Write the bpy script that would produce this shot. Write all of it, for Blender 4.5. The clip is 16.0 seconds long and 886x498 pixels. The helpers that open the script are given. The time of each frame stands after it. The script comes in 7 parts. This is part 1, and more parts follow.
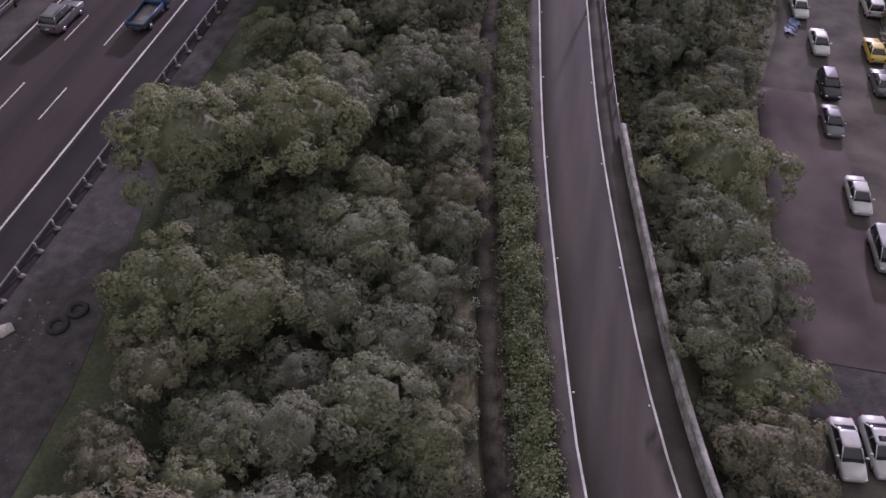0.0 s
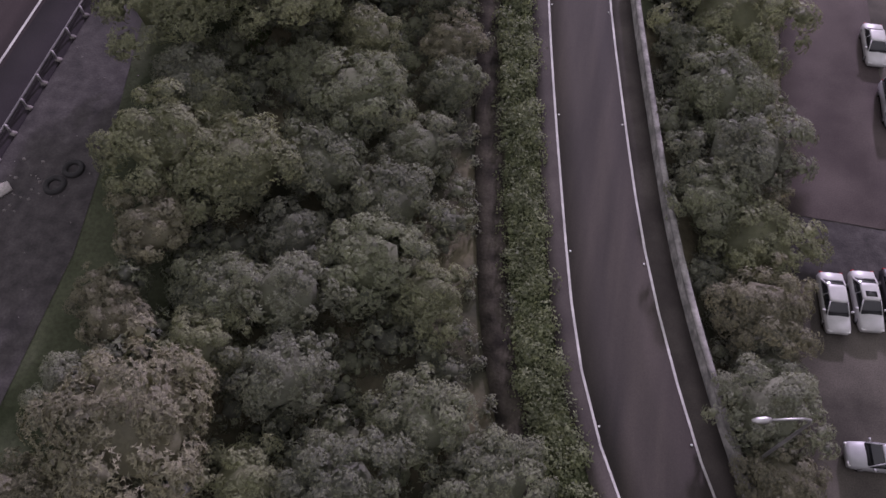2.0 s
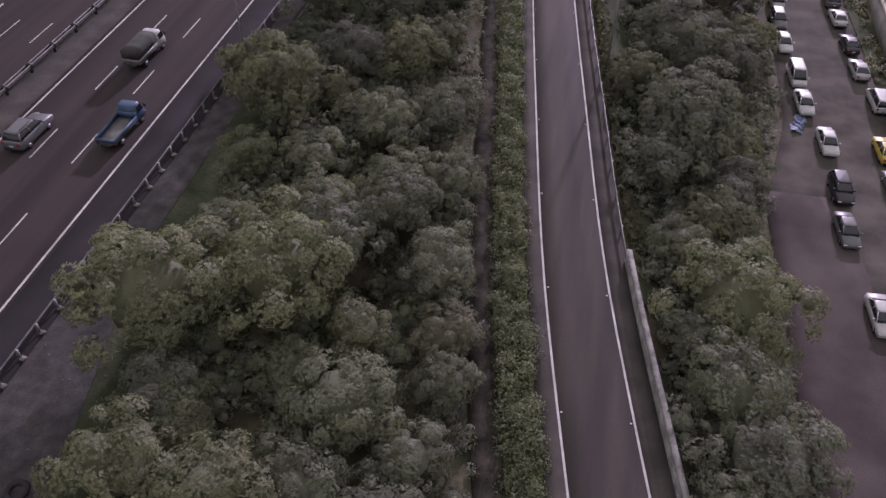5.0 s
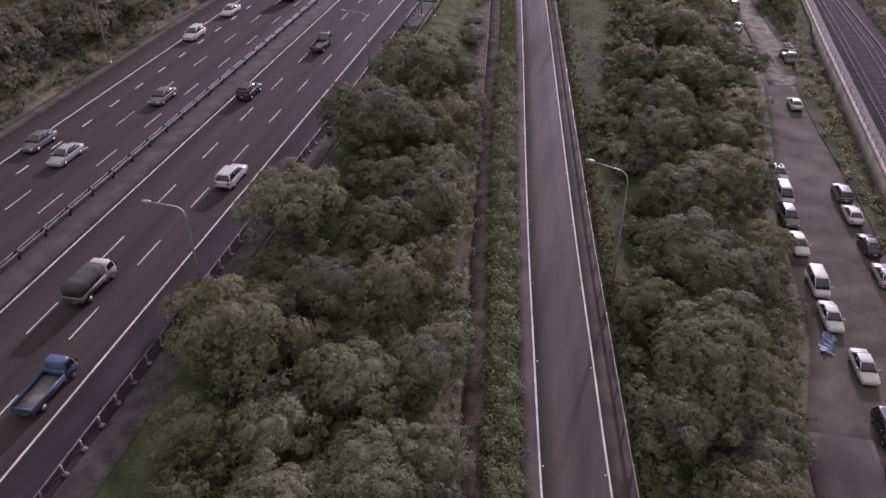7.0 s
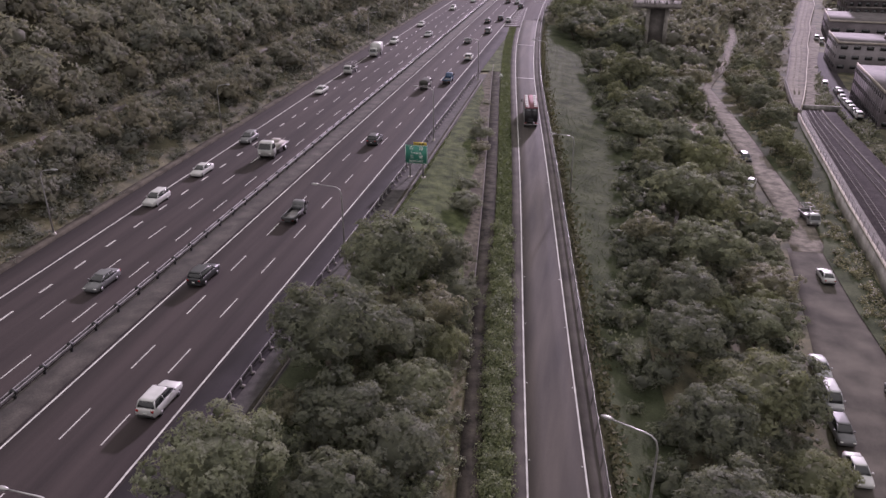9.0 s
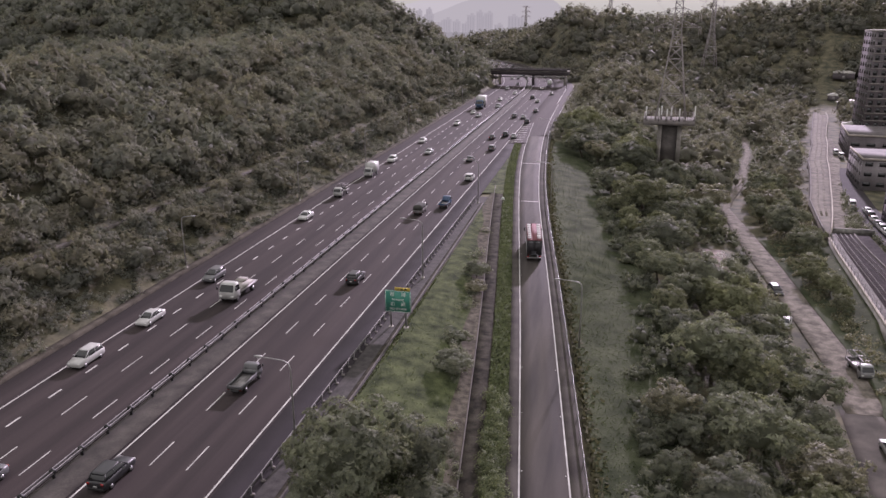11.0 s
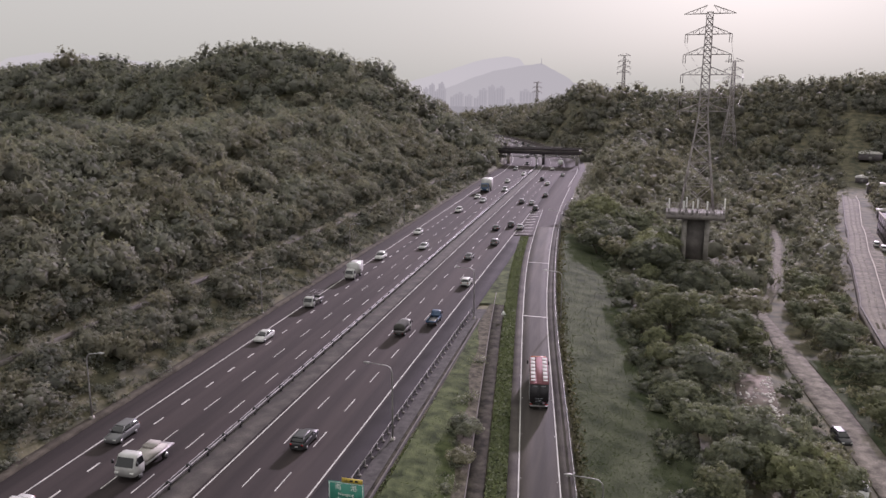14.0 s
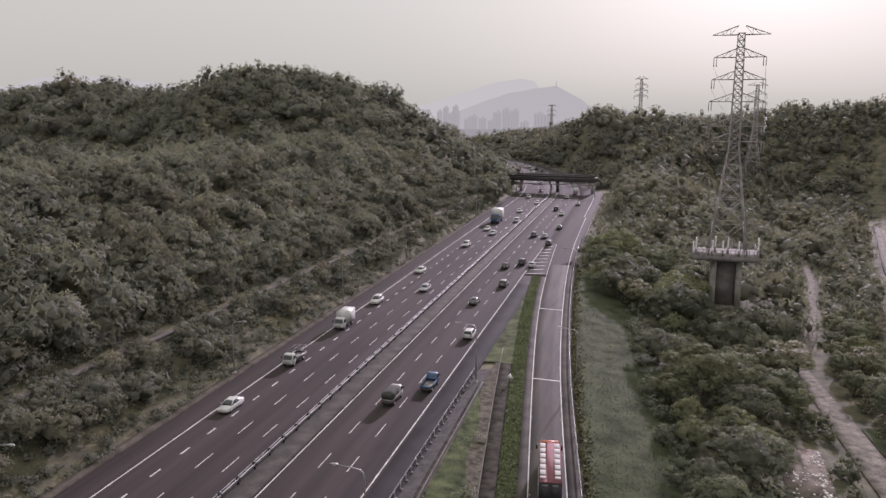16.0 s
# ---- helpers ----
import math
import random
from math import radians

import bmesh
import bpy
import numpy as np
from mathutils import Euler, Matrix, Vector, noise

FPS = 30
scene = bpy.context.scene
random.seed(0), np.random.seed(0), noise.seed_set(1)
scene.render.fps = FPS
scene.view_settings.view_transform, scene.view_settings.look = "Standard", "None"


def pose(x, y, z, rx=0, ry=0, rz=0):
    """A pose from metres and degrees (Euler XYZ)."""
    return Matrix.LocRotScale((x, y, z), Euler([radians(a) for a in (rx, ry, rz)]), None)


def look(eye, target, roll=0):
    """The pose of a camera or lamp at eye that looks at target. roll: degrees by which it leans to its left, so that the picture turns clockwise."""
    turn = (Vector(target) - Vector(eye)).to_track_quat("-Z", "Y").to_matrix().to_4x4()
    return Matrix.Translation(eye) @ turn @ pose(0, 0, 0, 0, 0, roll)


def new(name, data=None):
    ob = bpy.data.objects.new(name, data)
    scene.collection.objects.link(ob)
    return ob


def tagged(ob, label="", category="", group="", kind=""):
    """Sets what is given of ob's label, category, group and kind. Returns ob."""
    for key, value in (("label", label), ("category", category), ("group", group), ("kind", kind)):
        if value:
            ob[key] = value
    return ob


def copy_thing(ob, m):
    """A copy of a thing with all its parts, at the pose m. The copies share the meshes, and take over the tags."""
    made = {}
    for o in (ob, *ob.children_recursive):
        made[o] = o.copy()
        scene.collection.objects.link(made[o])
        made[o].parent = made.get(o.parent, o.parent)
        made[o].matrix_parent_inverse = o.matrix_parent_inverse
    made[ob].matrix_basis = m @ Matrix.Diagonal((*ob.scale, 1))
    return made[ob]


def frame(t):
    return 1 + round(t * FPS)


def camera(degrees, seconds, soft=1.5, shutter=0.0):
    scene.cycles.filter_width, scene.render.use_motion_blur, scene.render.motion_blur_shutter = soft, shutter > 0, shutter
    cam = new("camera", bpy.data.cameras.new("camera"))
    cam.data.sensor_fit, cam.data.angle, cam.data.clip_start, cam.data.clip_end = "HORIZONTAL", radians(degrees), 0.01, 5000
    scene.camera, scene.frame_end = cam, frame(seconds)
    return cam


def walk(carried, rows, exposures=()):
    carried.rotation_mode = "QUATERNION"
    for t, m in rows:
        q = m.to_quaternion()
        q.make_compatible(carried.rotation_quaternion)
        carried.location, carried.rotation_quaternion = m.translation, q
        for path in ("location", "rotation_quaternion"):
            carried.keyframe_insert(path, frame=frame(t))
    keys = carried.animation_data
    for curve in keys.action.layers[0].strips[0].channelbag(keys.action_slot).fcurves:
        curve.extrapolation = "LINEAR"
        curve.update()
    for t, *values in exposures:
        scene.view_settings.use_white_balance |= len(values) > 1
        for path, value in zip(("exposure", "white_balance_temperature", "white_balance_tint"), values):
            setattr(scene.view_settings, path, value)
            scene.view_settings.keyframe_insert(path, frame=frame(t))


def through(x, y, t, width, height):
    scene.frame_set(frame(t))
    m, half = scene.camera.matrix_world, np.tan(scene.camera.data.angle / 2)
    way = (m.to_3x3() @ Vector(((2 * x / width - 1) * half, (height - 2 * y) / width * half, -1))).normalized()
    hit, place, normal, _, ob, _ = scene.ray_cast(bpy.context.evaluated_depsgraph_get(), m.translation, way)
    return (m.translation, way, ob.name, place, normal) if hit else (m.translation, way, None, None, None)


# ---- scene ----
cam = camera(60.84, 16.0, soft=1.5)
PATH = [
    (0, (3.595, -9.248, 35.143), (0.879, 3.848, 20.273), -0.04),
    (0.5, (3.668, -9.064, 35.244), (1.244, 2.537, 19.134), -0.13),
    (1, (3.690, -8.762, 35.381), (1.591, 1.202, 18.167), -0.16),
    (1.5, (3.581, -8.483, 35.440), (1.686, 0.526, 17.684), -0.11),
    (2, (3.468, -8.300, 35.518), (1.437, 1.515, 18.211), 0.08),
    (2.5, (3.471, -8.512, 35.429), (1.189, 2.617, 18.969), 0.12),
    (3, (3.499, -8.677, 35.312), (1.138, 2.865, 19.151), 0.11),
    (3.5, (3.417, -8.167, 35.312), (0.974, 3.780, 19.459), 0.06),
    (4, (3.217, -6.716, 35.413), (0.660, 5.835, 20.052), 0.05),
    (4.5, (2.796, -4.638, 35.648), (0.113, 8.724, 21.010), 0.09),
    (6.8, (1.239, 10.284, 36.656), (-1.996, 26.444, 25.325), -0.28),
    (7, (1.170, 11.184, 36.864), (-2.099, 27.548, 25.841), -0.32),
    (7.5, (0.957, 15.320, 36.987), (-2.393, 32.099, 26.631), -0.38),
    (8, (0.541, 19.701, 37.107), (-2.852, 36.874, 27.433), -0.24),
    (8.5, (0.193, 23.740, 37.680), (-3.277, 41.256, 28.671), -0.05),
    (9, (-0.204, 28.396, 37.854), (-3.827, 46.222, 29.542), 0.02),
    (9.5, (-0.240, 32.980, 37.918), (-4.071, 51.059, 30.272), -0.05),
    (11.8, (-0.916, 53.957, 38.679), (-5.109, 72.839, 33.594), -0.10),
    (12, (-1.206, 55.701, 39.053), (-5.370, 74.623, 34.091), -0.08),
    (12.5, (-1.379, 60.131, 39.378), (-5.617, 79.114, 34.721), -0.03),
    (13, (-1.673, 64.939, 39.609), (-6.019, 83.957, 35.201), 0.02),
    (13.5, (-1.839, 69.681, 39.848), (-6.303, 88.721, 35.658), 0.06),
    (14, (-2.294, 74.216, 40.176), (-6.860, 93.271, 36.169), 0.11),
    (14.5, (-2.673, 78.935, 40.471), (-7.343, 97.997, 36.619), 0.14),
    (15, (-3.161, 83.285, 40.812), (-7.921, 102.353, 37.105), 0.18),
    (15.5, (-3.658, 87.842, 41.309), (-8.516, 106.906, 37.709), 0.17),
    (16, (-4.015, 92.118, 41.553), (-8.973, 111.183, 38.095), 0.25),
]
# seconds, stops, kelvin, tint
EXPOSURES = [(0.0, -0.14, 5610, 48), (5.0, -0.12, 5680, 47), (9.0, 0.22, 5900, 42), (12.5, 0.32, 5900, 36), (16.0, 0.30, 5920, 33)]
walk(cam, [(t, look(e, a, r)) for t, e, a, r in PATH], EXPOSURES)

# ---- light: a low hazy sun ahead of the flight ----
SUN_ELEV, SUN_AZ = radians(20), radians(9)      # azimuth from +y towards +x
world = bpy.data.worlds.new("world")
scene.world = world
world.use_nodes = True
wn, wl = world.node_tree.nodes, world.node_tree.links
sky = wn.new("ShaderNodeTexSky")
sky.sky_type, sky.sun_disc = "NISHITA", False
sky.sun_elevation, sky.sun_rotation = SUN_ELEV, SUN_AZ
sky.air_density, sky.dust_density, sky.ozone_density, sky.altitude = 1.2, 6.0, 1.0, 100
hsv = wn.new("ShaderNodeHueSaturation")
hsv.inputs["Saturation"].default_value = 0.45
wl.new(sky.outputs[0], hsv.inputs["Color"])
veil = wn.new("ShaderNodeMix")                   # thick even haze over the whole sky
veil.data_type = "RGBA"
veil.inputs[0].default_value = 0.93
veil.inputs[7].default_value = (5.5, 5.72, 4.35, 1)
wl.new(hsv.outputs[0], veil.inputs[6])
where = wn.new("ShaderNodeTexCoord")
height = wn.new("ShaderNodeSeparateXYZ")
wl.new(where.outputs["Generated"], height.inputs[0])
upward = wn.new("ShaderNodeMath")                # an overcast sky is brightest overhead
upward.operation, upward.use_clamp = "MULTIPLY", True
upward.inputs[1].default_value = 1.0
wl.new(height.outputs["Z"], upward.inputs[0])
gain = wn.new("ShaderNodeMath")
gain.operation = "MULTIPLY_ADD"
gain.inputs[1].default_value, gain.inputs[2].default_value = 0.96, 0.76
wl.new(upward.outputs[0], gain.inputs[0])
dome = wn.new("ShaderNodeVectorMath")
dome.operation = "SCALE"
wl.new(veil.outputs[2], dome.inputs[0])
wl.new(gain.outputs[0], dome.inputs["Scale"])
wl.new(dome.outputs[0], wn["Background"].inputs["Color"])
wn["Background"].inputs["Strength"].default_value = 0.10
sun_data = bpy.data.lights.new("sun", "SUN")
sun_data.energy, sun_data.angle, sun_data.color = 3.7, radians(2), (1.0, 0.90, 0.88)
sun = new("sun", sun_data)
sun_dir = Vector((math.sin(SUN_AZ) * math.cos(SUN_ELEV), math.cos(SUN_AZ) * math.cos(SUN_ELEV), math.sin(SUN_ELEV)))
sun.matrix_world = look(sun_dir * 800, (0, 0, 0))
# ---- materials ----
def material(name, colour, rough=0.8, metal=0.0, vary=0.25, size=1.0, fine=12.0, bump=0.15, tint=None, spec=0.5, grain=0.5, stretch=1.0):
    """A surface with broad stains (size, in metres), fine grain and relief."""
    m = bpy.data.materials.new(name)
    m.use_nodes = True
    n, l = m.node_tree.nodes, m.node_tree.links
    b = n["Principled BSDF"]
    b.inputs["Roughness"].default_value, b.inputs["Metallic"].default_value = rough, metal
    b.inputs["Specular IOR Level"].default_value = spec
    geo = n.new("ShaderNodeNewGeometry")
    big = n.new("ShaderNodeTexNoise")
    big.inputs["Scale"].default_value, big.inputs["Detail"].default_value = 1 / size, 6
    small = n.new("ShaderNodeTexNoise")
    small.inputs["Scale"].default_value, small.inputs["Detail"].default_value = fine, 3
    along = n.new("ShaderNodeVectorMath")             # stains drawn out along the road
    along.operation = "MULTIPLY"
    along.inputs[1].default_value = (1, stretch, 1)
    l.new(geo.outputs["Position"], along.inputs[0])
    l.new(along.outputs[0], big.inputs["Vector"])
    l.new(geo.outputs["Position"], small.inputs["Vector"])
    ramp = n.new("ShaderNodeValToRGB")
    dark = [c * (1 - vary) for c in colour]
    light = [min(1, c * (1 + vary)) for c in (tint or colour)]
    ramp.color_ramp.elements[0].position, ramp.color_ramp.elements[1].position = 0.32, 0.68
    ramp.color_ramp.elements[0].color, ramp.color_ramp.elements[1].color = (*dark, 1), (*light, 1)
    l.new(big.outputs["Fac"], ramp.inputs["Fac"])
    mix = n.new("ShaderNodeMix")
    mix.data_type, mix.blend_type = "RGBA", "OVERLAY"
    mix.inputs["Factor"].default_value = grain
    l.new(ramp.outputs["Color"], mix.inputs[6])
    l.new(small.outputs["Fac"], mix.inputs[7])
    l.new(mix.outputs[2], b.inputs["Base Color"])
    if bump:
        bp = n.new("ShaderNodeBump")
        bp.inputs["Strength"].default_value, bp.inputs["Distance"].default_value = bump, 0.05
        l.new(small.outputs["Fac"], bp.inputs["Height"])
        l.new(bp.outputs["Normal"], b.inputs["Normal"])
    return m


def leaves(name, dark, light, through=0.35, size=3.5, leaf=0.16, relief=0.2, spec=0.14, single=0.95):
    """Foliage: small leaves that each tilt and tone differently, broad patches of growth, and light shining through."""
    m = bpy.data.materials.new(name)
    m.use_nodes = True
    n, l = m.node_tree.nodes, m.node_tree.links
    b, out = n["Principled BSDF"], n["Material Output"]
    b.inputs["Roughness"].default_value = 0.65
    b.inputs["Specular IOR Level"].default_value = spec
    geo, info = n.new("ShaderNodeNewGeometry"), n.new("ShaderNodeObjectInfo")
    patch = n.new("ShaderNodeTexNoise")
    patch.inputs["Scale"].default_value, patch.inputs["Detail"].default_value = 1 / size, 3
    l.new(geo.outputs["Position"], patch.inputs["Vector"])
    cell = n.new("ShaderNodeTexVoronoi")
    cell.inputs["Scale"].default_value = 1 / leaf
    l.new(geo.outputs["Position"], cell.inputs["Vector"])
    sep = n.new("ShaderNodeSeparateColor")
    l.new(cell.outputs["Color"], sep.inputs[0])

    def mul_add(x, k, c):
        q = n.new("ShaderNodeMath")
        q.operation = "MULTIPLY_ADD"
        q.inputs[1].default_value = k
        l.new(x, q.inputs[0])
        l.new(c, q.inputs[2])
        return q.outputs[0]
    tone = mul_add(info.outputs["Random"], 0.3, mul_add(sep.outputs[0], 0.16, mul_add(geo.outputs["Random Per Island"], single, patch.outputs["Fac"])))
    ramp = n.new("ShaderNodeValToRGB")
    ramp.color_ramp.elements[0].position, ramp.color_ramp.elements[1].position = 0.5, 1.0
    ramp.color_ramp.elements[0].color, ramp.color_ramp.elements[1].color = (*dark, 1), (*light, 1)
    scaled = n.new("ShaderNodeMath")
    scaled.operation = "MULTIPLY"
    scaled.inputs[1].default_value = 0.69 / (0.73 + single / 2)
    l.new(tone, scaled.inputs[0])
    l.new(scaled.outputs[0], ramp.inputs["Fac"])
    l.new(ramp.outputs["Color"], b.inputs["Base Color"])
    # each leaf leans its own way
    lean = n.new("ShaderNodeVectorMath")
    lean.operation = "MULTIPLY_ADD"
    lean.inputs[1].default_value, lean.inputs[2].default_value = (relief,) * 3, (-relief / 2,) * 3
    l.new(cell.outputs["Color"], lean.inputs[0])
    add = n.new("ShaderNodeVectorMath")
    l.new(geo.outputs["Normal"], add.inputs[0])
    l.new(lean.outputs[0], add.inputs[1])
    unit = n.new("ShaderNodeVectorMath")
    unit.operation = "NORMALIZE"
    l.new(add.outputs[0], unit.inputs[0])
    l.new(unit.outputs[0], b.inputs["Normal"])
    tr, mx = n.new("ShaderNodeBsdfTranslucent"), n.new("ShaderNodeAddShader")
    weaker = n.new("ShaderNodeVectorMath")
    weaker.operation = "SCALE"
    weaker.inputs["Scale"].default_value = through
    l.new(ramp.outputs["Color"], weaker.inputs[0])
    warm = n.new("ShaderNodeVectorMath")
    warm.operation = "MULTIPLY"
    warm.inputs[1].default_value = (1.06, 1.1, 0.75)
    l.new(weaker.outputs[0], warm.inputs[0])
    l.new(warm.outputs[0], tr.inputs["Color"])
    l.new(b.outputs[0], mx.inputs[0])
    l.new(tr.outputs[0], mx.inputs[1])
    l.new(mx.outputs[0], out.inputs["Surface"])
    return m


def plain(name, colour, rough=0.5, metal=0.0, coat=0.0, spec=0.5):
    m = bpy.data.materials.new(name)
    m.use_nodes = True
    b = m.node_tree.nodes["Principled BSDF"]
    b.inputs["Base Color"].default_value = (*colour, 1)
    b.inputs["Roughness"].default_value, b.inputs["Metallic"].default_value = rough, metal
    b.inputs["Coat Weight"].default_value, b.inputs["Specular IOR Level"].default_value = coat, spec
    return m


def paint(name, colour):
    """Car paint with a film of dust."""
    m = material(name, colour, rough=0.42, vary=0.1, size=0.7, fine=40, bump=0.0, grain=0.15)
    m.node_tree.nodes["Principled BSDF"].inputs["Coat Weight"].default_value = 0.12
    return m


ASPHALT = material("asphalt", (0.034, 0.0266, 0.0274), 0.9, vary=0.2, size=1.9, fine=25, bump=0.2, tint=(0.042, 0.0322, 0.0325), stretch=0.035, spec=0.2)
ASPHALT_DARK = material("shoulder asphalt", (0.029, 0.024, 0.028), 0.9, vary=0.25, size=5, fine=22, bump=0.25, spec=0.2)
ASPHALT_RAMP = material("ramp asphalt", (0.040, 0.0345, 0.0325), 0.85, vary=0.26, size=1.8, fine=25, bump=0.2, tint=(0.052, 0.0435, 0.038), stretch=0.09, spec=0.3)
RAMP_SHOULDER = material("reddish shoulder asphalt", (0.050, 0.042, 0.040), 0.9, vary=0.28, size=3, fine=22, bump=0.25, tint=(0.060, 0.052, 0.047), spec=0.25)
LOT = material("lot concrete", (0.074, 0.067, 0.059), 0.9, vary=0.3, size=4, fine=10, bump=0.2, tint=(0.094, 0.084, 0.073), spec=0.1)
LOT_RED = material("red-brown lot surface", (0.070, 0.0555, 0.055), 0.92, vary=0.24, size=5, fine=10, bump=0.25, tint=(0.081, 0.066, 0.063), spec=0.15)
DIRT = material("dirt", (0.120, 0.107, 0.090), 0.95, vary=0.35, size=1.6, fine=5, bump=0.6, tint=(0.160, 0.141, 0.122), spec=0.15)
MUD = material("dark earth", (0.030, 0.027, 0.022), 0.95, vary=0.5, size=1.3, fine=6, bump=0.6, tint=(0.044, 0.039, 0.031), spec=0.1)
CONCRETE = material("weathered concrete", (0.30, 0.28, 0.26), 0.85, vary=0.3, size=2.5, fine=9, bump=0.3)
CONCRETE_PALE = material("pale concrete", (0.36, 0.32, 0.28), 0.85, vary=0.22, size=6, fine=5, bump=0.3)
WALL_STAINED = material("stained parapet concrete", (0.20, 0.19, 0.18), 0.9, vary=0.5, size=0.9, fine=5, bump=0.4)
STEEL = material("galvanised steel", (0.38, 0.37, 0.37), 0.45, 0.7, vary=0.2, size=1.2, fine=20, bump=0.05)
STEEL_DULL = material("dull steel", (0.20, 0.19, 0.19), 0.55, 0.5, vary=0.3, size=0.8, fine=20, bump=0.05)
# steel paled for distance haze in the colour itself, on near pylon too
PYLON_STEEL_HAZED = material("haze-paled pylon steel", (0.33, 0.30, 0.30), 0.6, 0.3, vary=0.2, size=3, fine=8, bump=0.0)
KERB_STONE = material("soot-darkened kerb concrete", (0.115, 0.10, 0.095), 0.9, vary=0.3, size=2.0, fine=8, bump=0.3)
KERB_DUSTY = material("dusty brown kerb concrete", (0.082, 0.071, 0.060), 0.95, vary=0.35, size=1.6, fine=8, bump=0.3, spec=0.1)
MEDIAN_SOIL = material("median soil", (0.050, 0.043, 0.038), 0.95, vary=0.4, size=2, fine=6, bump=0.5)
DECK_GREY = material("weathered platform concrete", (0.15, 0.135, 0.13), 0.9, vary=0.3, size=2.0, fine=6, bump=0.3)
WHITE_LINE = material("worn white road paint", (0.41, 0.395, 0.385), 0.8, vary=0.25, size=1.5, fine=9, bump=0.1)
GROUND = material("rough grass and soil", (0.05, 0.055, 0.03), 0.95, vary=0.5, size=4, fine=3, bump=0.6, tint=(0.085, 0.075, 0.045))
GRASS = leaves("grass blades", (0.056, 0.068, 0.038), (0.098, 0.112, 0.062), 0.7, 3, spec=0.02, single=0.3)
MEADOW_GRASS = leaves("meadow grass", (0.047, 0.060, 0.031), (0.069, 0.082, 0.041), 0.5, 7, spec=0.02, single=0.3)
DRY_GRASS = leaves("dry grass", (0.06, 0.058, 0.038), (0.10, 0.094, 0.058), 0.5, 3, spec=0.02, single=0.4)
LEAF_A = leaves("dark broad leaves", (0.068, 0.071, 0.056), (0.152, 0.164, 0.104), 0.8)
LEAF_B = leaves("fresh green leaves", (0.077, 0.081, 0.053), (0.170, 0.178, 0.105), 0.9)
LEAF_C = leaves("grey-green leaves", (0.070, 0.072, 0.060), (0.152, 0.160, 0.112), 0.8)
LEAF_D = leaves("reddish dry leaves", (0.076, 0.073, 0.055), (0.166, 0.158, 0.106), 0.8)
LEAF_HEDGE = leaves("hedge leaves", (0.062, 0.070, 0.042), (0.132, 0.148, 0.082), 0.8, 4, 0.09)
# distance haze is put into these leaf colours: darks lifted, hue greyed
LEAF_HAZED = leaves("forest leaves", (0.076, 0.074, 0.067), (0.140, 0.137, 0.117), 0.8, 4.5, 0.4, 0.2, 0.02, 0.14)
LEAF_HAZED_OLIVE = leaves("haze-greyed olive forest leaves", (0.083, 0.078, 0.064), (0.151, 0.143, 0.114), 0.8, 4.5, 0.4, 0.2, 0.02, 0.14)
LEAF_HAZED_DARK = leaves("haze-greyed dark forest leaves", (0.068, 0.069, 0.063), (0.127, 0.129, 0.110), 0.8, 5.5, 0.4, 0.2, 0.02, 0.14)
LEAF_MID_A = leaves("dark massed leaves", (0.064, 0.067, 0.055), (0.139, 0.147, 0.101), 0.8, 2.2, 0.3, spec=0.04, single=0.35)
LEAF_MID_B = leaves("fresh green massed leaves", (0.072, 0.074, 0.052), (0.152, 0.158, 0.096), 0.8, 2.2, 0.3, spec=0.04, single=0.35)
LEAF_MID_C = leaves("grey-green massed leaves", (0.066, 0.068, 0.058), (0.139, 0.145, 0.107), 0.8, 2.2, 0.3, spec=0.04, single=0.35)
BARK = material("bark", (0.11, 0.09, 0.07), 0.95, vary=0.35, size=0.4, fine=14, bump=0.6)
GLASS_DARK = plain("tinted vehicle glass", (0.012, 0.013, 0.015), 0.08, 0, 0.0, 0.6)
RUBBER = material("rubber", (0.018, 0.017, 0.017), 0.85, vary=0.2, size=0.3, fine=30, bump=0.1)
RIM = plain("alloy", (0.42, 0.42, 0.43), 0.35, 0.8)
TAIL_RED = plain("tail lamp red", (0.30, 0.02, 0.02), 0.25, 0, 0.5)
LAMP_CLEAR = plain("clear lamp cover", (0.7, 0.7, 0.68), 0.15, 0, 0.5)
BLACK_TRIM = plain("black trim", (0.02, 0.02, 0.021), 0.6)
PAINTS = {
    "white": paint("white paint", (0.44, 0.435, 0.43)), "silver": paint("silver paint", (0.30, 0.30, 0.31)),
    "grey": paint("grey paint", (0.11, 0.11, 0.115)), "black": paint("black paint", (0.022, 0.022, 0.025)),
    "blue": paint("blue paint", (0.045, 0.085, 0.16)), "yellow": paint("yellow paint", (0.50, 0.37, 0.06)),
    "red": paint("red paint", (0.26, 0.045, 0.055)), "orange": paint("orange paint", (0.42, 0.12, 0.055)),
}
# ---- building tools ----
def mesh_of(name, verts, quads=(), tris=(), mat=None, smooth=False):
    """One mesh from arrays of corners, four-sided and three-sided faces."""
    verts = np.asarray(verts, np.float32).reshape(-1, 3)
    quads = np.asarray(quads, np.int32).reshape(-1, 4)
    tris = np.asarray(tris, np.int32).reshape(-1, 3)
    me = bpy.data.meshes.new(name)
    me.vertices.add(len(verts))
    me.vertices.foreach_set("co", verts.ravel())
    loops = np.concatenate([quads.ravel(), tris.ravel()]).astype(np.int32)
    me.loops.add(len(loops))
    me.loops.foreach_set("vertex_index", loops)
    starts = np.concatenate([np.arange(len(quads)) * 4, len(quads) * 4 + np.arange(len(tris)) * 3]).astype(np.int32)
    me.polygons.add(len(starts))
    me.polygons.foreach_set("loop_start", starts)
    if smooth:
        me.polygons.foreach_set("use_smooth", np.ones(len(starts), bool))
    me.update(calc_edges=True)
    me.validate()
    if mat:
        me.materials.append(mat)
    return me


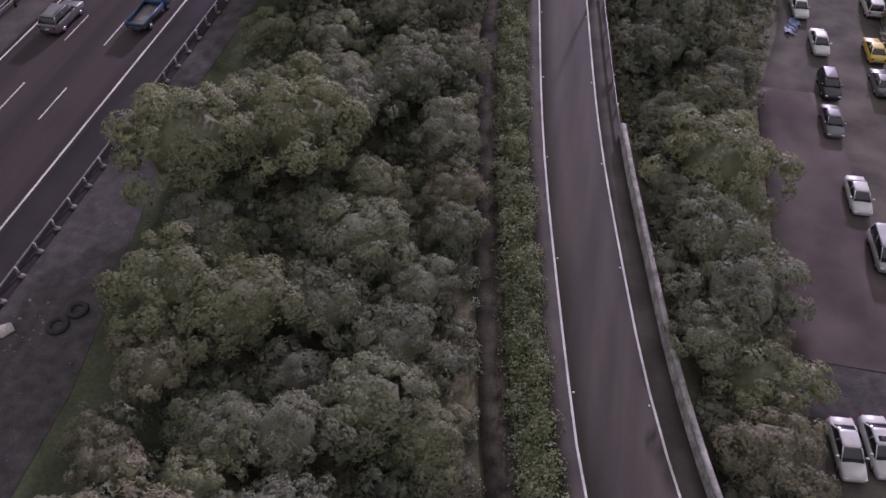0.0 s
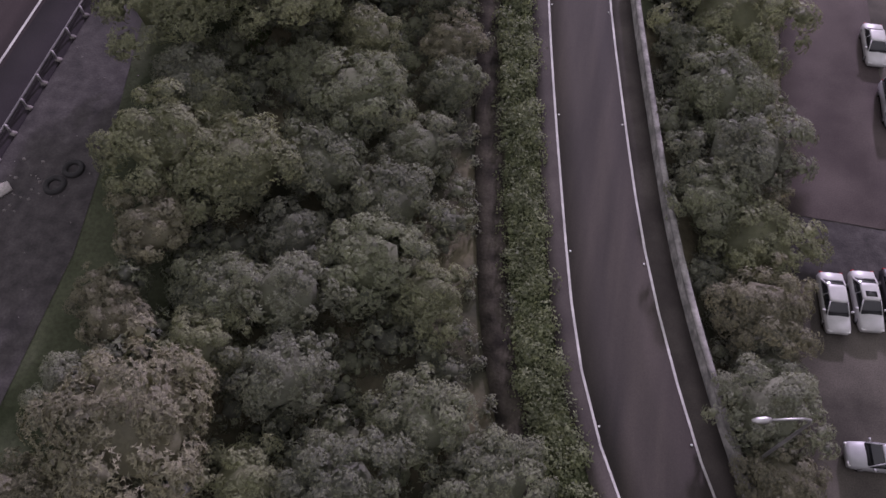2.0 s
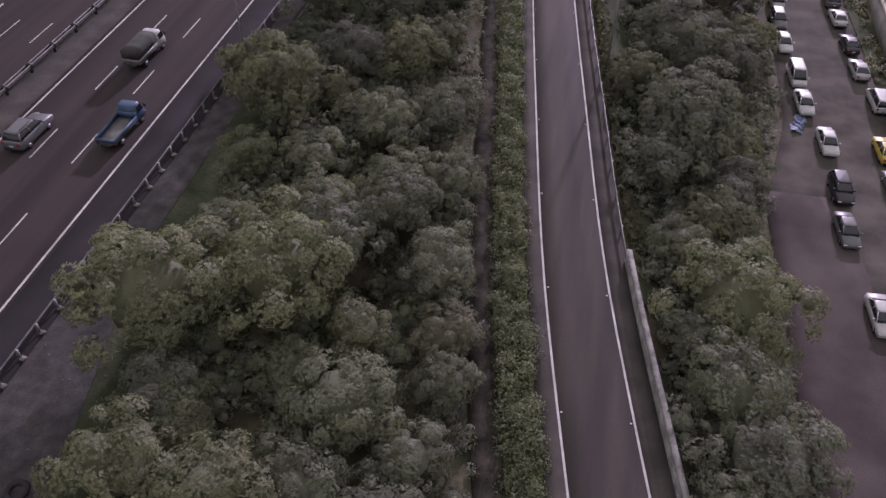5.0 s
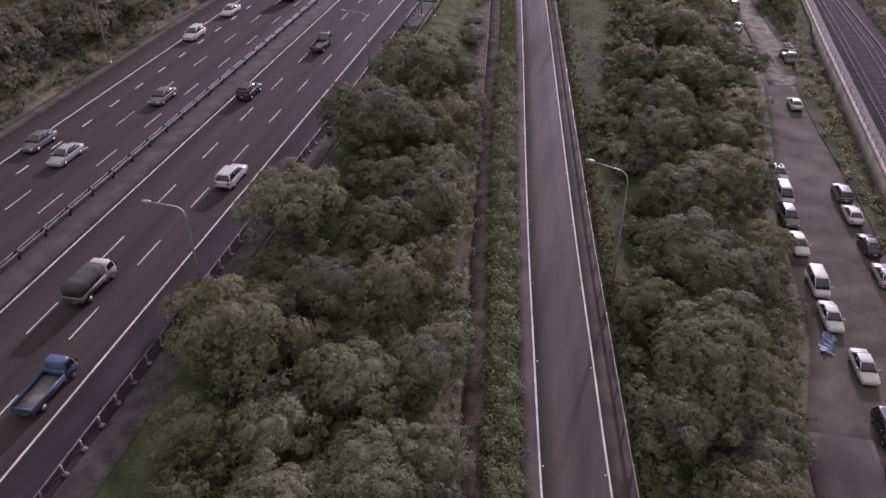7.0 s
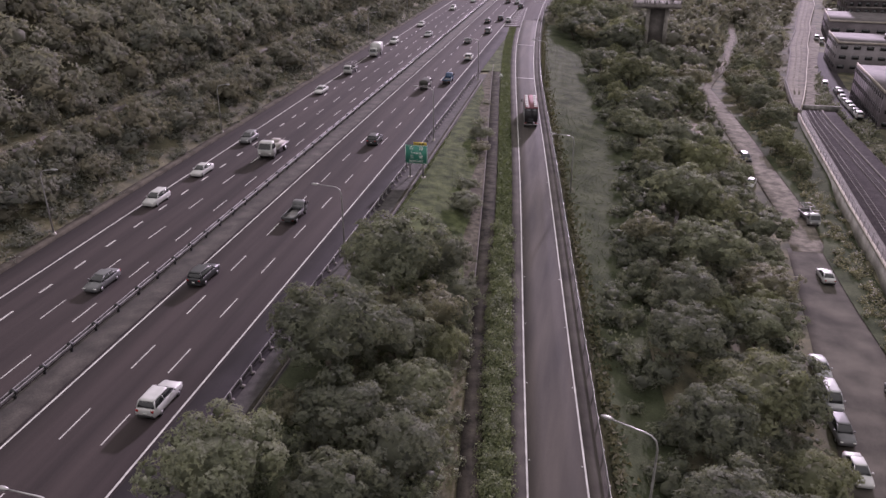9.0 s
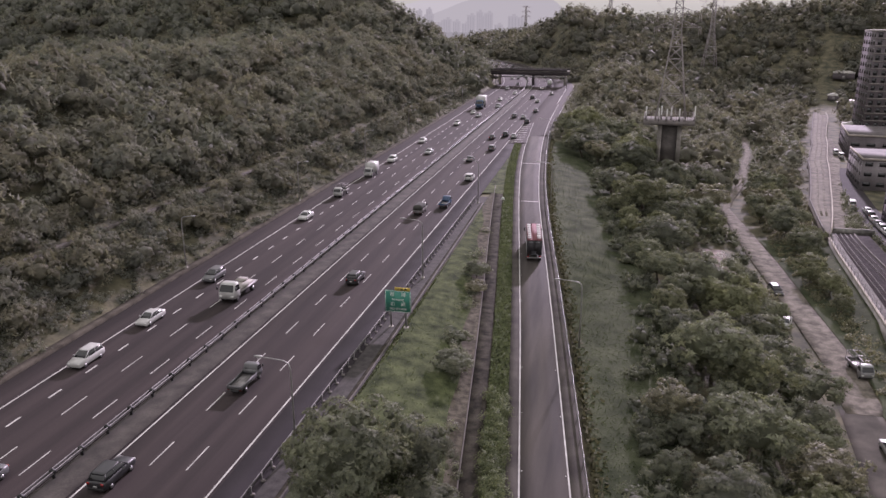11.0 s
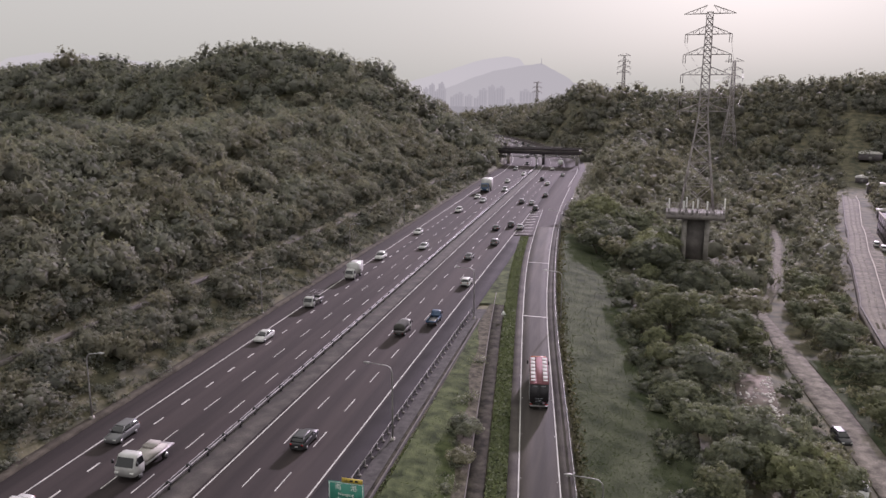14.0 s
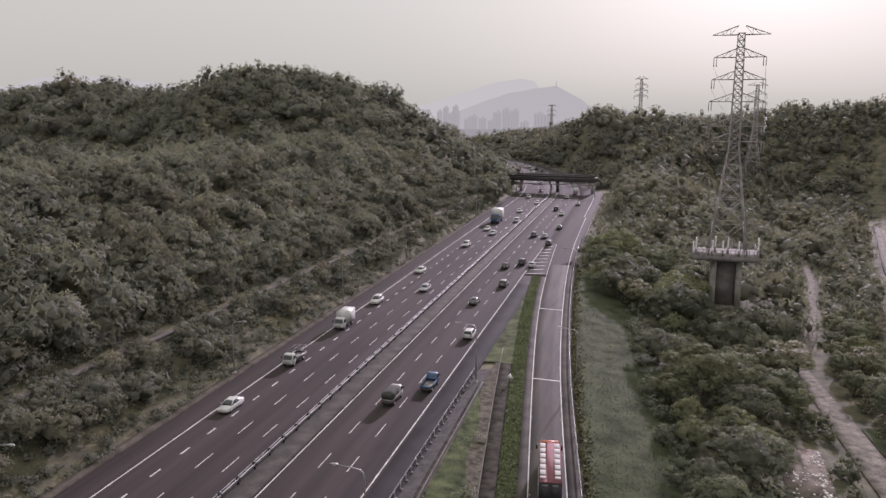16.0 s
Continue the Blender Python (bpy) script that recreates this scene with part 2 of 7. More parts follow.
class Geo:
    """Collects boxes, bars and lofts into one mesh."""
    def __init__(self):
        self.v, self.q, self.t, self.n = [], [], [], 0

    def add(self, verts, quads=(), tris=()):
        self.v.append(np.asarray(verts, float).reshape(-1, 3))
        if len(quads):
            self.q.append(np.asarray(quads, int).reshape(-1, 4) + self.n)
        if len(tris):
            self.t.append(np.asarray(tris, int).reshape(-1, 3) + self.n)
        self.n += len(self.v[-1])
        return self

    def box(self, c, s, rz=0.0, top=1.0):
        """A box of size s round c, turned by rz; top narrows its upper face."""
        x, y, z = (k / 2 for k in s)
        p = np.array([(-x, -y, -z), (x, -y, -z), (x, y, -z), (-x, y, -z), (-x * top, -y * top, z), (x * top, -y * top, z), (x * top, y * top, z), (-x * top, y * top, z)])
        if rz:
            k, h = math.cos(rz), math.sin(rz)
            p = np.stack([p[:, 0] * k - p[:, 1] * h, p[:, 0] * h + p[:, 1] * k, p[:, 2]], 1)
        return self.add(p + np.array(c), [(0, 3, 2, 1), (4, 5, 6, 7), (0, 1, 5, 4), (1, 2, 6, 5), (2, 3, 7, 6), (3, 0, 4, 7)])

    def rings(self, rings, closed=True, caps=True):
        """Joins rings of equally many points into a skin."""
        r = np.asarray(rings, float)
        k, m = r.shape[:2]
        i = np.arange(m if closed else m - 1)
        j = (i + 1) % m
        q = [np.stack([a * m + i, a * m + j, (a + 1) * m + j, (a + 1) * m + i], 1) for a in range(k - 1)]
        t = []
        if caps:
            t += [(0, b + 1, b) for b in range(1, m - 1)]
            e = (k - 1) * m
            t += [(e, e + b, e + b + 1) for b in range(1, m - 1)]
        return self.add(r.reshape(-1, 3), np.concatenate(q), t)

    def tube(self, points, radius, n=8, caps=True):
        """A round bar through points; radius is one number or one for each point."""
        p = [Vector(a) for a in points]
        rad = radius if hasattr(radius, "__len__") else [radius] * len(p)
        rings = []
        for i, a in enumerate(p):
            d = (p[min(i + 1, len(p) - 1)] - p[max(i - 1, 0)]).normalized()
            u = d.cross(Vector((0, 0, 1)) if abs(d.z) < 0.95 else Vector((1, 0, 0))).normalized()
            w = d.cross(u)
            rings.append([a + (u * math.cos(s) + w * math.sin(s)) * rad[i] for s in [math.tau * k / n for k in range(n)]])
        return self.rings(rings, True, caps)

    def mesh(self, name, mat=None, smooth=False):
        return mesh_of(name, np.concatenate(self.v), np.concatenate(self.q) if self.q else (), np.concatenate(self.t) if self.t else (), mat, smooth)


def part(name, geo, mat, parent=None, label="", smooth=False):
    """Links a mesh as one object under a thing or a part."""
    ob = new(name, geo.mesh(name, mat, smooth) if isinstance(geo, Geo) else geo)
    if parent:
        ob.parent = parent
    return tagged(ob, label)


def thing(name, label, category, group="", kind="", at=(0, 0, 0), rz=0.0):
    ob = new(name)
    ob.empty_display_size = 0.3
    ob.matrix_basis = Matrix.Translation(at) @ Matrix.Rotation(rz, 4, "Z")
    return tagged(ob, label, category, group, kind)


def spline(xs, ys):
    """A natural cubic through the given points, straight beyond them."""
    xs, ys = np.asarray(xs, float), np.asarray(ys, float)
    n, h = len(xs), np.diff(xs)
    a, b = np.eye(n), np.zeros(n)
    for i in range(1, n - 1):
        a[i, i - 1:i + 2] = h[i - 1], 2 * (h[i - 1] + h[i]), h[i]
        b[i] = 6 * ((ys[i + 1] - ys[i]) / h[i] - (ys[i] - ys[i - 1]) / h[i - 1])
    m = np.linalg.solve(a, b)
    s0 = (ys[1] - ys[0]) / h[0] - h[0] * m[1] / 6
    s1 = (ys[-1] - ys[-2]) / h[-1] + h[-1] * m[-2] / 6

    def f(x):
        x = np.asarray(x, float)
        i = np.clip(np.searchsorted(xs, x) - 1, 0, n - 2)
        d0, d1 = x - xs[i], xs[i + 1] - x
        y = (m[i] * d1 ** 3 + m[i + 1] * d0 ** 3) / (6 * h[i]) + (ys[i] / h[i] - m[i] * h[i] / 6) * d1 + (ys[i + 1] / h[i] - m[i + 1] * h[i] / 6) * d0
        return np.where(x < xs[0], ys[0] + s0 * (x - xs[0]), np.where(x > xs[-1], ys[-1] + s1 * (x - xs[-1]), y))
    return f


def step(x, a, b):
    t = np.clip((np.asarray(x, float) - a) / (b - a), 0, 1)
    return t * t * (3 - 2 * t)


def ribbon(xl, xr, z, ys, lift=0.0, thick=0.3, across=2):
    """A strip of road between two lines over the stations ys, with closed sides."""
    ys = np.asarray(ys, float)
    a, b, h = xl(ys), xr(ys), z(ys) + lift
    k = np.linspace(0, 1, across)
    rings = [[(x, y, zz) for x in (p + (q - p) * k)] + [(q, y, zz - thick), (p, y, zz - thick)] for p, q, y, zz in zip(a, b, ys, h)]
    return Geo().rings(rings)
# ---- plan: y along the motorway, x to its right ----
def bend(y):
    """The motorway turns to the left beyond the overpass."""
    return -0.0010 * np.maximum(np.asarray(y, float) - 440, 0) ** 2


def road_z(y):
    return 0.0092 * (np.asarray(y, float) - 100)


def at_x(x):
    return lambda y: x + bend(y)


ramp_l = spline([-40, -20, 1.5, 5.7, 15.3, 25.3, 35.3, 56.4, 66.8, 138, 167.5, 206, 248, 328], [44, 26, 10.5, 8.65, 6.15, 4.2, 2.4, -0.55, -1.9, -10.4, -14.1, -18.9, -23.4, -28.4])
ramp_r = spline([-40, -20, 2.5, 6.7, 16.3, 26.2, 36, 56.9, 69.5, 138.5, 168.5, 205, 244, 302, 390], [50, 31.3, 15.2, 13.6, 10.75, 8.7, 6.9, 4.05, 2.45, -6.0, -9.8, -14.4, -18.1, -21.9, -23.7])


def ramp_z(y):
    return np.interp(y, [-60, 45, 70, 195, 215, 260, 2000], [-3.7, -3.7, -3.45, 0.6, 0.98, 1.45, 17.5])


def hill_left(x, y):
    """Wooded slope west of the motorway, a shelf, and the ridge behind it."""
    s = np.maximum(-64.8 + bend(y) - x, 0)
    near = np.maximum(np.minimum(0.52 * s, 25.5 - 0.02 * s) - 0.17 * np.maximum(s - 58, 0), 8)
    near = np.minimum(near, 0.52 * s) * (1 - 0.45 * step(y, 340, 620))
    crest = np.interp(x - bend(y) * 0.6, [-2500, -700, -420, -334, -297, -260, -227, -200, -165, -134, -117, -107, -85, -65], [15, 31, 40, 43, 49, 43, 44, 53, 52, 43, 37, 27, 12, 0])
    across = np.where(y < 445, np.exp(-((445 - y) / 105) ** 2), np.exp(-((y - 445) / 110) ** 2))
    return np.maximum(near, crest * across) + np.minimum(near, crest * across) * 0.15


def hill_right(x, y):
    """Ridges behind the pylon."""
    crest = np.interp(x, [-400, -260, -150, -90, -67, -53, -40, -31, -15, 20, 60, 115, 165, 230, 400, 900, 2500], [4, 4, 5, 12, 24, 30, 36.5, 40, 38.5, 39, 42, 47.5, 51, 56, 69, 60, 30])
    across = np.where(y < 690, np.exp(-((690 - y) / np.interp(x, [20, 70], [130, 95])) ** 2), np.exp(-((y - 690) / 260) ** 2))
    knoll = 9 * np.exp(-((x - 5) / 33) ** 2 - ((y - 420) / 75) ** 2)
    back = np.interp(x, [-300, -210, -163, -150, -123, -88, -60, -40, 20], [0, 2, 9, 15, 17, 25, 32, 37, 30]) * np.exp(-((y - 900) / np.where(y < 900, 110, 260)) ** 2)
    return np.maximum(crest * across, back) * step(x - bend(y), -24, 12) + knoll * step(x, -30, 5)


def ground_z(x, y):
    """Height of the natural ground."""
    x, y = np.broadcast_arrays(np.asarray(x, float), np.asarray(y, float))
    fz, rz = road_z(np.clip(y, -500, 900)), ramp_z(np.clip(y, -60, 900))
    bx = bend(y)
    left, edge = ramp_l(np.clip(y, -40, 330)) - 1.5, ramp_r(np.clip(y, -40, 390)) + 2.0
    merged = y > 300
    edge = np.where(merged, -21.5 + bx, edge)
    left = np.where(merged, edge - 8, left)
    # strip between motorway and ramp
    k = np.clip((x + 26.5) / np.maximum(left + 26.5, 0.5), 0, 1)
    between = fz - 0.35 + (rz - 0.35 - fz + 0.35) * step(k, 0.1, 0.8)
    between = np.where(merged, fz - 0.5, between)
    # ground east of the ramp
    xm = edge + np.interp(y, [-40, 50, 110, 150, 260, 300], [2.0, 3.0, 8, 13, 14, 14])
    zm = rz + np.interp(y, [-40, 50, 110, 200, 300], [-1.6, -2.0, -1.6, -2.2, -2.5])
    xl = np.interp(y, [-40, 60, 90, 130, 180, 240, 270, 300, 360], [21, 22, 25.5, 30, 33, 29.5, 32, 40, 48])
    xl = np.maximum(xl, xm + 4)
    low = np.interp(y, [-100, 150, 236, 450, 700], [-13.1, -13.1, -12.2, -11.6, -6])
    a = np.clip((x - edge) / (xm - edge), 0, 1)
    b = np.clip((x - xm) / (xl - xm), 0, 1)
    east = np.where(x < xm, rz - 0.4 + (zm - rz + 0.4) * step(a, 0, 1), zm + (low - zm) * step(b, 0.0, 1.0))
    wall = np.interp(y, [-60, 30, 103, 165, 222, 240, 280, 316, 375, 470, 620], [36, 38.2, 40.6, 44.8, 49.2, 51.2, 57.5, 65.2, 79.2, 100.5, 137])
    east = np.where(x > wall + 0.3, east + (np.interp(y, [150, 236, 245], [2.2, 1.25, 1.1]) + np.interp(y, [150, 225, 245], [0.1, 0.95, 0.0]) * step(x, wall + 11, wall + 14.5)) * step(x, wall + 0.3, wall + 0.8), east)
    east = east + hill_right(x, y)
    pad = 1 - step(np.hypot((x - 21.9) / 7.0, (y - 206) / 16.5), 0.75, 1.2)      # level ground round the broken slab
    east = east * (1 - pad) - 11.1 * pad
    west = fz - 0.3 + hill_left(x, y)
    z = np.where(x < -64.6 + bx, west, np.where(x < -27.5 + bx, fz - 0.4, np.where(x < left, between, np.where(x < edge, np.minimum(rz, 100) - 0.45, east))))
    return z


def steps_of(*spans):
    """Stations from (start, end, distance) spans."""
    return np.unique(np.concatenate([np.arange(a, b, d) for a, b, d in spans]))


gx = steps_of((-4200, -600, 300), (-600, -120, 14), (-120, -60, 4), (-60, -28, 8), (-28, 62, 1.2), (62, 160, 6), (160, 600, 20), (600, 4300, 300))
gy = steps_of((-1500, -80, 120), (-80, -20, 10), (-20, 300, 2.2), (300, 460, 6), (460, 900, 14), (900, 1500, 60), (1500, 4600, 300))
GX, GY = np.meshgrid(gx, gy)
GZ = ground_z(GX, GY)
rough_land = np.array([noise.noise((float(a) * 0.13, float(b) * 0.13, 0.0)) for a, b in zip(GX.ravel(), GY.ravel())]).reshape(GX.shape)
open_land = ((GX > -64) & (GX < 29)) | (GX > 66)
GZ = GZ + rough_land * 0.12 * open_land
idx = np.arange(GX.size).reshape(GX.shape)
ground = new("ground", mesh_of("ground", np.stack([GX, GY, GZ], -1), np.stack([idx[:-1, :-1], idx[:-1, 1:], idx[1:, 1:], idx[1:, :-1]], -1), (), GROUND, True))
tagged(ground, "rough green and brown valley ground rising into hills", "ground", kind="structure")

# ---- roads ----
ys = steps_of((-60, 440, 10), (440, 1000, 10))
ys_r = steps_of((-40, 330, 3))


def structure(name, geo, mat, label, category="road"):
    return tagged(part(name, geo, mat), label, category, kind="structure")


structure("road", ribbon(at_x(-64.2), at_x(-46.3), road_z, ys, across=6), ASPHALT, "worn dark asphalt carriageway of a motorway")
structure("road", ribbon(at_x(-43.3), at_x(-31.4), road_z, ys, across=5), ASPHALT, "worn dark asphalt carriageway of a motorway")
structure("road", ribbon(at_x(-31.4), at_x(-28.0), road_z, ys[ys < 290], 0.004), ASPHALT_DARK, "dark hard shoulder along the motorway")
structure("median", ribbon(at_x(-46.3), at_x(-43.3), road_z, ys, 0.14, 0.6), MEDIAN_SOIL, "raised dark earth median strip", "median")
structure("pavement", ribbon(at_x(-65.5), at_x(-64.2), road_z, ys, 0.3, 0.8), KERB_DUSTY, "dusty brown concrete kerb along the slope foot", "kerb")
structure("road", ribbon(lambda y: ramp_l(y) - 0.05, lambda y: ramp_r(y) + 0.05, ramp_z, ys_r, across=4), ASPHALT_RAMP, "single-lane asphalt slip road curving to the motorway")
structure("road", ribbon(lambda y: ramp_l(y) - 1.25, lambda y: ramp_l(y) - 0.05, ramp_z, ys_r[ys_r < 283], 0.0), RAMP_SHOULDER, "dark narrow shoulder of the slip road")
structure("road", ribbon(lambda y: ramp_r(y) + 0.05, lambda y: ramp_r(y) + 1.75, ramp_z, ys_r, 0.0), RAMP_SHOULDER, "dark narrow shoulder of the slip road")


def line(x, y0, y1, z, width=0.2, dash=0.0, gap=0.0, first=0.0, label="solid white edge line"):
    """A painted line; dashes repeat every dash + gap metres."""
    g = Geo()
    spans = [(y0, y1)] if not dash else [(a, min(a + dash, y1)) for a in np.arange(y0 + first, y1, dash + gap)]
    for a, b in spans:
        st = np.linspace(a, b, max(2, int((b - a) / 4) + 1))
        px, pz = x(st), z(st) + 0.012
        v = np.concatenate([np.stack([px - width / 2, st, pz], 1), np.stack([px + width / 2, st, pz], 1)])
        n, i = len(st), np.arange(len(st) - 1)
        g.add(v, np.stack([i, i + n, i + n + 1, i + 1], 1))
    return structure("road_marking", g, WHITE_LINE, label, "road marking")


line(at_x(-60.2), -60, 900, road_z)
line(at_x(-46.9), -60, 900, road_z)
line(at_x(-42.9), -60, 900, road_z, 0.18)
line(at_x(-31.75), -60, 330, road_z, 0.18)
line(at_x(-56.9), -60, 330, road_z, 0.24, 2.0, 4.0, 0.0, "short wide white dashes of a lane drop")
for lx, f in ((-53.15, 5.2), (-49.55, 5.2)):
    line(at_x(lx), -60, 800, road_z, 0.13, 4, 6, f, "white dashed lane line")
for lx, f in ((-39.14, 9.0), (-35.5, 9.0)):
    line(at_x(lx), -60, 800, road_z, 0.13, 4, 6, f, "white dashed lane line")
line(ramp_l, -40, 328, ramp_z, 0.15)
line(ramp_r, -40, 390, lambda y: np.where(y < 330, ramp_z(y), road_z(y)), 0.15)
line(at_x(-24.6), 392, 900, road_z)
# ---- gore, stop lines, studs ----
gy_s = steps_of((280, 331, 3))
structure("road", ribbon(at_x(-31.4), lambda y: ramp_l(y) - 0.05, road_z, gy_s, -0.006), ASPHALT, "asphalt gore between motorway and slip road")
structure("road", ribbon(lambda y: np.minimum(ramp_r(y), -22.0) + 1.5, lambda y: np.full_like(y, -20.3), road_z, steps_of((318, 345, 3)), -0.008), ASPHALT_DARK, "dark shoulder of the merging lane")
structure("road", ribbon(at_x(-31.41), at_x(-20.9), road_z, steps_of((296, 1000, 8)), -0.02, across=4), ASPHALT, "asphalt merging lane where the ramp joins the motorway")
g = Geo()
for i in range(9):
    y = 282 + i * 5.0
    a, b = -31.3, float(ramp_l(y)) - 0.15
    if b - a > 0.5:
        g.add([(a, y, road_z(y) + 0.01), (b, y + 2.2, road_z(y) + 0.012), (b, y + 2.7, road_z(y) + 0.012), (a, y + 0.5, road_z(y) + 0.01)], [(0, 1, 2, 3)])
structure("road_marking", g, WHITE_LINE, "white hatched gore area", "road marking")
for y in (206.0, 248.5):
    st = np.array([y, y + 0.35])
    a, b = ramp_l(st) + 0.1, ramp_r(st) - 0.1
    z = ramp_z(st) + 0.014
    structure("road_marking", Geo().add([(a[0], st[0], z[0]), (b[0], st[0] - 0.3, z[0]), (b[1], st[1] - 0.3, z[1]), (a[1], st[1], z[1])], [(0, 1, 2, 3)]), WHITE_LINE, "thin white line across the slip road", "road marking")
STUD = plain("reflective stud", (0.6, 0.6, 0.58), 0.3)
stud_mesh = Geo().box((0, 0, 0.02), (0.12, 0.12, 0.04), top=0.6).mesh("road_stud", STUD)
for side, off in ((ramp_l, 0.22), (ramp_r, -0.22)):
    for i in range(28):
        y = 5.0 + i * 10.35
        tagged(part("road_stud", stud_mesh, None), "small pale reflective road stud", "road stud", "studs along the slip road").location = (float(side(y)) + off, y, float(ramp_z(y)) + 0.01)

# ---- verges, ditch and gutter ----
VERGE = material("gravelled verge", (0.041, 0.036, 0.036), 0.95, vary=0.45, size=0.9, fine=8, bump=0.5)
LAWN = material("short green turf", (0.041, 0.054, 0.026), 0.95, vary=0.45, size=1.8, fine=7, bump=0.6, tint=(0.066, 0.076, 0.037), spec=0.1)
MEADOW = material("meadow turf", (0.039, 0.050, 0.025), 0.95, vary=0.35, size=3.5, fine=5, bump=0.8, tint=(0.056, 0.062, 0.038), spec=0.1)


def draped(name, xl, xr, st, lift, mat, label, category, across=7):
    """A sheet lying on the ground between two lines."""
    k = np.linspace(0, 1, across)
    a, b = xl(st), xr(st)
    X = a[:, None] + (b - a)[:, None] * k
    Y = np.repeat(st[:, None], across, 1)
    Z = ground_z(X, Y) + lift
    i = np.arange(X.size).reshape(X.shape)
    me = mesh_of(name, np.stack([X, Y, Z], -1), np.stack([i[:-1, :-1], i[:-1, 1:], i[1:, 1:], i[1:, :-1]], -1), (), mat, True)
    return tagged(part(name, me, None), label, category, kind="structure")


draped("pavement", at_x(-28.0), lambda y: np.interp(y, [-40, 8, 16, 31, 60, 120, 205], [-19.5, -20.9, -22.2, -25.4, -25.6, -25.2, -25.9]), steps_of((-40, 212, 4)), 0.30, VERGE, "dark gravelled verge beside the guard rail", "verge")
draped("ground", lambda y: np.interp(y, [-40, 8, 16, 31, 60, 120], [-19.5, -20.9, -22.2, -25.4, -25.6, -25.2]), lambda y: np.interp(y, [-40, 0, 16, 31, 60, 120], [-13, -14, -16, -19, -20, -21]), steps_of((-40, 109, 4)), 0.27, MEADOW, "dull grass slope at the edge of the thicket", "grass strip")
draped("ground", lambda y: np.interp(y, [100, 130, 205], [-25.2, -24.6, -26]), lambda y: np.maximum(ramp_l(y) - 7.3 + 0.35 * np.sin(y * 0.31), -25.9), steps_of((104, 222, 2)), 0.26, LAWN, "bright green grass strip", "grass strip")
EARTH = material("bare brown earth", (0.066, 0.058, 0.046), 0.95, vary=0.45, size=0.9, fine=7, bump=0.6, tint=(0.086, 0.076, 0.060), spec=0.1)
draped("path", lambda y: np.maximum(ramp_l(y) - 7.35 + 0.35 * np.sin(y * 0.31), -25.95), lambda y: np.maximum(ramp_l(y) - 5.7, -25.8), steps_of((104, 222, 2)), 0.25, EARTH, "bare brown earth beside the drainage channel", "earth strip", 4)
draped("ground", lambda y: ramp_r(y) + 2.6, lambda y: ramp_r(y) + np.interp(y, [100, 150, 290], [9, 17, 17]), steps_of((100, 290, 2)), 0.4, MEADOW, "dull green meadow beside the slip road", "meadow", 14)
draped("ground", at_x(-28.05), lambda y: ramp_l(y) - 3.6, steps_of((212, 282, 3)), 0.3, LAWN, "green grass wedge between motorway and slip road", "grass strip", 5)
draped("ground", lambda y: ramp_r(y) + 2.3, lambda y: ramp_r(y) + 8.5, steps_of((36, 106, 3)), 0.3, MEADOW, "dull grass beside the slip road", "grass strip", 5)
draped("ground", lambda y: ramp_l(y) - 3.5, lambda y: ramp_l(y) - 1.2, steps_of((-30, 282, 3)), 0.28, LAWN, "grass of the strip along the slip road", "grass strip", 3)


def ditch_z(y):
    return ground_z(ramp_l(y) - 5.0, y)


structure("path", ribbon(lambda y: ramp_l(y) - 5.5, lambda y: ramp_l(y) - 3.7, ditch_z, steps_of((-20, 222, 4)), 0.24, 0.4), MUD, "dark earth-filled drainage channel", "drain")
structure("kerb", ribbon(lambda y: ramp_l(y) - 5.68, lambda y: ramp_l(y) - 5.55, ditch_z, steps_of((100, 222, 4)), 0.34, 0.5), KERB_STONE, "thin concrete edge of the drainage channel", "kerb")
structure("path", ribbon(lambda y: ramp_r(y) + 3.5, lambda y: ramp_r(y) + 4.3, lambda y: ground_z(ramp_r(y) + 3.9, y), steps_of((110, 240, 4)), 0.30, 0.3), MUD, "dark drain across the meadow edge", "drain")
structure("path", ribbon(lambda y: -77.0 + 0.02 * (y - 180), lambda y: -76.55 + 0.02 * (y - 180), lambda y: ground_z(-76.8 + 0.02 * (y - 180), y), steps_of((80, 390, 4)), 0.5, 0.8), KERB_STONE, "thin concrete service path along the wooded slope", "path")


verge_r = lambda y: np.interp(y, [-40, 8, 16, 31, 60, 120, 205], [-19.5, -20.9, -22.2, -25.4, -25.6, -25.2, -25.9])
structure("path", ribbon(lambda y: verge_r(y) - 0.75, lambda y: verge_r(y) - 0.35, lambda y: ground_z(verge_r(y) - 0.5, y), steps_of((58, 205, 3)), 0.36, 0.4), MUD, "dark silted gutter along the gravelled verge", "gutter")
structure("kerb", ribbon(lambda y: verge_r(y) - 0.33, lambda y: verge_r(y) - 0.2, lambda y: ground_z(verge_r(y) - 0.3, y), steps_of((58, 205, 3)), 0.42, 0.4), KERB_STONE, "worn concrete edge of the gutter", "kerb")


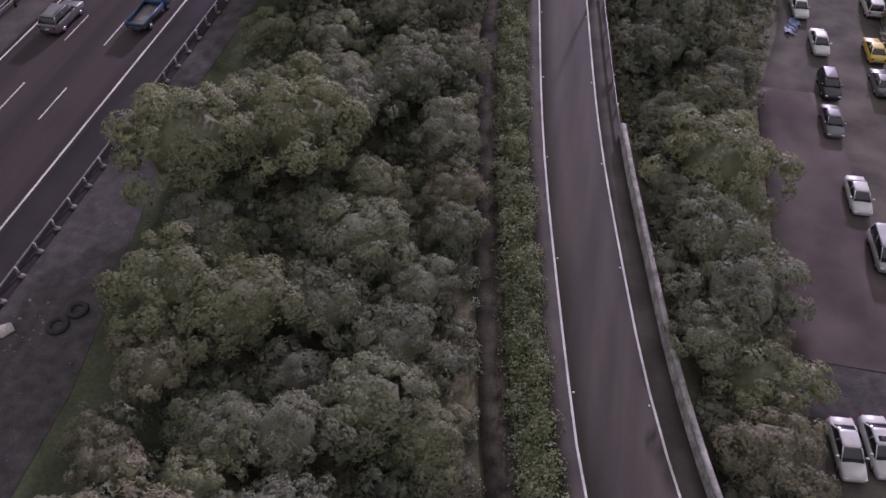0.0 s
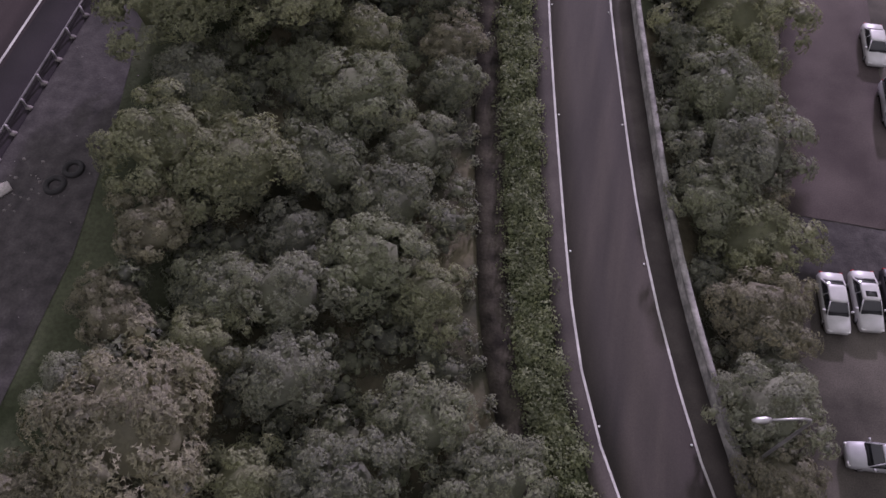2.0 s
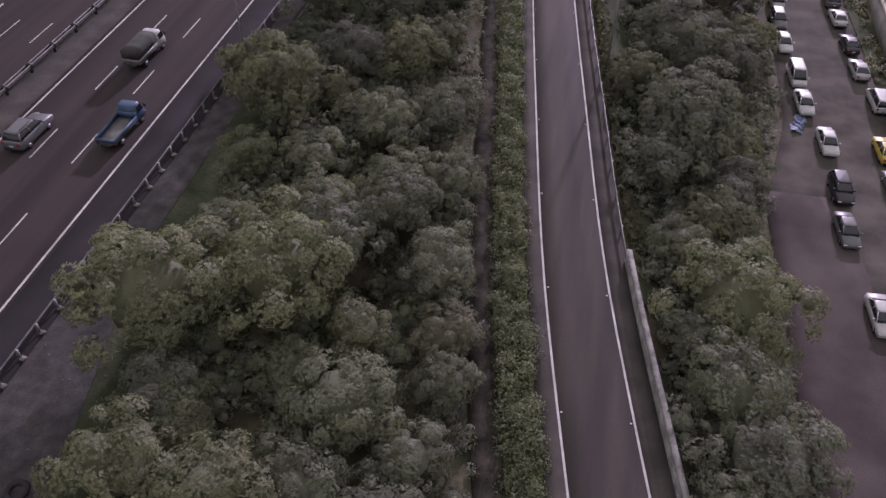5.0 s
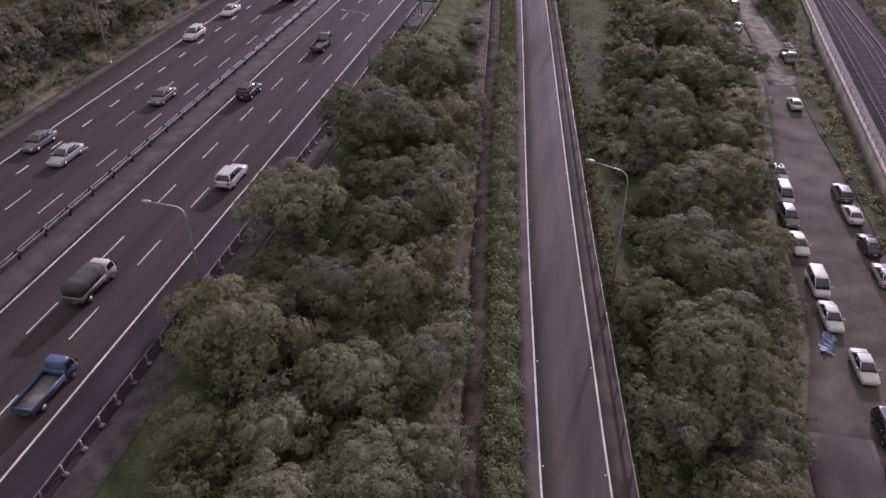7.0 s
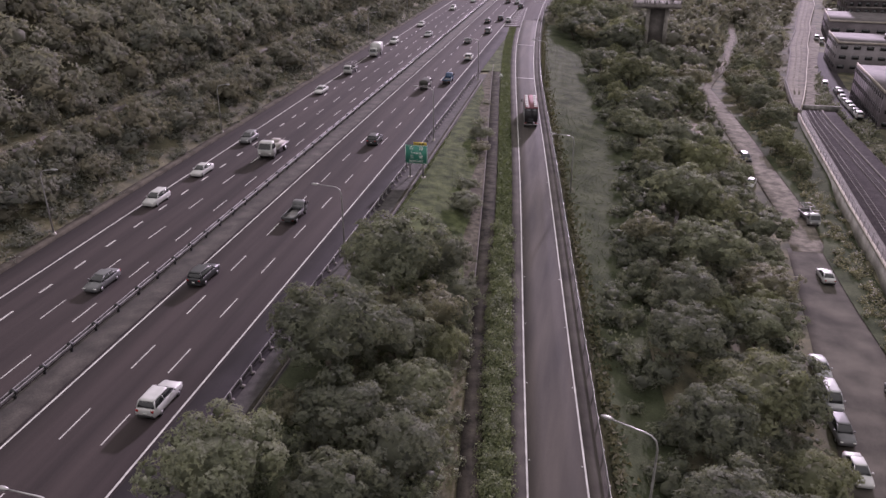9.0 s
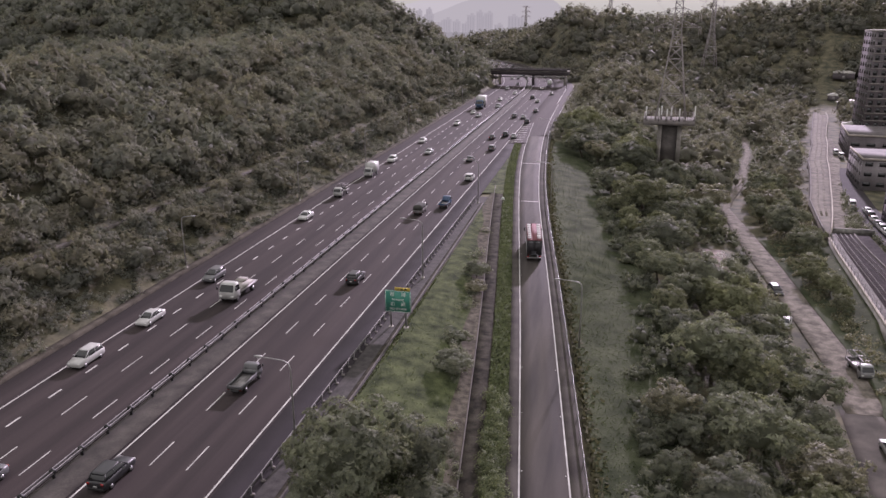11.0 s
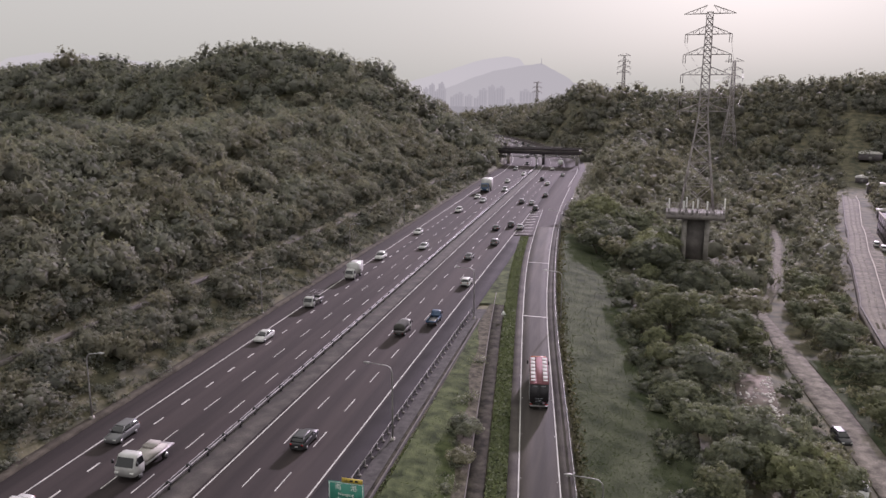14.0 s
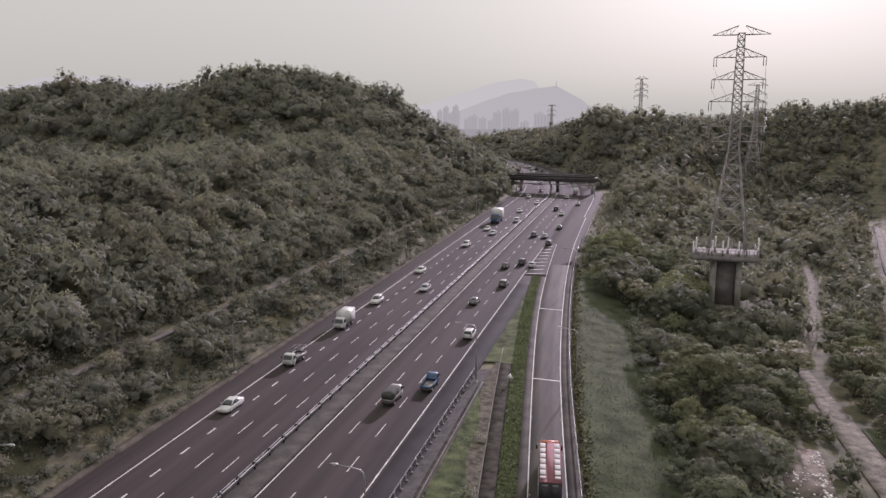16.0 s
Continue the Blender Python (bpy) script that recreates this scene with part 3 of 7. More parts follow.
# ---- guard rails ----
def guard_rail(label, x, z, y0, y1, spacing, post_mat, beam_mat, rail_h=0.75, foot=True, twin=False, side=1):
    """A beam on posts; each post with a block foot."""
    root = thing("guard_rail", label, "guard rail", at=(0, 0, 0))
    st = np.arange(y0, y1 + 0.1, 4.0)
    prof = [(0.0, -0.16), (0.05, -0.10), (0.0, 0.0), (0.05, 0.10), (0.0, 0.16), (-0.02, 0.16), (-0.02, -0.16)]
    rings = [[(float(x(y)) - side * a, y, float(z(y)) + rail_h - 0.1 + b) for a, b in prof] for y in st]
    part("beam", Geo().rings(rings), beam_mat, root)
    if twin:                                      # a second beam on the far side of the posts
        part("beam", Geo().rings([[(px + side * 0.42, py, pz) for px, py, pz in ring[::-1]] for ring in rings]), beam_mat, root)
    pm = Geo().box((side * 0.08, 0, rail_h / 2 - 0.1), (0.13, 0.13, rail_h + 0.2)).box((side * 0.03, 0, rail_h - 0.1), (0.12, 0.1, 0.22)).mesh("post", post_mat)
    if twin:
        pm = Geo().box((side * 0.2, 0, rail_h / 2), (0.2, 0.2, rail_h + 0.3)).box((side * 0.2, 0, rail_h - 0.08), (0.5, 0.34, 0.3)).mesh("post", post_mat)
    fm = Geo().box((side * 0.22, 0, 0.05), (0.36, 0.36, 0.16), top=0.8).mesh("footing", DECK_GREY)
    for y in np.arange(y0 + 0.3, y1, spacing):
        p = part("post", pm, None, root)
        p.location = (float(x(y)), float(y), float(z(y)))
        if foot:
            f = part("footing", fm, None, p, "pale concrete footing")
    return root


guard_rail("long galvanised guard rail on steel posts beside the hard shoulder", at_x(-28.3), lambda y: road_z(y) - 0.02, -10, 206, 2.05, STEEL_DULL, STEEL_DULL, 0.8)
guard_rail("guard rail on dark posts along the median", at_x(-45.85), lambda y: road_z(y) + 0.14, -10, 640, 3.75, BLACK_TRIM, STEEL_DULL, 0.8, foot=False, twin=True, side=-1)
guard_rail("steel guard rail on dark posts beside the slip road", lambda y: ramp_r(y) + 1.55, ramp_z, 38.7, 340, 4.0, STEEL_DULL, STEEL, 0.7, foot=False)
guard_rail("steel guard rail on dark posts beside the merging lane", at_x(-20.4), road_z, 340, 470, 4.0, BLACK_TRIM, STEEL, 0.8, foot=False)
# parapet wall at the near end of the slip road
wall_st = steps_of((-38, 40.6, 2))
pw = thing("parapet_wall", "stained concrete parapet wall with a pale coping beside the slip road", "wall")
wx = lambda y: ramp_r(y) + 1.5
part("wall_body", Geo().rings([[(float(wx(y)), y, float(ramp_z(y)) - 0.6), (float(wx(y)) + 0.08, y, float(ramp_z(y)) + 1.0), (float(wx(y)) + 0.36, y, float(ramp_z(y)) + 1.0), (float(wx(y)) + 0.5, y, float(ramp_z(y)) - 3.2)] for y in wall_st]), WALL_STAINED, pw, "dark-streaked concrete face")
part("coping", Geo().rings([[(float(wx(y)) + a, y, float(ramp_z(y)) + 1.0 + b) for a, b in ((0.03, 0), (0.03, 0.1), (0.42, 0.1), (0.42, 0))] for y in wall_st]), WALL_STAINED, pw, "pale weathered coping")


# ---- street lamps ----
def street_lamp(name, label, group, height=10.5, arm=2.6):
    root = thing(name, label, "street lamp", group)
    part("base", Geo().box((0, 0, 0.15), (0.5, 0.5, 0.5), top=0.8), CONCRETE, root)
    bow = [(0, 0, 0.2), (0, 0, height * 0.5), (0, 0, height - 0.9), (-0.15, 0, height - 0.35), (-0.5, 0, height - 0.08), (-1.0, 0, height), (-arm, 0, height + 0.12)]
    part("pole", Geo().tube(bow, [0.11, 0.09, 0.07, 0.065, 0.06, 0.055, 0.045], 8), STEEL, root, smooth=True)
    head = part("lamp_head", Geo().rings([[(x, y * w, height + 0.12 + z * h) for y, z in ((-0.16, 0), (-0.12, 0.12), (0, 0.16), (0.12, 0.12), (0.16, 0), (0, -0.05))] for x, w, h in ((-arm + 0.1, 0.5, 0.6), (-arm - 0.15, 1, 1), (-arm - 0.5, 0.95, 0.95), (-arm - 0.75, 0.4, 0.5))]), STEEL, root, "pale lamp housing", True)
    part("lens", Geo().box((-arm - 0.3, 0, height + 0.07), (0.42, 0.2, 0.05)), LAMP_CLEAR, head, "clear glass lens")
    return root


near_foot = float(ground_z(16.85, 4.4)) - 0.1
near_lamp = street_lamp("street_lamp", "grey curved street lamp behind the parapet wall", "street lamps", 4.7 - near_foot, 2.1)
near_lamp.matrix_basis = Matrix.Translation((16.85, 4.4, near_foot)) @ Matrix.Rotation(0.27, 4, "Z")
tall_lamp = street_lamp("street_lamp", "tall grey curved street lamp beside the slip road", "street lamps", 12.6, 3.0)
tall_lamp.matrix_basis = Matrix.Translation((5.3, 67.0, float(ground_z(5.3, 67)) - 0.1)) @ Matrix.Rotation(-0.35, 4, "Z")
ramp_lamp = street_lamp("street_lamp", "grey curved street lamp beside the slip road", "street lamps", 9.3, 2.7)
ramp_lamp.matrix_basis = Matrix.Translation((-2.7, 136.0, float(ground_z(-2.7, 136)) - 0.1)) @ Matrix.Rotation(0.05, 4, "Z")
for y in (205.0, 272.0):
    copy_thing(ramp_lamp, Matrix.Translation((float(ramp_r(y)) + 2.4, y, float(ground_z(float(ramp_r(y)) + 2.4, y)) - 0.1)) @ Matrix.Rotation(-0.1, 4, "Z"))
for y in (55.0, 104.0, 153.0, 202.0):
    copy_thing(ramp_lamp, Matrix.Translation((-27.2, y, float(road_z(y)) - 0.2)))
west = street_lamp("street_lamp", "slim grey street lamp at the foot of the wooded slope", "street lamps", 8.6, 1.8)
west.matrix_basis = Matrix.Translation((-65.0, 103.4, float(road_z(103)) + 0.2)) @ Matrix.Rotation(math.pi, 4, "Z")
for y in (57.5, 149.2, 195.0, 240.8, 286.6, 332.0, 378.0):
    copy_thing(west, Matrix.Translation((-65.0, y, float(road_z(y)) + 0.2)) @ Matrix.Rotation(math.pi, 4, "Z"))


# ---- direction sign ----
def text(name, words, size, at, mat, parent, label=""):
    c = bpy.data.curves.new(name, "FONT")
    c.body, c.size, c.extrude, c.align_x, c.align_y = words, size, 0.004, "CENTER", "CENTER"
    c.materials.append(mat)
    ob = new(name, c)
    ob.matrix_basis = Matrix.Translation(at) @ Matrix.Rotation(math.pi / 2, 4, "X")
    ob.parent = parent
    return tagged(ob, label)


SIGN_GREEN = material("green sign sheet", (0.03, 0.20, 0.15), 0.5, vary=0.1, size=1.0, fine=14, bump=0.0)
SIGN_WHITE = plain("white sign letters", (0.75, 0.77, 0.75), 0.5)
SIGN_YELLOW = material("yellow sign tab", (0.50, 0.36, 0.05), 0.5, vary=0.1, size=0.6, fine=14, bump=0.0)
sz = float(road_z(134))
sign = thing("road_sign", "green direction sign with white lettering and yellow tab", "road sign", at=(-25.75, 134.0, sz - 0.3))
part("panel", Geo().box((0, 0, 3.78), (3.4, 0.08, 2.9)), SIGN_GREEN, sign, "green sheet panel")
for c, s in (((0, -0.05, 5.17), (3.3, 0.012, 0.05)), ((0, -0.05, 2.39), (3.3, 0.012, 0.05)), ((-1.63, -0.05, 3.78), (0.05, 0.012, 2.8)), ((1.63, -0.05, 3.78), (0.05, 0.012, 2.8))):
    part("border", Geo().box(c, s), SIGN_WHITE, sign)
part("tab", Geo().box((0.6, 0, 5.46), (2.0, 0.07, 0.44)), SIGN_YELLOW, sign, "yellow exit tab")
text("tab_lettering", "14", 0.34, (0.0, -0.05, 5.46), BLACK_TRIM, sign)
for x in (0.55, 1.05):
    part("tab_bar", Geo().box((x, -0.045, 5.46), (0.3, 0.012, 0.2)), BLACK_TRIM, sign, "unreadable dark mark")
for words, size, x, z in (("\u5357", 0.66, -0.75, 4.72), ("\u6e2f", 0.66, 0.75, 4.72), ("Nangang", 0.44, 0, 4.05), ("\u53f3", 0.58, -0.7, 3.4), ("\u7dda", 0.58, 0.7, 3.4), ("RIGHT LANE", 0.38, 0, 2.75)):
    text("lettering", words, size, (x, -0.055, z), SIGN_WHITE, sign, "white lettering")
for x in (-1.0, 1.0):
    p = part("post", Geo().box((x, 0.14, 1.7), (0.2, 0.2, 4.2)), STEEL_DULL, sign)
    part("footing", Geo().box((x, 0.14, 0.08), (0.7, 0.7, 0.35), top=0.85), CONCRETE, p, "concrete footing")
sx = thing("warning_sign", "small warning triangle on a thin post beside the channel", "road sign", at=(-22.0, 203.0, float(ground_z(-22.0, 203.0))))
part("triangle", Geo().rings([[(-0.5, y, 1.2), (0.5, y, 1.2), (0, y, 2.0)] for y in (-0.02, 0.02)]), SIGN_WHITE, sx)
part("post", Geo().tube([(0, 0.05, 0), (0, 0.05, 1.5)], 0.04, 6), STEEL, sx)

# ---- old tyres and rubble by the guard rail ----
for x, y, r in ((-23.9, 11.9, 0.52), (-23.35, 13.2, 0.5)):
    z = float(ground_z(x, y)) + 0.36
    ring = [[(math.cos(a) * (r + 0.17 * math.cos(b)), math.sin(a) * (r + 0.17 * math.cos(b)), 0.16 * math.sin(b)) for b in [k * math.tau / 8 for k in range(8)]] for a in [k * math.tau / 20 for k in range(21)]]
    ob = part("tyre", Geo().rings(ring, True, False), RUBBER, smooth=True)
    tagged(ob, "worn black lorry tyre lying on the verge", "tyre", "tyres on the verge").location = (x, y, z)
rub = Geo()
rr = np.random.default_rng(5)
for i in range(22):
    x, y = rr.normal(-25.9, 0.7), rr.normal(11.2, 1.3)
    s = rr.uniform(0.08, 0.26)
    rub.box((x, y, float(ground_z(x, y)) + 0.32), (s, s * 0.8, s * 0.6), rr.uniform(0, 3), 0.7)
for i in range(60):
    x, y = rr.uniform(-27.4, -21.5), rr.uniform(-5, 60)
    s = rr.uniform(0.04, 0.13)
    rub.box((x, y, float(ground_z(x, y)) + 0.31), (s, s * 0.8, s * 0.7), rr.uniform(0, 3), 0.7)
tagged(part("rubble", rub, DECK_GREY), "broken concrete and pebbles on the verge", "rubble", kind="stuff")

bs = thing("broken_slab", "broken pale concrete slab piece beside the guard rail", "concrete", at=(-26.9, 10.9, float(ground_z(-26.9, 10.9)) + 0.33), rz=0.5)
part("slab_piece", Geo().rings([[(-0.7, -0.4, z), (0.1, -0.55, z), (0.75, -0.2, z), (0.5, 0.45, z), (-0.2, 0.35, z), (-0.6, 0.5, z)] for z in (0, 0.14)]), CONCRETE, bs)
part("slab_piece", Geo().rings([[(-1.3, -1.3, z), (-0.6, -1.2, z), (-0.5, -0.6, z), (-1.1, -0.5, z)] for z in (0, 0.1)]), CONCRETE, bs)
# ---- car park, dirt track and railway east of the embankment ----
LZ = -13.0
lot_l = lambda y: np.interp(y, [-40, 5, 25, 60, 76, 94, 130, 150], [22.5, 23.5, 22.6, 22.6, 26.2, 26.8, 30.6, 32.5])
lot_r = lambda y: np.interp(y, [-40, 30, 60, 110, 130, 150], [37.4, 37.8, 38.0, 38.2, 37.6, 37.8])
flat = lambda y: np.full_like(np.asarray(y, float), LZ)
structure("pavement", ribbon(lot_l, lot_r, flat, steps_of((-40, 151, 3)), 0.0, 0.4, 6), LOT, "wide pale worn concrete of the car park", "car park")
red_r = lambda y: np.interp(y, [27, 40, 55, 63], [31.4, 31.0, 30.4, 29.6])
structure("pavement", ribbon(lambda y: lot_l(y) + 0.02, red_r, flat, steps_of((27.6, 64, 2.5)), 0.1, 0.5, 5), LOT_RED, "raised red-brown terrace of the car park", "terrace")
structure("pavement", ribbon(lambda y: lot_l(y) + 0.02, lambda y: red_r(y) + 0.8, flat, steps_of((21.9, 28.2, 1.0)), 0.06, 0.3, 4), VERGE, "dark gravel strip below the terrace", "gravel")
trk_l = lambda y: np.interp(y, [148, 163, 189, 213, 237, 262, 275, 290, 309, 353, 397], [33.0, 33.8, 32.8, 31.4, 30.4, 30.6, 33.5, 38, 42, 50, 55.5])
trk_w = lambda y: np.interp(y, [148, 163, 189, 213, 237, 262, 290, 397], [5.2, 5.2, 4.8, 5.2, 4.4, 2.4, 2.4, 2.4])
structure("path", ribbon(trk_l, lambda y: trk_l(y) + trk_w(y), lambda y: np.where(y < 166, -13.25 + step(y, 150, 166) * (ground_z(trk_l(y) + trk_w(y) / 2, y) + 13.25), ground_z(trk_l(y) + trk_w(y) / 2, y)), steps_of((148, 398, 3)), 0.28, 0.5, 4), DIRT, "pale rutted dirt track", "dirt track")
draped("ground", lambda y: np.where(y < 150, lot_r(y) - 0.2, np.interp(y, [150, 163, 189, 213, 236], [38.6, 39.2, 37.8, 36.8, 35.4])), lambda y: np.interp(y, [-60, 30, 103, 165, 222, 236], [36, 38.2, 40.6, 44.8, 51.8, 53]), steps_of((-40, 236, 4)), 0.2, MEADOW, "weedy strip at the foot of the railway wall", "verge", 3)
wall_x = lambda y: np.interp(y, [-60, 30, 103, 165, 222, 240], [36, 38.2, 40.6, 44.8, 49.2, 51.2])
rw = thing("retaining_wall", "long pale concrete retaining wall of the railway", "wall")
st = steps_of((-40, 233, 5))
part("wall_body", Geo().rings([[(float(wall_x(y)) + a, y, z) for a, z in ((0, -13.6), (0.15, -10.2), (0.5, -10.2), (0.6, -13.6))] for y in st]), CONCRETE, rw, "stained concrete face")
part("coping", Geo().rings([[(float(wall_x(y)) + a, y, z) for a, z in ((0.08, -10.2), (0.08, -10.0), (0.58, -10.0), (0.58, -10.2))] for y in st]), CONCRETE_PALE, rw, "pale coping")
fence = thing("fence", "thin steel fence on top of the railway wall", "fence")
pm = Geo().tube([(0, 0, 0), (0, 0, 1.7)], 0.045, 5).mesh("post", STEEL_DULL)
for y in np.arange(30, 232, 3.0):
    part("post", pm, None, fence).location = (float(wall_x(y)) + 0.33, float(y), -10.0)
for h in (0.5, 1.05, 1.65):
    part("rail", Geo().tube([(float(wall_x(y)) + 0.33, float(y), -10.0 + h) for y in st if y >= 30], 0.022, 4), STEEL_DULL, fence)
BALLAST = material("dark railway ballast", (0.038, 0.031, 0.034), 0.95, vary=0.3, size=1.2, fine=9, bump=0.6, spec=0.1)
RAIL_RUST = material("rust-brown rail steel", (0.085, 0.072, 0.066), 0.6, 0.2, vary=0.2, size=0.8, fine=20, bump=0.05)
WALKWAY = material("dusty railway walkway", (0.10, 0.088, 0.085), 0.95, vary=0.3, size=1.5, fine=8, bump=0.4)
SLEEPER = material("oil-stained sleepers", (0.065, 0.055, 0.055), 0.9, vary=0.3, size=0.8, fine=9, bump=0.2, spec=0.1)
rail_z = lambda y: np.full_like(np.asarray(y, float), -10.35)
bed = steps_of((-40, 236.5, 5))
structure("ground", ribbon(lambda y: wall_x(y) + 2.2, lambda y: wall_x(y) + np.interp(y, [60, 165, 236], [14, 13, 9.5]), rail_z, bed, 0.0, 0.6, 3), BALLAST, "dark ballasted railway bed", "railway")
structure("path", ribbon(lambda y: wall_x(y) + 0.55, lambda y: wall_x(y) + 2.2, rail_z, bed, 0.06, 0.6, 3), WALKWAY, "pale walkway between wall and tracks", "walkway")
for o0, o1 in ((4.1, 2.9), (8.3, 4.9)):
    centre = lambda y, a=o0, b=o1: wall_x(y) + np.interp(y, [165, 232], [a, b])
    tr = thing("railway_track", "steel railway track on dark sleepers", "railway track", "railway tracks")
    for k in (-0.53, 0.53):
        part("rail", Geo().rings([[(float(centre(y)) + k + a, y, -10.35 + z) for a, z in ((-0.035, 0.0), (-0.035, 0.16), (0.035, 0.16), (0.035, 0.0))] for y in steps_of((60, 237, 5))]), RAIL_RUST, tr, "worn steel rail")
    sm = Geo().box((0, 0, 0.08), (2.1, 0.24, 0.16)).mesh("sleeper", SLEEPER)
    for y in np.arange(95, 236, 1.3):
        part("sleeper", sm, None, tr).location = (float(centre(y)), float(y), -10.46)
structure("kerb", ribbon(lambda y: wall_x(y) + np.interp(y, [165, 232], [10.2, 6.3]), lambda y: wall_x(y) + np.interp(y, [165, 232], [10.45, 6.55]), rail_z, steps_of((60, 237, 5)), 0.3, 0.6), KERB_STONE, "low kerb beside the tracks", "kerb")
# covered stretch: a dusty slab roof over the railway, widening from the portal and running away to the north
cov_l = lambda y: np.interp(y, [231, 246, 267, 276, 316, 334, 375, 392, 466, 482, 627], [49.6, 51.4, 54.2, 56.5, 65.2, 68.4, 79, 82.4, 99.9, 103.6, 139])
cov_r = lambda y: np.interp(y, [231, 247, 268, 277, 317, 336, 376, 394, 467, 484, 627], [51.2, 55.4, 60.4, 62.4, 71.6, 75.5, 85.2, 88.9, 107.3, 110.5, 146])
cov_z = lambda y: np.interp(y, [231, 520, 627], [-9.5, -9.5, -8.0])
cs = steps_of((231, 627, 6))
SLAB_DUST = material("dusty brown slab", (0.115, 0.100, 0.084), 0.95, vary=0.26, size=3.5, fine=3, bump=0.3, tint=(0.138, 0.118, 0.097))
structure("pavement", ribbon(cov_l, cov_r, cov_z, cs, 0.0, 2.6, 4), SLAB_DUST, "pale dusty slab covering the railway", "slab")
for fn, m in ((cov_l, KERB_STONE), (lambda y: cov_r(y) - 0.3, CONCRETE_PALE)):
    structure("kerb", ribbon(fn, lambda y, f=fn: f(y) + 0.3, cov_z, cs, 0.4, 0.5), m, "low concrete edge of the slab", "kerb")
for off in (0.36, 0.64):
    structure("path", ribbon(lambda y, o=off: cov_l(y) + (cov_r(y) - cov_l(y)) * o - 0.28, lambda y, o=off: cov_l(y) + (cov_r(y) - cov_l(y)) * o + 0.28, cov_z, cs[cs > 245], 0.006, 0.1), DIRT, "worn wheel track along the slab", "wheel track")
structure("wall_portal", Geo().box((57.3, 236.6, -10.2), (9, 0.8, 1.5)), WALL_STAINED, "concrete portal over the railway tracks", "wall")
# rough strip and yard between slab and halls
hall_w = lambda y: np.interp(y, [200, 219, 254, 290, 312, 345, 400], [62.5, 65.0, 68.4, 73.2, 78, 86.5, 97])
draped("ground", lambda y: cov_r(y) + 0.1, lambda y: np.maximum(hall_w(y) - 4.5, cov_r(y) + 1.5), steps_of((237, 402, 5)), 0.25, DIRT, "rough brown dirt beside the slab", "dirt strip", 5)
draped("pavement", lambda y: hall_w(y) - 4.5, lambda y: hall_w(y) + 1.0, steps_of((226, 330, 5)), 0.3, ASPHALT_DARK, "dark yard in front of the halls", "yard", 5)


# ---- sheds and houses beyond the railway ----
def shed(label, at, size, rz, roof_mat, wall_mat, bays):
    """A flat-roofed hall with parapet, doors and window bays."""
    w, d, h = size
    root = thing("warehouse", label, "building", "halls beyond the railway", at=at, rz=rz)
    part("wall", Geo().box((0, 0, h / 2), (w, d, h)), wall_mat, root)
    rf = part("roof", Geo().box((0, 0, h + 0.12), (w + 0.3, d + 0.3, 0.24)), roof_mat, root, "flat roof")
    for c, s in (((0, -d / 2, h + 0.5), (w + 0.4, 0.25, 0.6)), ((-w / 2, 0, h + 0.5), (0.25, d, 0.6)), ((w / 2, 0, h + 0.5), (0.25, d, 0.6))):
        part("parapet", Geo().box(c, s), CONCRETE_PALE, root)
    wm = Geo().box((0, 0, 0), (d / bays * 0.55, 0.08, 1.1)).mesh("window", GLASS_DARK)
    for i in range(bays):
        for z in np.arange(2.2, h - 0.8, 3.0):
            p = part("window", wm, None, root)
            p.matrix_basis = Matrix.Translation((-w / 2 - 0.02, -d / 2 + (i + 0.5) * d / bays, float(z))) @ Matrix.Rotation(math.pi / 2, 4, "Z")
    wf = Geo().box((0, 0, 0), (w / 7 * 0.55, 0.08, 1.1)).mesh("window", GLASS_DARK)
    for i in range(7):
        for z in np.arange(2.2, h - 0.8, 3.0):
            part("window", wf, None, root).location = (-w / 2 + (i + 0.5) * w / 7, -d / 2 - 0.02, float(z))
    rib = Geo().box((0, 0, 0), (0.16, 0.3, h - 0.4)).mesh("rib", wall_mat)
    for i in range(bays + 1):
        part("rib", rib, None, root).location = (-w / 2 - 0.05, -d / 2 + i * d / bays * 0.996 + 0.05, h / 2 - 0.1)
    part("roof_unit", Geo().box((w * 0.15, d * 0.1, h + 0.9), (3.2, 2.4, 1.4)), STEEL_DULL, rf, "grey plant on the roof")
    return root


ROOF_PALE = material("pale roof sheeting", (0.42, 0.40, 0.38), 0.6, vary=0.2, size=3, fine=5, bump=0.1)
ROOF_DARK = material("dark felt roof", (0.10, 0.088, 0.09), 0.85, vary=0.3, size=3, fine=5, bump=0.1)
WALL_GREY = material("grey rendered wall", (0.13, 0.112, 0.122), 0.85, vary=0.25, size=3, fine=5, bump=0.15)
WALL_LILAC = material("pale grey rendered wall", (0.21, 0.19, 0.20), 0.85, vary=0.2, size=3, fine=5, bump=0.15)
shed("dark ribbed hall with a pale roof edge beyond the railway", (78.9, 234.9, -11.2), (24, 36, 9.2), -0.10, ROOF_DARK, WALL_GREY, 16)
shed("pale-fronted grey hall beyond the railway", (87.6, 301.0, -11.2), (26, 24, 9.2), -0.12, ROOF_DARK, WALL_LILAC, 6)
shed("long low grey hall with a pale roof edge beyond the railway", (106, 364, -11), (36, 34, 8.0), -0.18, ROOF_DARK, WALL_GREY, 7)
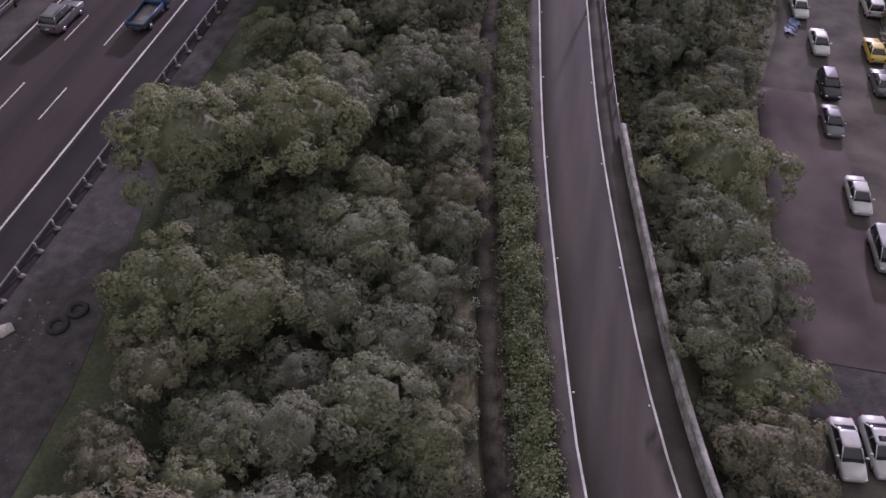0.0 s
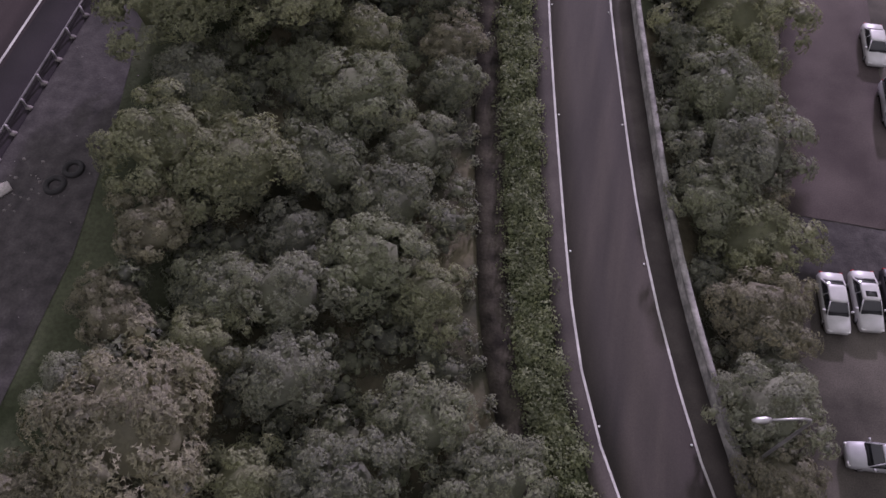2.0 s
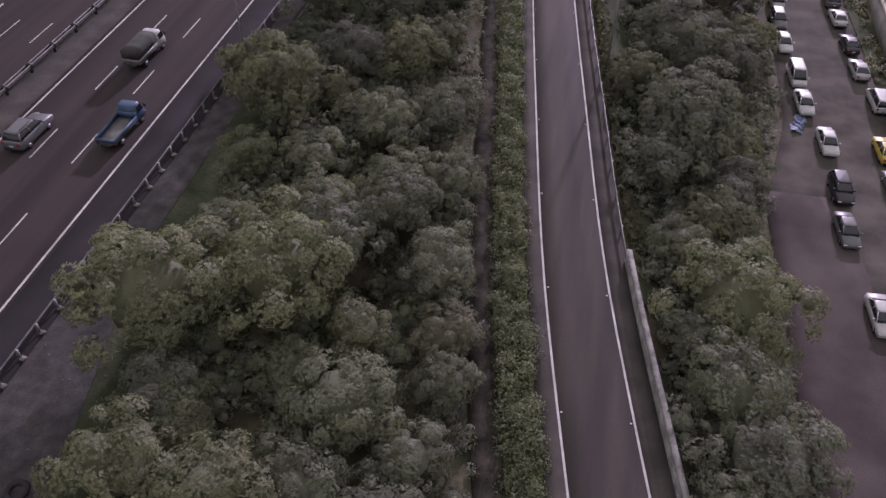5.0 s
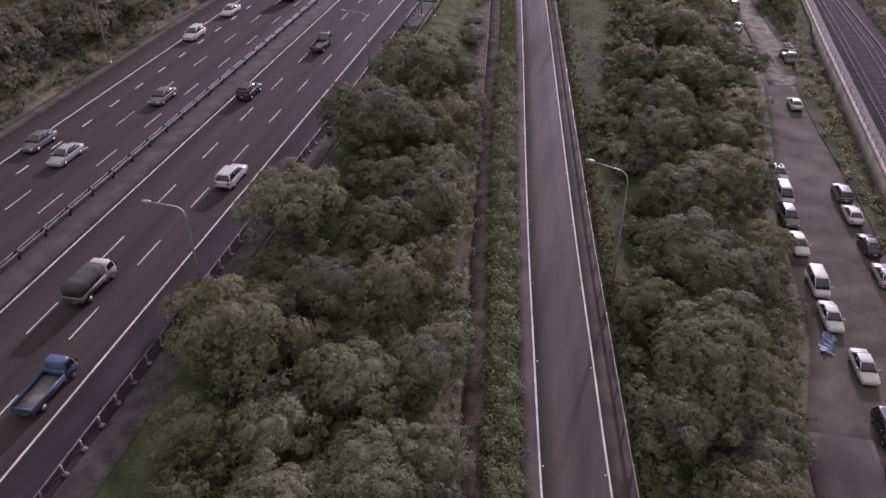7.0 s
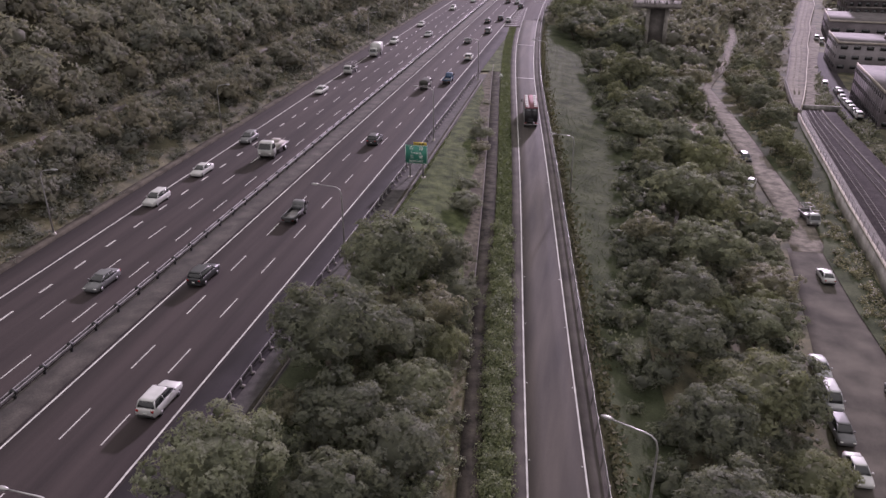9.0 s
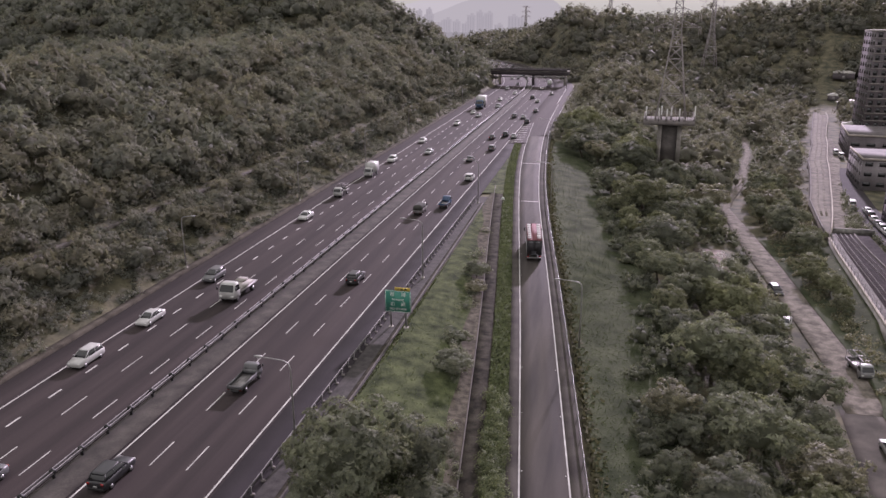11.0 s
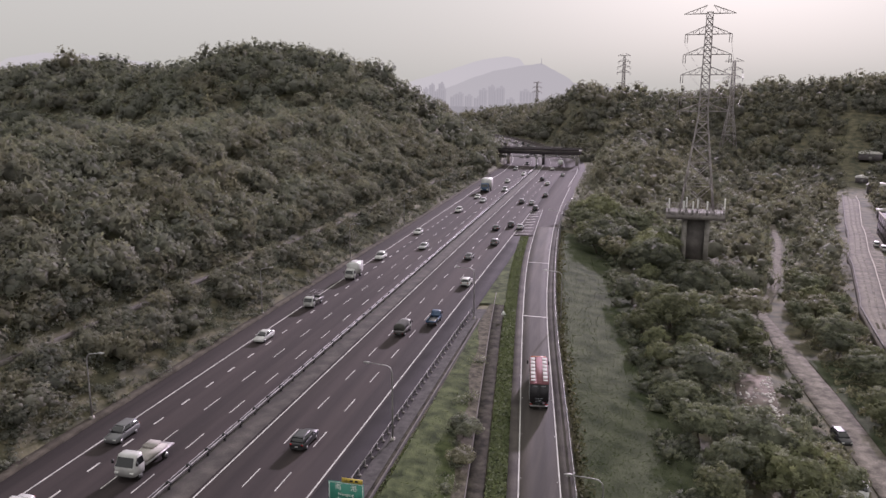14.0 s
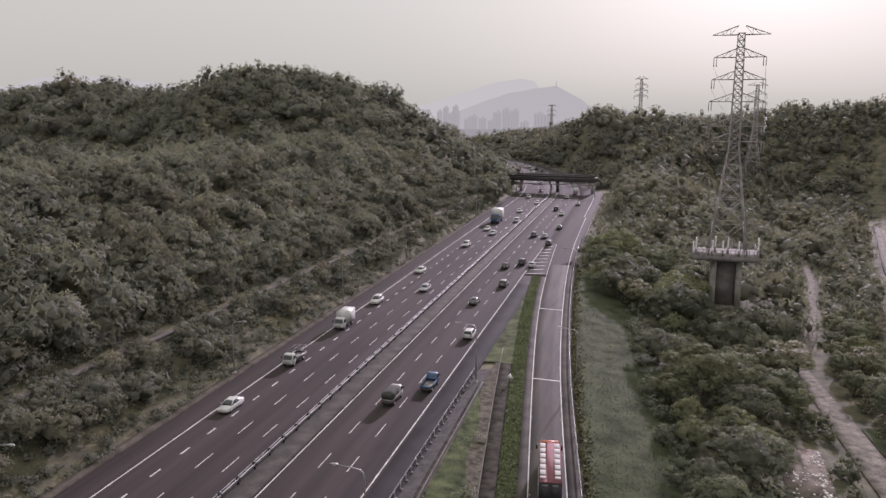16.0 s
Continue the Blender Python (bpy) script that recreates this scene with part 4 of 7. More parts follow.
for x, y, w, d, h in ((124, 527, 6, 7, 3.0), (140, 573, 12, 16, 3.8), (126, 500, 13, 7, 4), (107, 425, 8, 7, 3.4)):
    hut = thing("shed", "small shed with a pale tin roof by the railway slab", "shed", "small sheds", at=(x, y, float(ground_z(x, y)) - 0.2), rz=-0.25)
    part("wall", Geo().box((0, 0, h / 2), (w, d, h)), WALL_GREY, hut)
    part("roof", Geo().rings([[(-w / 2 - 0.3, yy, h), (0, yy, h + 1.2), (w / 2 + 0.3, yy, h), (w / 2 + 0.3, yy, h - 0.15), (-w / 2 - 0.3, yy, h - 0.15)] for yy in (-d / 2 - 0.3, d / 2 + 0.3)]), ROOF_PALE, hut, "pale tin roof")
    part("door", Geo().box((0, -d / 2 - 0.03, 1.1), (1.6, 0.06, 2.2)), STEEL_DULL, hut)


def tower_block(label, at, size, storeys, bays, rz, mat, group="tower blocks"):
    """A block of flats with rows of recessed windows and a roof hut."""
    w, d = size
    h = storeys * 3.1
    root = thing("apartment_tower", label, "building", group, at=at, rz=rz)
    part("wall", Geo().box((0, 0, h / 2), (w, d, h)), mat, root)
    part("roof", Geo().box((0, 0, h + 0.3), (w + 0.4, d + 0.4, 0.6)).box((w * 0.15, 0, h + 2), (w * 0.35, d * 0.4, 3)), CONCRETE, root)
    wm = Geo().box((0, 0, 0), (w / bays * 0.5, 0.16, 1.7)).mesh("window", GLASS_DARK)
    ws = Geo().box((0, 0, 0), (0.16, d / 5 * 0.5, 1.7)).mesh("window", GLASS_DARK)
    band = Geo().box((0, -d / 2 - 0.12, 0), (w + 0.2, 0.26, 0.32)).mesh("sill_band", CONCRETE)
    for s in range(storeys):
        z = s * 3.1 + 1.7
        part("sill_band", band, None, root).location = (0, 0, z - 1.25)
        for b in range(bays):
            part("window", wm, None, root).location = (-w / 2 + (b + 0.5) * w / bays, -d / 2, z)
        for b in range(5):
            part("window", ws, None, root).location = (-w / 2, -d / 2 + (b + 0.5) * d / 5, z)
    return root


tower_block("tall grey block of flats with rows of dark windows", (124, 414, -10), (36, 20), 14, 11, -0.05, WALL_GREY)

# ---- weathered slab and fly-tipped rubble by the track, blue sheet by the cars ----
slab = thing("floor_slab", "bare broken concrete floor slab strewn with white rubble", "slab", at=(21.9, 206.0, -11.2))
part("slab_body", Geo().box((0, 0, 0.2), (6.4, 22, 0.5), -0.06), material("broken slab", (0.155, 0.13, 0.115), 0.95, vary=0.45, size=1.6, fine=4, bump=0.4, spec=0.1), slab)
rub = Geo()
for i in range(170):
    x, y = (rr.uniform(-2.9, 2.9), rr.choice([rr.normal(0.5, 0.9), rr.normal(-8.5, 1.0), rr.uniform(-9, 10)])) if i % 2 else (rr.normal(2.3, 0.5), rr.uniform(-9, 10))
    s = rr.uniform(0.12, 0.5)
    rub.box((21.9 + x + 0.06 * y, 206.0 + y, -10.72), (s, s * 0.8, s * 0.4), rr.uniform(0, 3), 0.7)
tagged(part("rubble", rub, material("white broken sheeting", (0.55, 0.53, 0.50), 0.8, vary=0.25, size=0.8, fine=9, bump=0.2, spec=0.2)), "white broken sheets lying on the slab", "rubble", kind="stuff")
tx, tyy = np.meshgrid(np.linspace(-0.75, 0.75, 14), np.linspace(-1.7, 1.7, 26))
edge_wave = 1 - 0.28 * np.sin(tyy * 2.3 + 1) ** 2
tx = tx * edge_wave + 0.15 * np.sin(tyy * 1.7)
tz = 0.22 + 0.14 * np.sin(tx * 6 + tyy * 2) * np.cos(tyy * 3.7 + tx) + 0.1 * np.sin(tyy * 8 + tx * 9) - 0.2 * (tx / 0.9) ** 4
ti = np.arange(tx.size).reshape(tx.shape)
tm = mesh_of("tarpaulin", np.stack([tx, tyy, np.maximum(tz, 0.03)], -1), np.stack([ti[:-1, :-1], ti[:-1, 1:], ti[1:, 1:], ti[1:, :-1]], -1), (), material("blue plastic sheet", (0.11, 0.14, 0.23), 0.6, vary=0.4, size=0.4, fine=6, bump=0.5), True)
tarp_ob = tagged(part("tarpaulin", tm, None), "crumpled blue plastic sheet beside a parked car", "tarpaulin")
tarp_ob.matrix_basis = Matrix.Translation((27.6, 75.4, LZ + 0.0)) @ Matrix.Rotation(-0.2, 4, "Z")
# ---- vegetation ----
rng = np.random.default_rng(7)


def ball(sub=1):
    bm = bmesh.new()
    bmesh.ops.create_icosphere(bm, subdivisions=sub, radius=1)
    v = np.array([w.co[:] for w in bm.verts])
    t = np.array([[w.index for w in f.verts] for f in bm.faces])
    bm.free()
    return v, t


BALLS = {k: ball(k) for k in (1, 2)}


class Foliage:
    """Collects leaves and soft inner masses, each corner with the direction that its bough faces."""
    def __init__(self):
        self.v, self.t, self.d, self.n = [], [], [], 0

    def add(self, v, t, d):
        v = np.asarray(v, float).reshape(-1, 3)
        self.v.append(v)
        self.t.append(np.asarray(t, int).reshape(-1, 3) + self.n)
        self.d.append(np.asarray(d, float).reshape(-1, 3))
        self.n += len(v)
        return self

    def arrays(self):
        return np.concatenate(self.v), np.concatenate(self.t), np.concatenate(self.d)

    def mesh(self, name, mat, scale=(1, 1, 1), shift=(0, 0, 0)):
        v, t, d = self.arrays()
        me = mesh_of(name, v * np.array(scale) + np.array(shift), (), t, mat, True)
        d = d / (np.linalg.norm(d, axis=1, keepdims=True) + 1e-9)
        at = me.attributes.new("custom_normal", "FLOAT_VECTOR", "POINT")
        at.data.foreach_set("vector", d.astype(np.float32).ravel())
        return me


def unit(a):
    return a / (np.linalg.norm(a, axis=-1, keepdims=True) + 1e-9)


def blades(points, normals, size, spread, r, long=1.5, own=0.45):
    """Single pointed leaves at points, facing roughly along normals; own: how far each keeps a facing of its own."""
    n = len(points)
    d = unit(normals + r.normal(0, spread, (n, 3)))
    u = unit(np.cross(d, r.normal(0, 1, (n, 3))))
    w = np.cross(d, u)
    s = (size * r.uniform(0.6, 1.4, n))[:, None]
    v = np.stack([points - w * s * 0.5 - u * s * 0.5, points - w * s * 0.35 + u * s * 0.5, points + w * s * long * 0.6 + d * s * 0.2], 1).reshape(-1, 3)
    face = unit(unit(normals) + d * own)
    return v, np.arange(3 * n).reshape(n, 3), np.repeat(face, 3, 0)


def sprays(points, axes, size, r, leaves_each=5, own=1.1):
    """Rosettes: at each point a few leaves that fan out round an axis and tip outwards."""
    n, k = len(points), leaves_each
    axes = unit(axes)
    u = unit(np.cross(axes, r.normal(0, 1, (n, 3))))
    w = np.cross(axes, u)
    ang = (np.arange(k) * math.tau / k)[None] + r.uniform(0, 6, (n, 1)) + r.normal(0, 0.25, (n, k))
    ca, sa = np.cos(ang)[..., None], np.sin(ang)[..., None]
    out = u[:, None] * ca + w[:, None] * sa
    side = w[:, None] * ca - u[:, None] * sa
    lift = r.uniform(-0.05, 0.75, (n, k, 1))
    way = unit(out + axes[:, None] * lift)
    s = size * r.uniform(0.65, 1.35, (n, k, 1))
    c = points[:, None] + out * s * 0.12
    v = np.stack([c - side * s * 0.24, c + side * s * 0.24, c + way * s + side * s * r.normal(0, 0.12, (n, k, 1))], 2).reshape(-1, 3)
    face = unit(axes[:, None] + unit(np.cross(way, side) * np.sign((np.cross(way, side) * axes[:, None]).sum(-1, keepdims=True))) * own)
    t = np.arange(3 * n * k).reshape(-1, 3)
    flip = ((np.cross(v[t[:, 1]] - v[t[:, 0]], v[t[:, 2]] - v[t[:, 0]])) * face.reshape(-1, 3)).sum(1) < 0
    t[flip] = t[flip][:, ::-1]
    return v, t, np.repeat(face.reshape(-1, 3), 3, 0)


def crown(r, boughs, tufts, size, flat=0.8, leaves_each=5, bough=(0.20, 0.36), heart=0.55, wild=1.0, core=1, own=1.0):
    """A crown of radius 1: boughs of very different size and reach round a heart, each a dome set with rosettes of leaves."""
    g = Foliage()
    bv, bt = BALLS[core]
    i = np.arange(boughs)
    pol = np.arccos(np.clip(1 - 1.42 * (i + 0.5) / boughs + r.normal(0, 0.05, boughs), -1, 1))
    az = i * 2.39996 + r.uniform(0, 6) + r.normal(0, 0.25, boughs)
    reach = r.uniform(0.5, 0.86, boughs) * (1 + wild * (0.15 * np.sin(2 * az + r.uniform(0, 6)) + 0.12 * np.sin(3 * az + r.uniform(0, 6)) * np.sin(pol)))
    way = np.stack([np.sin(pol) * np.cos(az), np.sin(pol) * np.sin(az), np.cos(pol)], 1)
    c = way * reach[:, None] * np.array([1, 1, flat])
    rad = r.uniform(*bough, boughs) * np.where(r.random(boughs) < 0.25, 0.72, 1.0)
    g.add(bv * np.array([heart, heart, heart * 0.8]) + r.normal(0, 0.03, bv.shape), bt, bv)
    for k in range(boughs):
        shape = bv * (1 + r.normal(0, 0.2, (len(bv), 1))) * rad[k] * 0.46 * np.array([1, 1, 0.82])
        g.add(shape + c[k], bt, bv + way[k] * 0.3)
    n = boughs * tufts
    which = r.choice(boughs, n, p=rad ** 2 / (rad ** 2).sum())
    d = unit(r.normal(0, 1, (n, 3)))
    d = unit(d + way[which] * 0.55 + np.array([0, 0, 0.3]))
    pts = c[which] + d * (rad[which] * (1.08 - 0.42 * r.random(n) ** 1.6))[:, None] * np.array([1, 1, 0.85])
    far = np.linalg.norm(pts[:, None] - c[None], axis=2) / rad[None]
    far[np.arange(n), which] = 9
    keep = far.min(1) > 0.72                       # none inside a neighbouring bough
    pts, d, which = pts[keep], d[keep], which[keep]
    g.add(*sprays(pts, unit(d + way[which] * 0.25 + np.array([0, 0, 0.15])), size, r, leaves_each, own))
    return g


def limbs(r, height, spread):
    """A tapered, leaning trunk that forks into limbs."""
    g = Geo()
    lean = r.normal(0, 0.06, 2) * height
    fork = Vector((lean[0], lean[1], height * 0.5))
    g.tube([(0, 0, -0.6), (lean[0] * 0.3, lean[1] * 0.3, height * 0.25), fork], [0.24, 0.18, 0.14], 7)
    for k in range(5):
        a = k * 1.257 + r.uniform(0, 0.6)
        e = fork + Vector((math.cos(a) * spread * 0.6, math.sin(a) * spread * 0.6, height * r.uniform(0.22, 0.42)))
        g.tube([fork, fork.lerp(e, 0.5) + Vector((0, 0, 0.25)), e], [0.11, 0.07, 0.03], 5)
    return g


# tree kinds: built once at the origin, radius 4 m, then copied at their scale; in three finenesses, the finest for those passed close by
TREES = []
for tufts, leaf_size, each, (tone_a, tone_b, tone_c) in ((84, 0.038, 5, (LEAF_A, LEAF_B, LEAF_C)), (46, 0.050, 5, (LEAF_MID_A, LEAF_MID_B, LEAF_MID_C)), (25, 0.080, 4, (LEAF_MID_A, LEAF_MID_B, LEAF_MID_C))):
    for k, (leaf, label, n) in enumerate([
            (tone_a, "dense dark green broadleaf tree on the verge", 56), (tone_a, "dense dark green broadleaf tree on the verge", 66), (tone_b, "fresh green round-crowned tree catching the light", 62),
            (tone_c, "grey-green bushy tree in the thicket", 50), (LEAF_D, "tree with reddish dry leaf tips", 54), (tone_b, "fresh green low spreading tree", 46)]):
        r = np.random.default_rng(40 + k)
        root = thing("tree", label, "tree", "trees of the wooded verge")
        g = crown(r, n, tufts, leaf_size, leaves_each=each, bough=(0.12, 0.26), heart=0.6)
        part("crown", g.mesh("crown", leaf, (4.3, 4.3, 4.0), (0, 0, 4.6)), None, root)
        part("trunk", limbs(r, 6.0, 3.0), BARK, root)
        TREES.append(root)
used = set()


def plant(kind, x, y, radius, z=None, tall=1.0):
    """Sets a tree of that crown radius; the first of a kind is the model itself."""
    kind = kind if y < 42 else kind + 6 if y < 112 else kind + 12
    if y < 64 and x > 17.2:
        x = 17.2 + (x - 17.2) * 0.35                   # the slope is bare towards the car park
    base = float(ground_z(x, y)) if z is None else z
    k = radius / 4.0
    m = Matrix.Translation((x, y, base - 0.1)) @ Matrix.Rotation(rng.uniform(0, math.tau), 4, "Z") @ Matrix.Diagonal((k * rng.uniform(0.9, 1.12), k * rng.uniform(0.9, 1.12), k * tall, 1))
    if kind in used:
        ob = copy_thing(TREES[kind], m)
    else:
        used.add(kind)
        ob = TREES[kind]
    ob.matrix_basis = m
    return ob


# crowns between motorway and ramp: x, y, radius, kind
for x, y, r, k in [(-20.4, 24.5, 4.4, 2), (-17.4, 14.2, 3.3, 2), (-17.8, 19.6, 2.6, 3), (-17.6, 5.4, 1.7, 4), (-14.2, 28.3, 4.6, 2), (-16.4, 18, 2.4, 5), (-8, 21.5, 3.3, 0), (-9, 38, 3.6, 1), (-12.3, 34, 3.4, 3), (-5, 34, 3.0, 3), (-2.9, 25, 2.2, 1), (-4.3, 14.8, 2.7, 0), (-12.8, 14, 3.4, 5), (-8.9, 16, 2.8, 0), (-4.6, 10.6, 2.9, 1),
                   (-8.1, 7.5, 2.9, 3), (-1.2, 9.5, 2.4, 5), (-11.4, 3.6, 2.4, 2), (-3.9, 19.3, 2.4, 3), (-12, -1.2, 4.1, 4), (-2.6, -2, 3.2, 1), (0.2, 2.4, 2.8, 0), (4.2, 0.3, 2.8, 1), (-7.2, 3.1, 2.8, 3), (-16.2, 4, 2.0, 4)]:
    plant(k, x, y, r)
for x, y, r, k in [(6.6, -3, 2.6, 0), (-15.3, -5.6, 3.0, 4), (-20.9, 47.6, 4.4, 2), (-22.7, 64.0, 4.5, 0), (-12.8, 58.4, 3.7, 5), (-20.9, 81, 5.2, 0), (-19.6, 97, 5.4, 1), (-15.4, 104, 3.6, 3), (-17.6, 56, 3.2, 3), (-12, 72, 3.9, 3), (-12.7, 47.5, 3.4, 1), (-8, 51, 3.3, 3), (-9.9, 41.6, 3.0, 0), (-6, 43.4, 2.7, 0),
                   (-14.4, 37, 2.8, 1), (-26.8, 53.2, 1.9, 5), (-15.8, 66, 3.4, 1), (-10.8, 64.5, 2.8, 4), (-16.5, 86, 3.6, 3), (-13.4, 80, 3.2, 1), (-14.5, 93, 3.2, 4), (-17.5, 74, 3.6, 0)]:
    plant(k, x, y, r)
# crowns on the slope between ramp and car park
for x, y, r, k in [(12.7, 56.5, 4.3, 1), (14.5, 46, 3.4, 5), (15.4, 36.6, 4.6, 2), (16.2, 24, 3.9, 3), (17.4, 18.5, 3.3, 5), (18.6, 13.3, 3.3, 4), (14.4, 28.5, 3.4, 0), (19.4, 55, 3.5, 3), (19.9, 9.5, 2.5, 3), (19.6, 3.2, 2.3, 4), (17.5, 7, 3.0, 3), (17.9, -2, 3.2, 0), (14.0, 20, 2.6, 0), (12.6, 33, 2.2, 1), (11.8, 42, 2.4, 0), (19.5, 31, 2.6, 5), (19.8, 24, 2.6, 4)]:
    plant(k, x, y, r, tall=1.0)
for x, y, r, k in [(13.5, 137, 5.4, 1), (15.1, 120, 5.4, 0), (10.3, 97, 4.1, 0), (16.5, 92, 5.2, 2), (21.5, 98.5, 4.8, 1), (12.7, 72.5, 5.2, 3), (19.2, 77, 4.4, 3), (13.2, 60.8, 4.9, 1), (19.6, 62, 3.7, 5), (10.9, 52, 3.6, 0), (15.6, 51, 3.6, 3), (24, 123.7, 4.2, 4), (17.3, 136.5, 5.3, 2), (26.5, 145, 4.6, 0), (15.8, 167, 5.6, 3), (24.5, 164, 3.4, 0),
                   (13.0, 208, 4.8, 1), (18.5, 161.7, 5.6, 2), (10.6, 186, 4.8, 3), (22, 148.3, 4.4, 1), (20.5, 110, 4.6, 0), (11.8, 107, 4.2, 3), (12, 84, 4.4, 1), (21.5, 86, 4.0, 5)]:
    plant(k, x, y, r, tall=0.8)
for x, y, r, k in [(9.9, 280, 7, 0), (5.6, 266, 6.4, 2), (13.9, 245, 6.8, 3), (7.3, 212, 6.0, 2), (0.6, 224, 4.2, 3), (11.7, 222, 5.4, 0), (5.4, 253, 6.6, 1), (-9.5, 306, 7, 2), (-2.8, 274, 5.3, 0), (20, 230, 5.0, 0), (25, 250, 5.6, 4), (1, 292, 6.6, 1), (23.5, 277, 5, 3), (43.5, 262, 4, 4), (42, 240, 5, 3), (41, 205, 3.6, 5), (43.5, 222, 4, 0), (46.5, 284, 4.4, 1)]:
    plant(k, x, y, r, tall=0.8)
for x, y, r, k in [(-8, 269, 4.8, 0), (-6, 283, 5.4, 3), (-12, 294, 5, 1), (-3.5, 262, 4.4, 4), (-10.5, 280, 4.4, 2), (-13.5, 305, 5, 0), (-15, 318, 4, 3)]:
    plant(k, x, y, r, tall=0.8)


for x, y, r, k in [(-19.6, 157.5, 2.5, 3), (-18.7, 151.0, 1.9, 4), (-16.9, 126.0, 2.5, 3), (-17.6, 133.5, 1.7, 0)]:
    plant(k, x, y, r, tall=0.62)


def fill(x0, x1, y0, y1, tries, inside, apart, sizes, tall=1.0):
    """Young trees in the gaps between the big ones."""
    placed = [(o.location.x, o.location.y, o.scale.x * 4) for o in bpy.data.objects if o.name.split(".")[0] == "tree"]
    for _ in range(tries):
        x, y, r = rng.uniform(x0, x1), rng.uniform(y0, y1), rng.uniform(*sizes)
        if inside(x, y) and all(math.hypot(x - a, y - b) > apart * (r + c) for a, b, c in placed):
            placed.append((x, y, r))
            plant(int(rng.integers(0, 6)), x, y, r, tall=tall)


def in_thicket(x, y):
    return float(np.interp(y, [-12, 0, 20, 30, 60, 108], [-17.3, -17.3, -17.6, -20.5, -22.5, -22])) < x < float(ramp_l(y)) - 6.9


def on_bank(x, y):
    return float(ramp_r(y)) + float(np.interp(y, [60, 110, 150, 290], [4.5, 9, 16, 17])) < x < float(np.interp(y, [0, 60, 90, 130, 180, 215, 262, 290], [18.5, 18.5, 23.0, 27.5, 29, 26, 26, 31])) and math.hypot((x - 21.0) / 7.5, (y - 196) / 28) > 1


for o in TREES:
    bpy.context.view_layer.update()
fill(-25, 4, -10, 106, 500, in_thicket, 0.68, (1.8, 2.7))
fill(2, 34, -8, 285, 700, on_bank, 0.7, (2.1, 3.4), 0.9)
fill(37, 60, 185, 300, 160, lambda x, y: float(np.interp(y, [185, 230, 262, 300], [40.5, 37.5, 36, 47])) < x < float(np.interp(y, [185, 222, 280, 300], [43.0, 46.5, 53.0, 57.0])), 0.7, (2.0, 3.2))


def scatter(n, x0, x1, y0, y1, keep=None):
    x, y = rng.uniform(x0, x1, n), rng.uniform(y0, y1, n)
    if keep is not None:
        k = keep(x, y)
        x, y = x[k], y[k]
    return x, y


def stuff(name, geo, mat, label, category):
    return tagged(part(name, geo, mat), label, category, kind="stuff")


def low_growth(name, x, y, height, size, mat, label, category, lift=0.0, per=1):
    """Blades and sprays standing on the ground at the given places."""
    n = len(x)
    p = np.stack([x, y, ground_z(x, y) + lift + height * rng.uniform(0.1, 1.0, n)], 1)
    nor = np.stack([rng.normal(0, 0.5, n), rng.normal(0, 0.5, n), np.ones(n) * 0.8], 1)
    return stuff(name, Foliage().add(*blades(p, nor, size, 0.5, rng)).mesh(name, mat), None, label, category)


def bushes(name, places, mat, label, category, per=60, size=0.16, core=1):
    """Low rounded bushes joined into one mesh; places: x, y, radius, height."""
    r = np.random.default_rng(len(places))
    g = Foliage()
    bv, bt = BALLS[core]
    x, y, rad, hgt = np.asarray(places, float).T
    z = ground_z(x, y)
    n = len(x)
    scale = np.stack([rad, rad, hgt], 1)[:, None]
    cen = np.stack([x, y, z + hgt * 0.2 + 0.1], 1)[:, None]
    for k in range(2):                            # two overlapping lumps a bush
        a = r.uniform(0, math.tau, n)
        shift = np.stack([np.cos(a) * 0.42, np.sin(a) * 0.42, r.uniform(-0.1, 0.35, n)], 1)[:, None] * scale * (k > 0)
        lump = bv[None] * (1 + r.normal(0, 0.13, (n, len(bv), 1))) * scale * (0.27 if k == 0 else 0.2)
        g.add(lump + cen + shift, bt[None] + np.arange(n)[:, None, None] * len(bv), np.repeat(bv[None], n, 0))
    d = r.normal(0, 1, (n, per, 3))
    d[..., 2] = np.abs(d[..., 2])
    d = unit(d)
    p = cen + d * scale * (1.12 - 0.7 * r.random((n, per, 1)) ** 1.5)
    g.add(*blades(p.reshape(-1, 3), (d + np.array([0, 0, 0.2])).reshape(-1, 3), size, 0.6, r, own=0.8))
    return stuff(name, g.mesh(name, mat), None, label, category)


# clipped-looking shrub strip left of the ramp, and scrub beside it
hy = rng.uniform(-15, 122, 880)
hx = ramp_l(hy) - 1.3 - rng.uniform(0, 2.25, 880)
bushes("hedge", np.stack([hx, hy, rng.uniform(0.5, 1.0, 880), rng.uniform(0.35, 1.2, 880) ** 1.2], 1), LEAF_HEDGE, "low green shrub strip along the slip road", "hedge", 120, 0.12)
# weeds hanging over both rims of the drainage channel
wy = rng.uniform(-12, 108, 150)
wx = ramp_l(wy) - np.where(rng.uniform(0, 1, 150) < 0.7, rng.uniform(5.5, 6.2, 150), rng.uniform(3.4, 3.8, 150))
bushes("undergrowth", np.stack([wx, wy, rng.uniform(0.3, 0.7, 150), rng.uniform(0.3, 0.8, 150)], 1), LEAF_C, "straggling weeds along the rims of the drainage channel", "weeds", 80, 0.11)
fx, fy = scatter(2100, 37.5, 58, 60, 290, lambda x, y: (x > np.interp(y, [60, 130, 180, 230, 260, 300], [37.6, 38.0, 40.0, 36.5, 37.5, 46])) & (x < np.interp(y, [60, 103, 165, 222, 280], [39.3, 40.3, 44.4, 48.8, 56.4])))
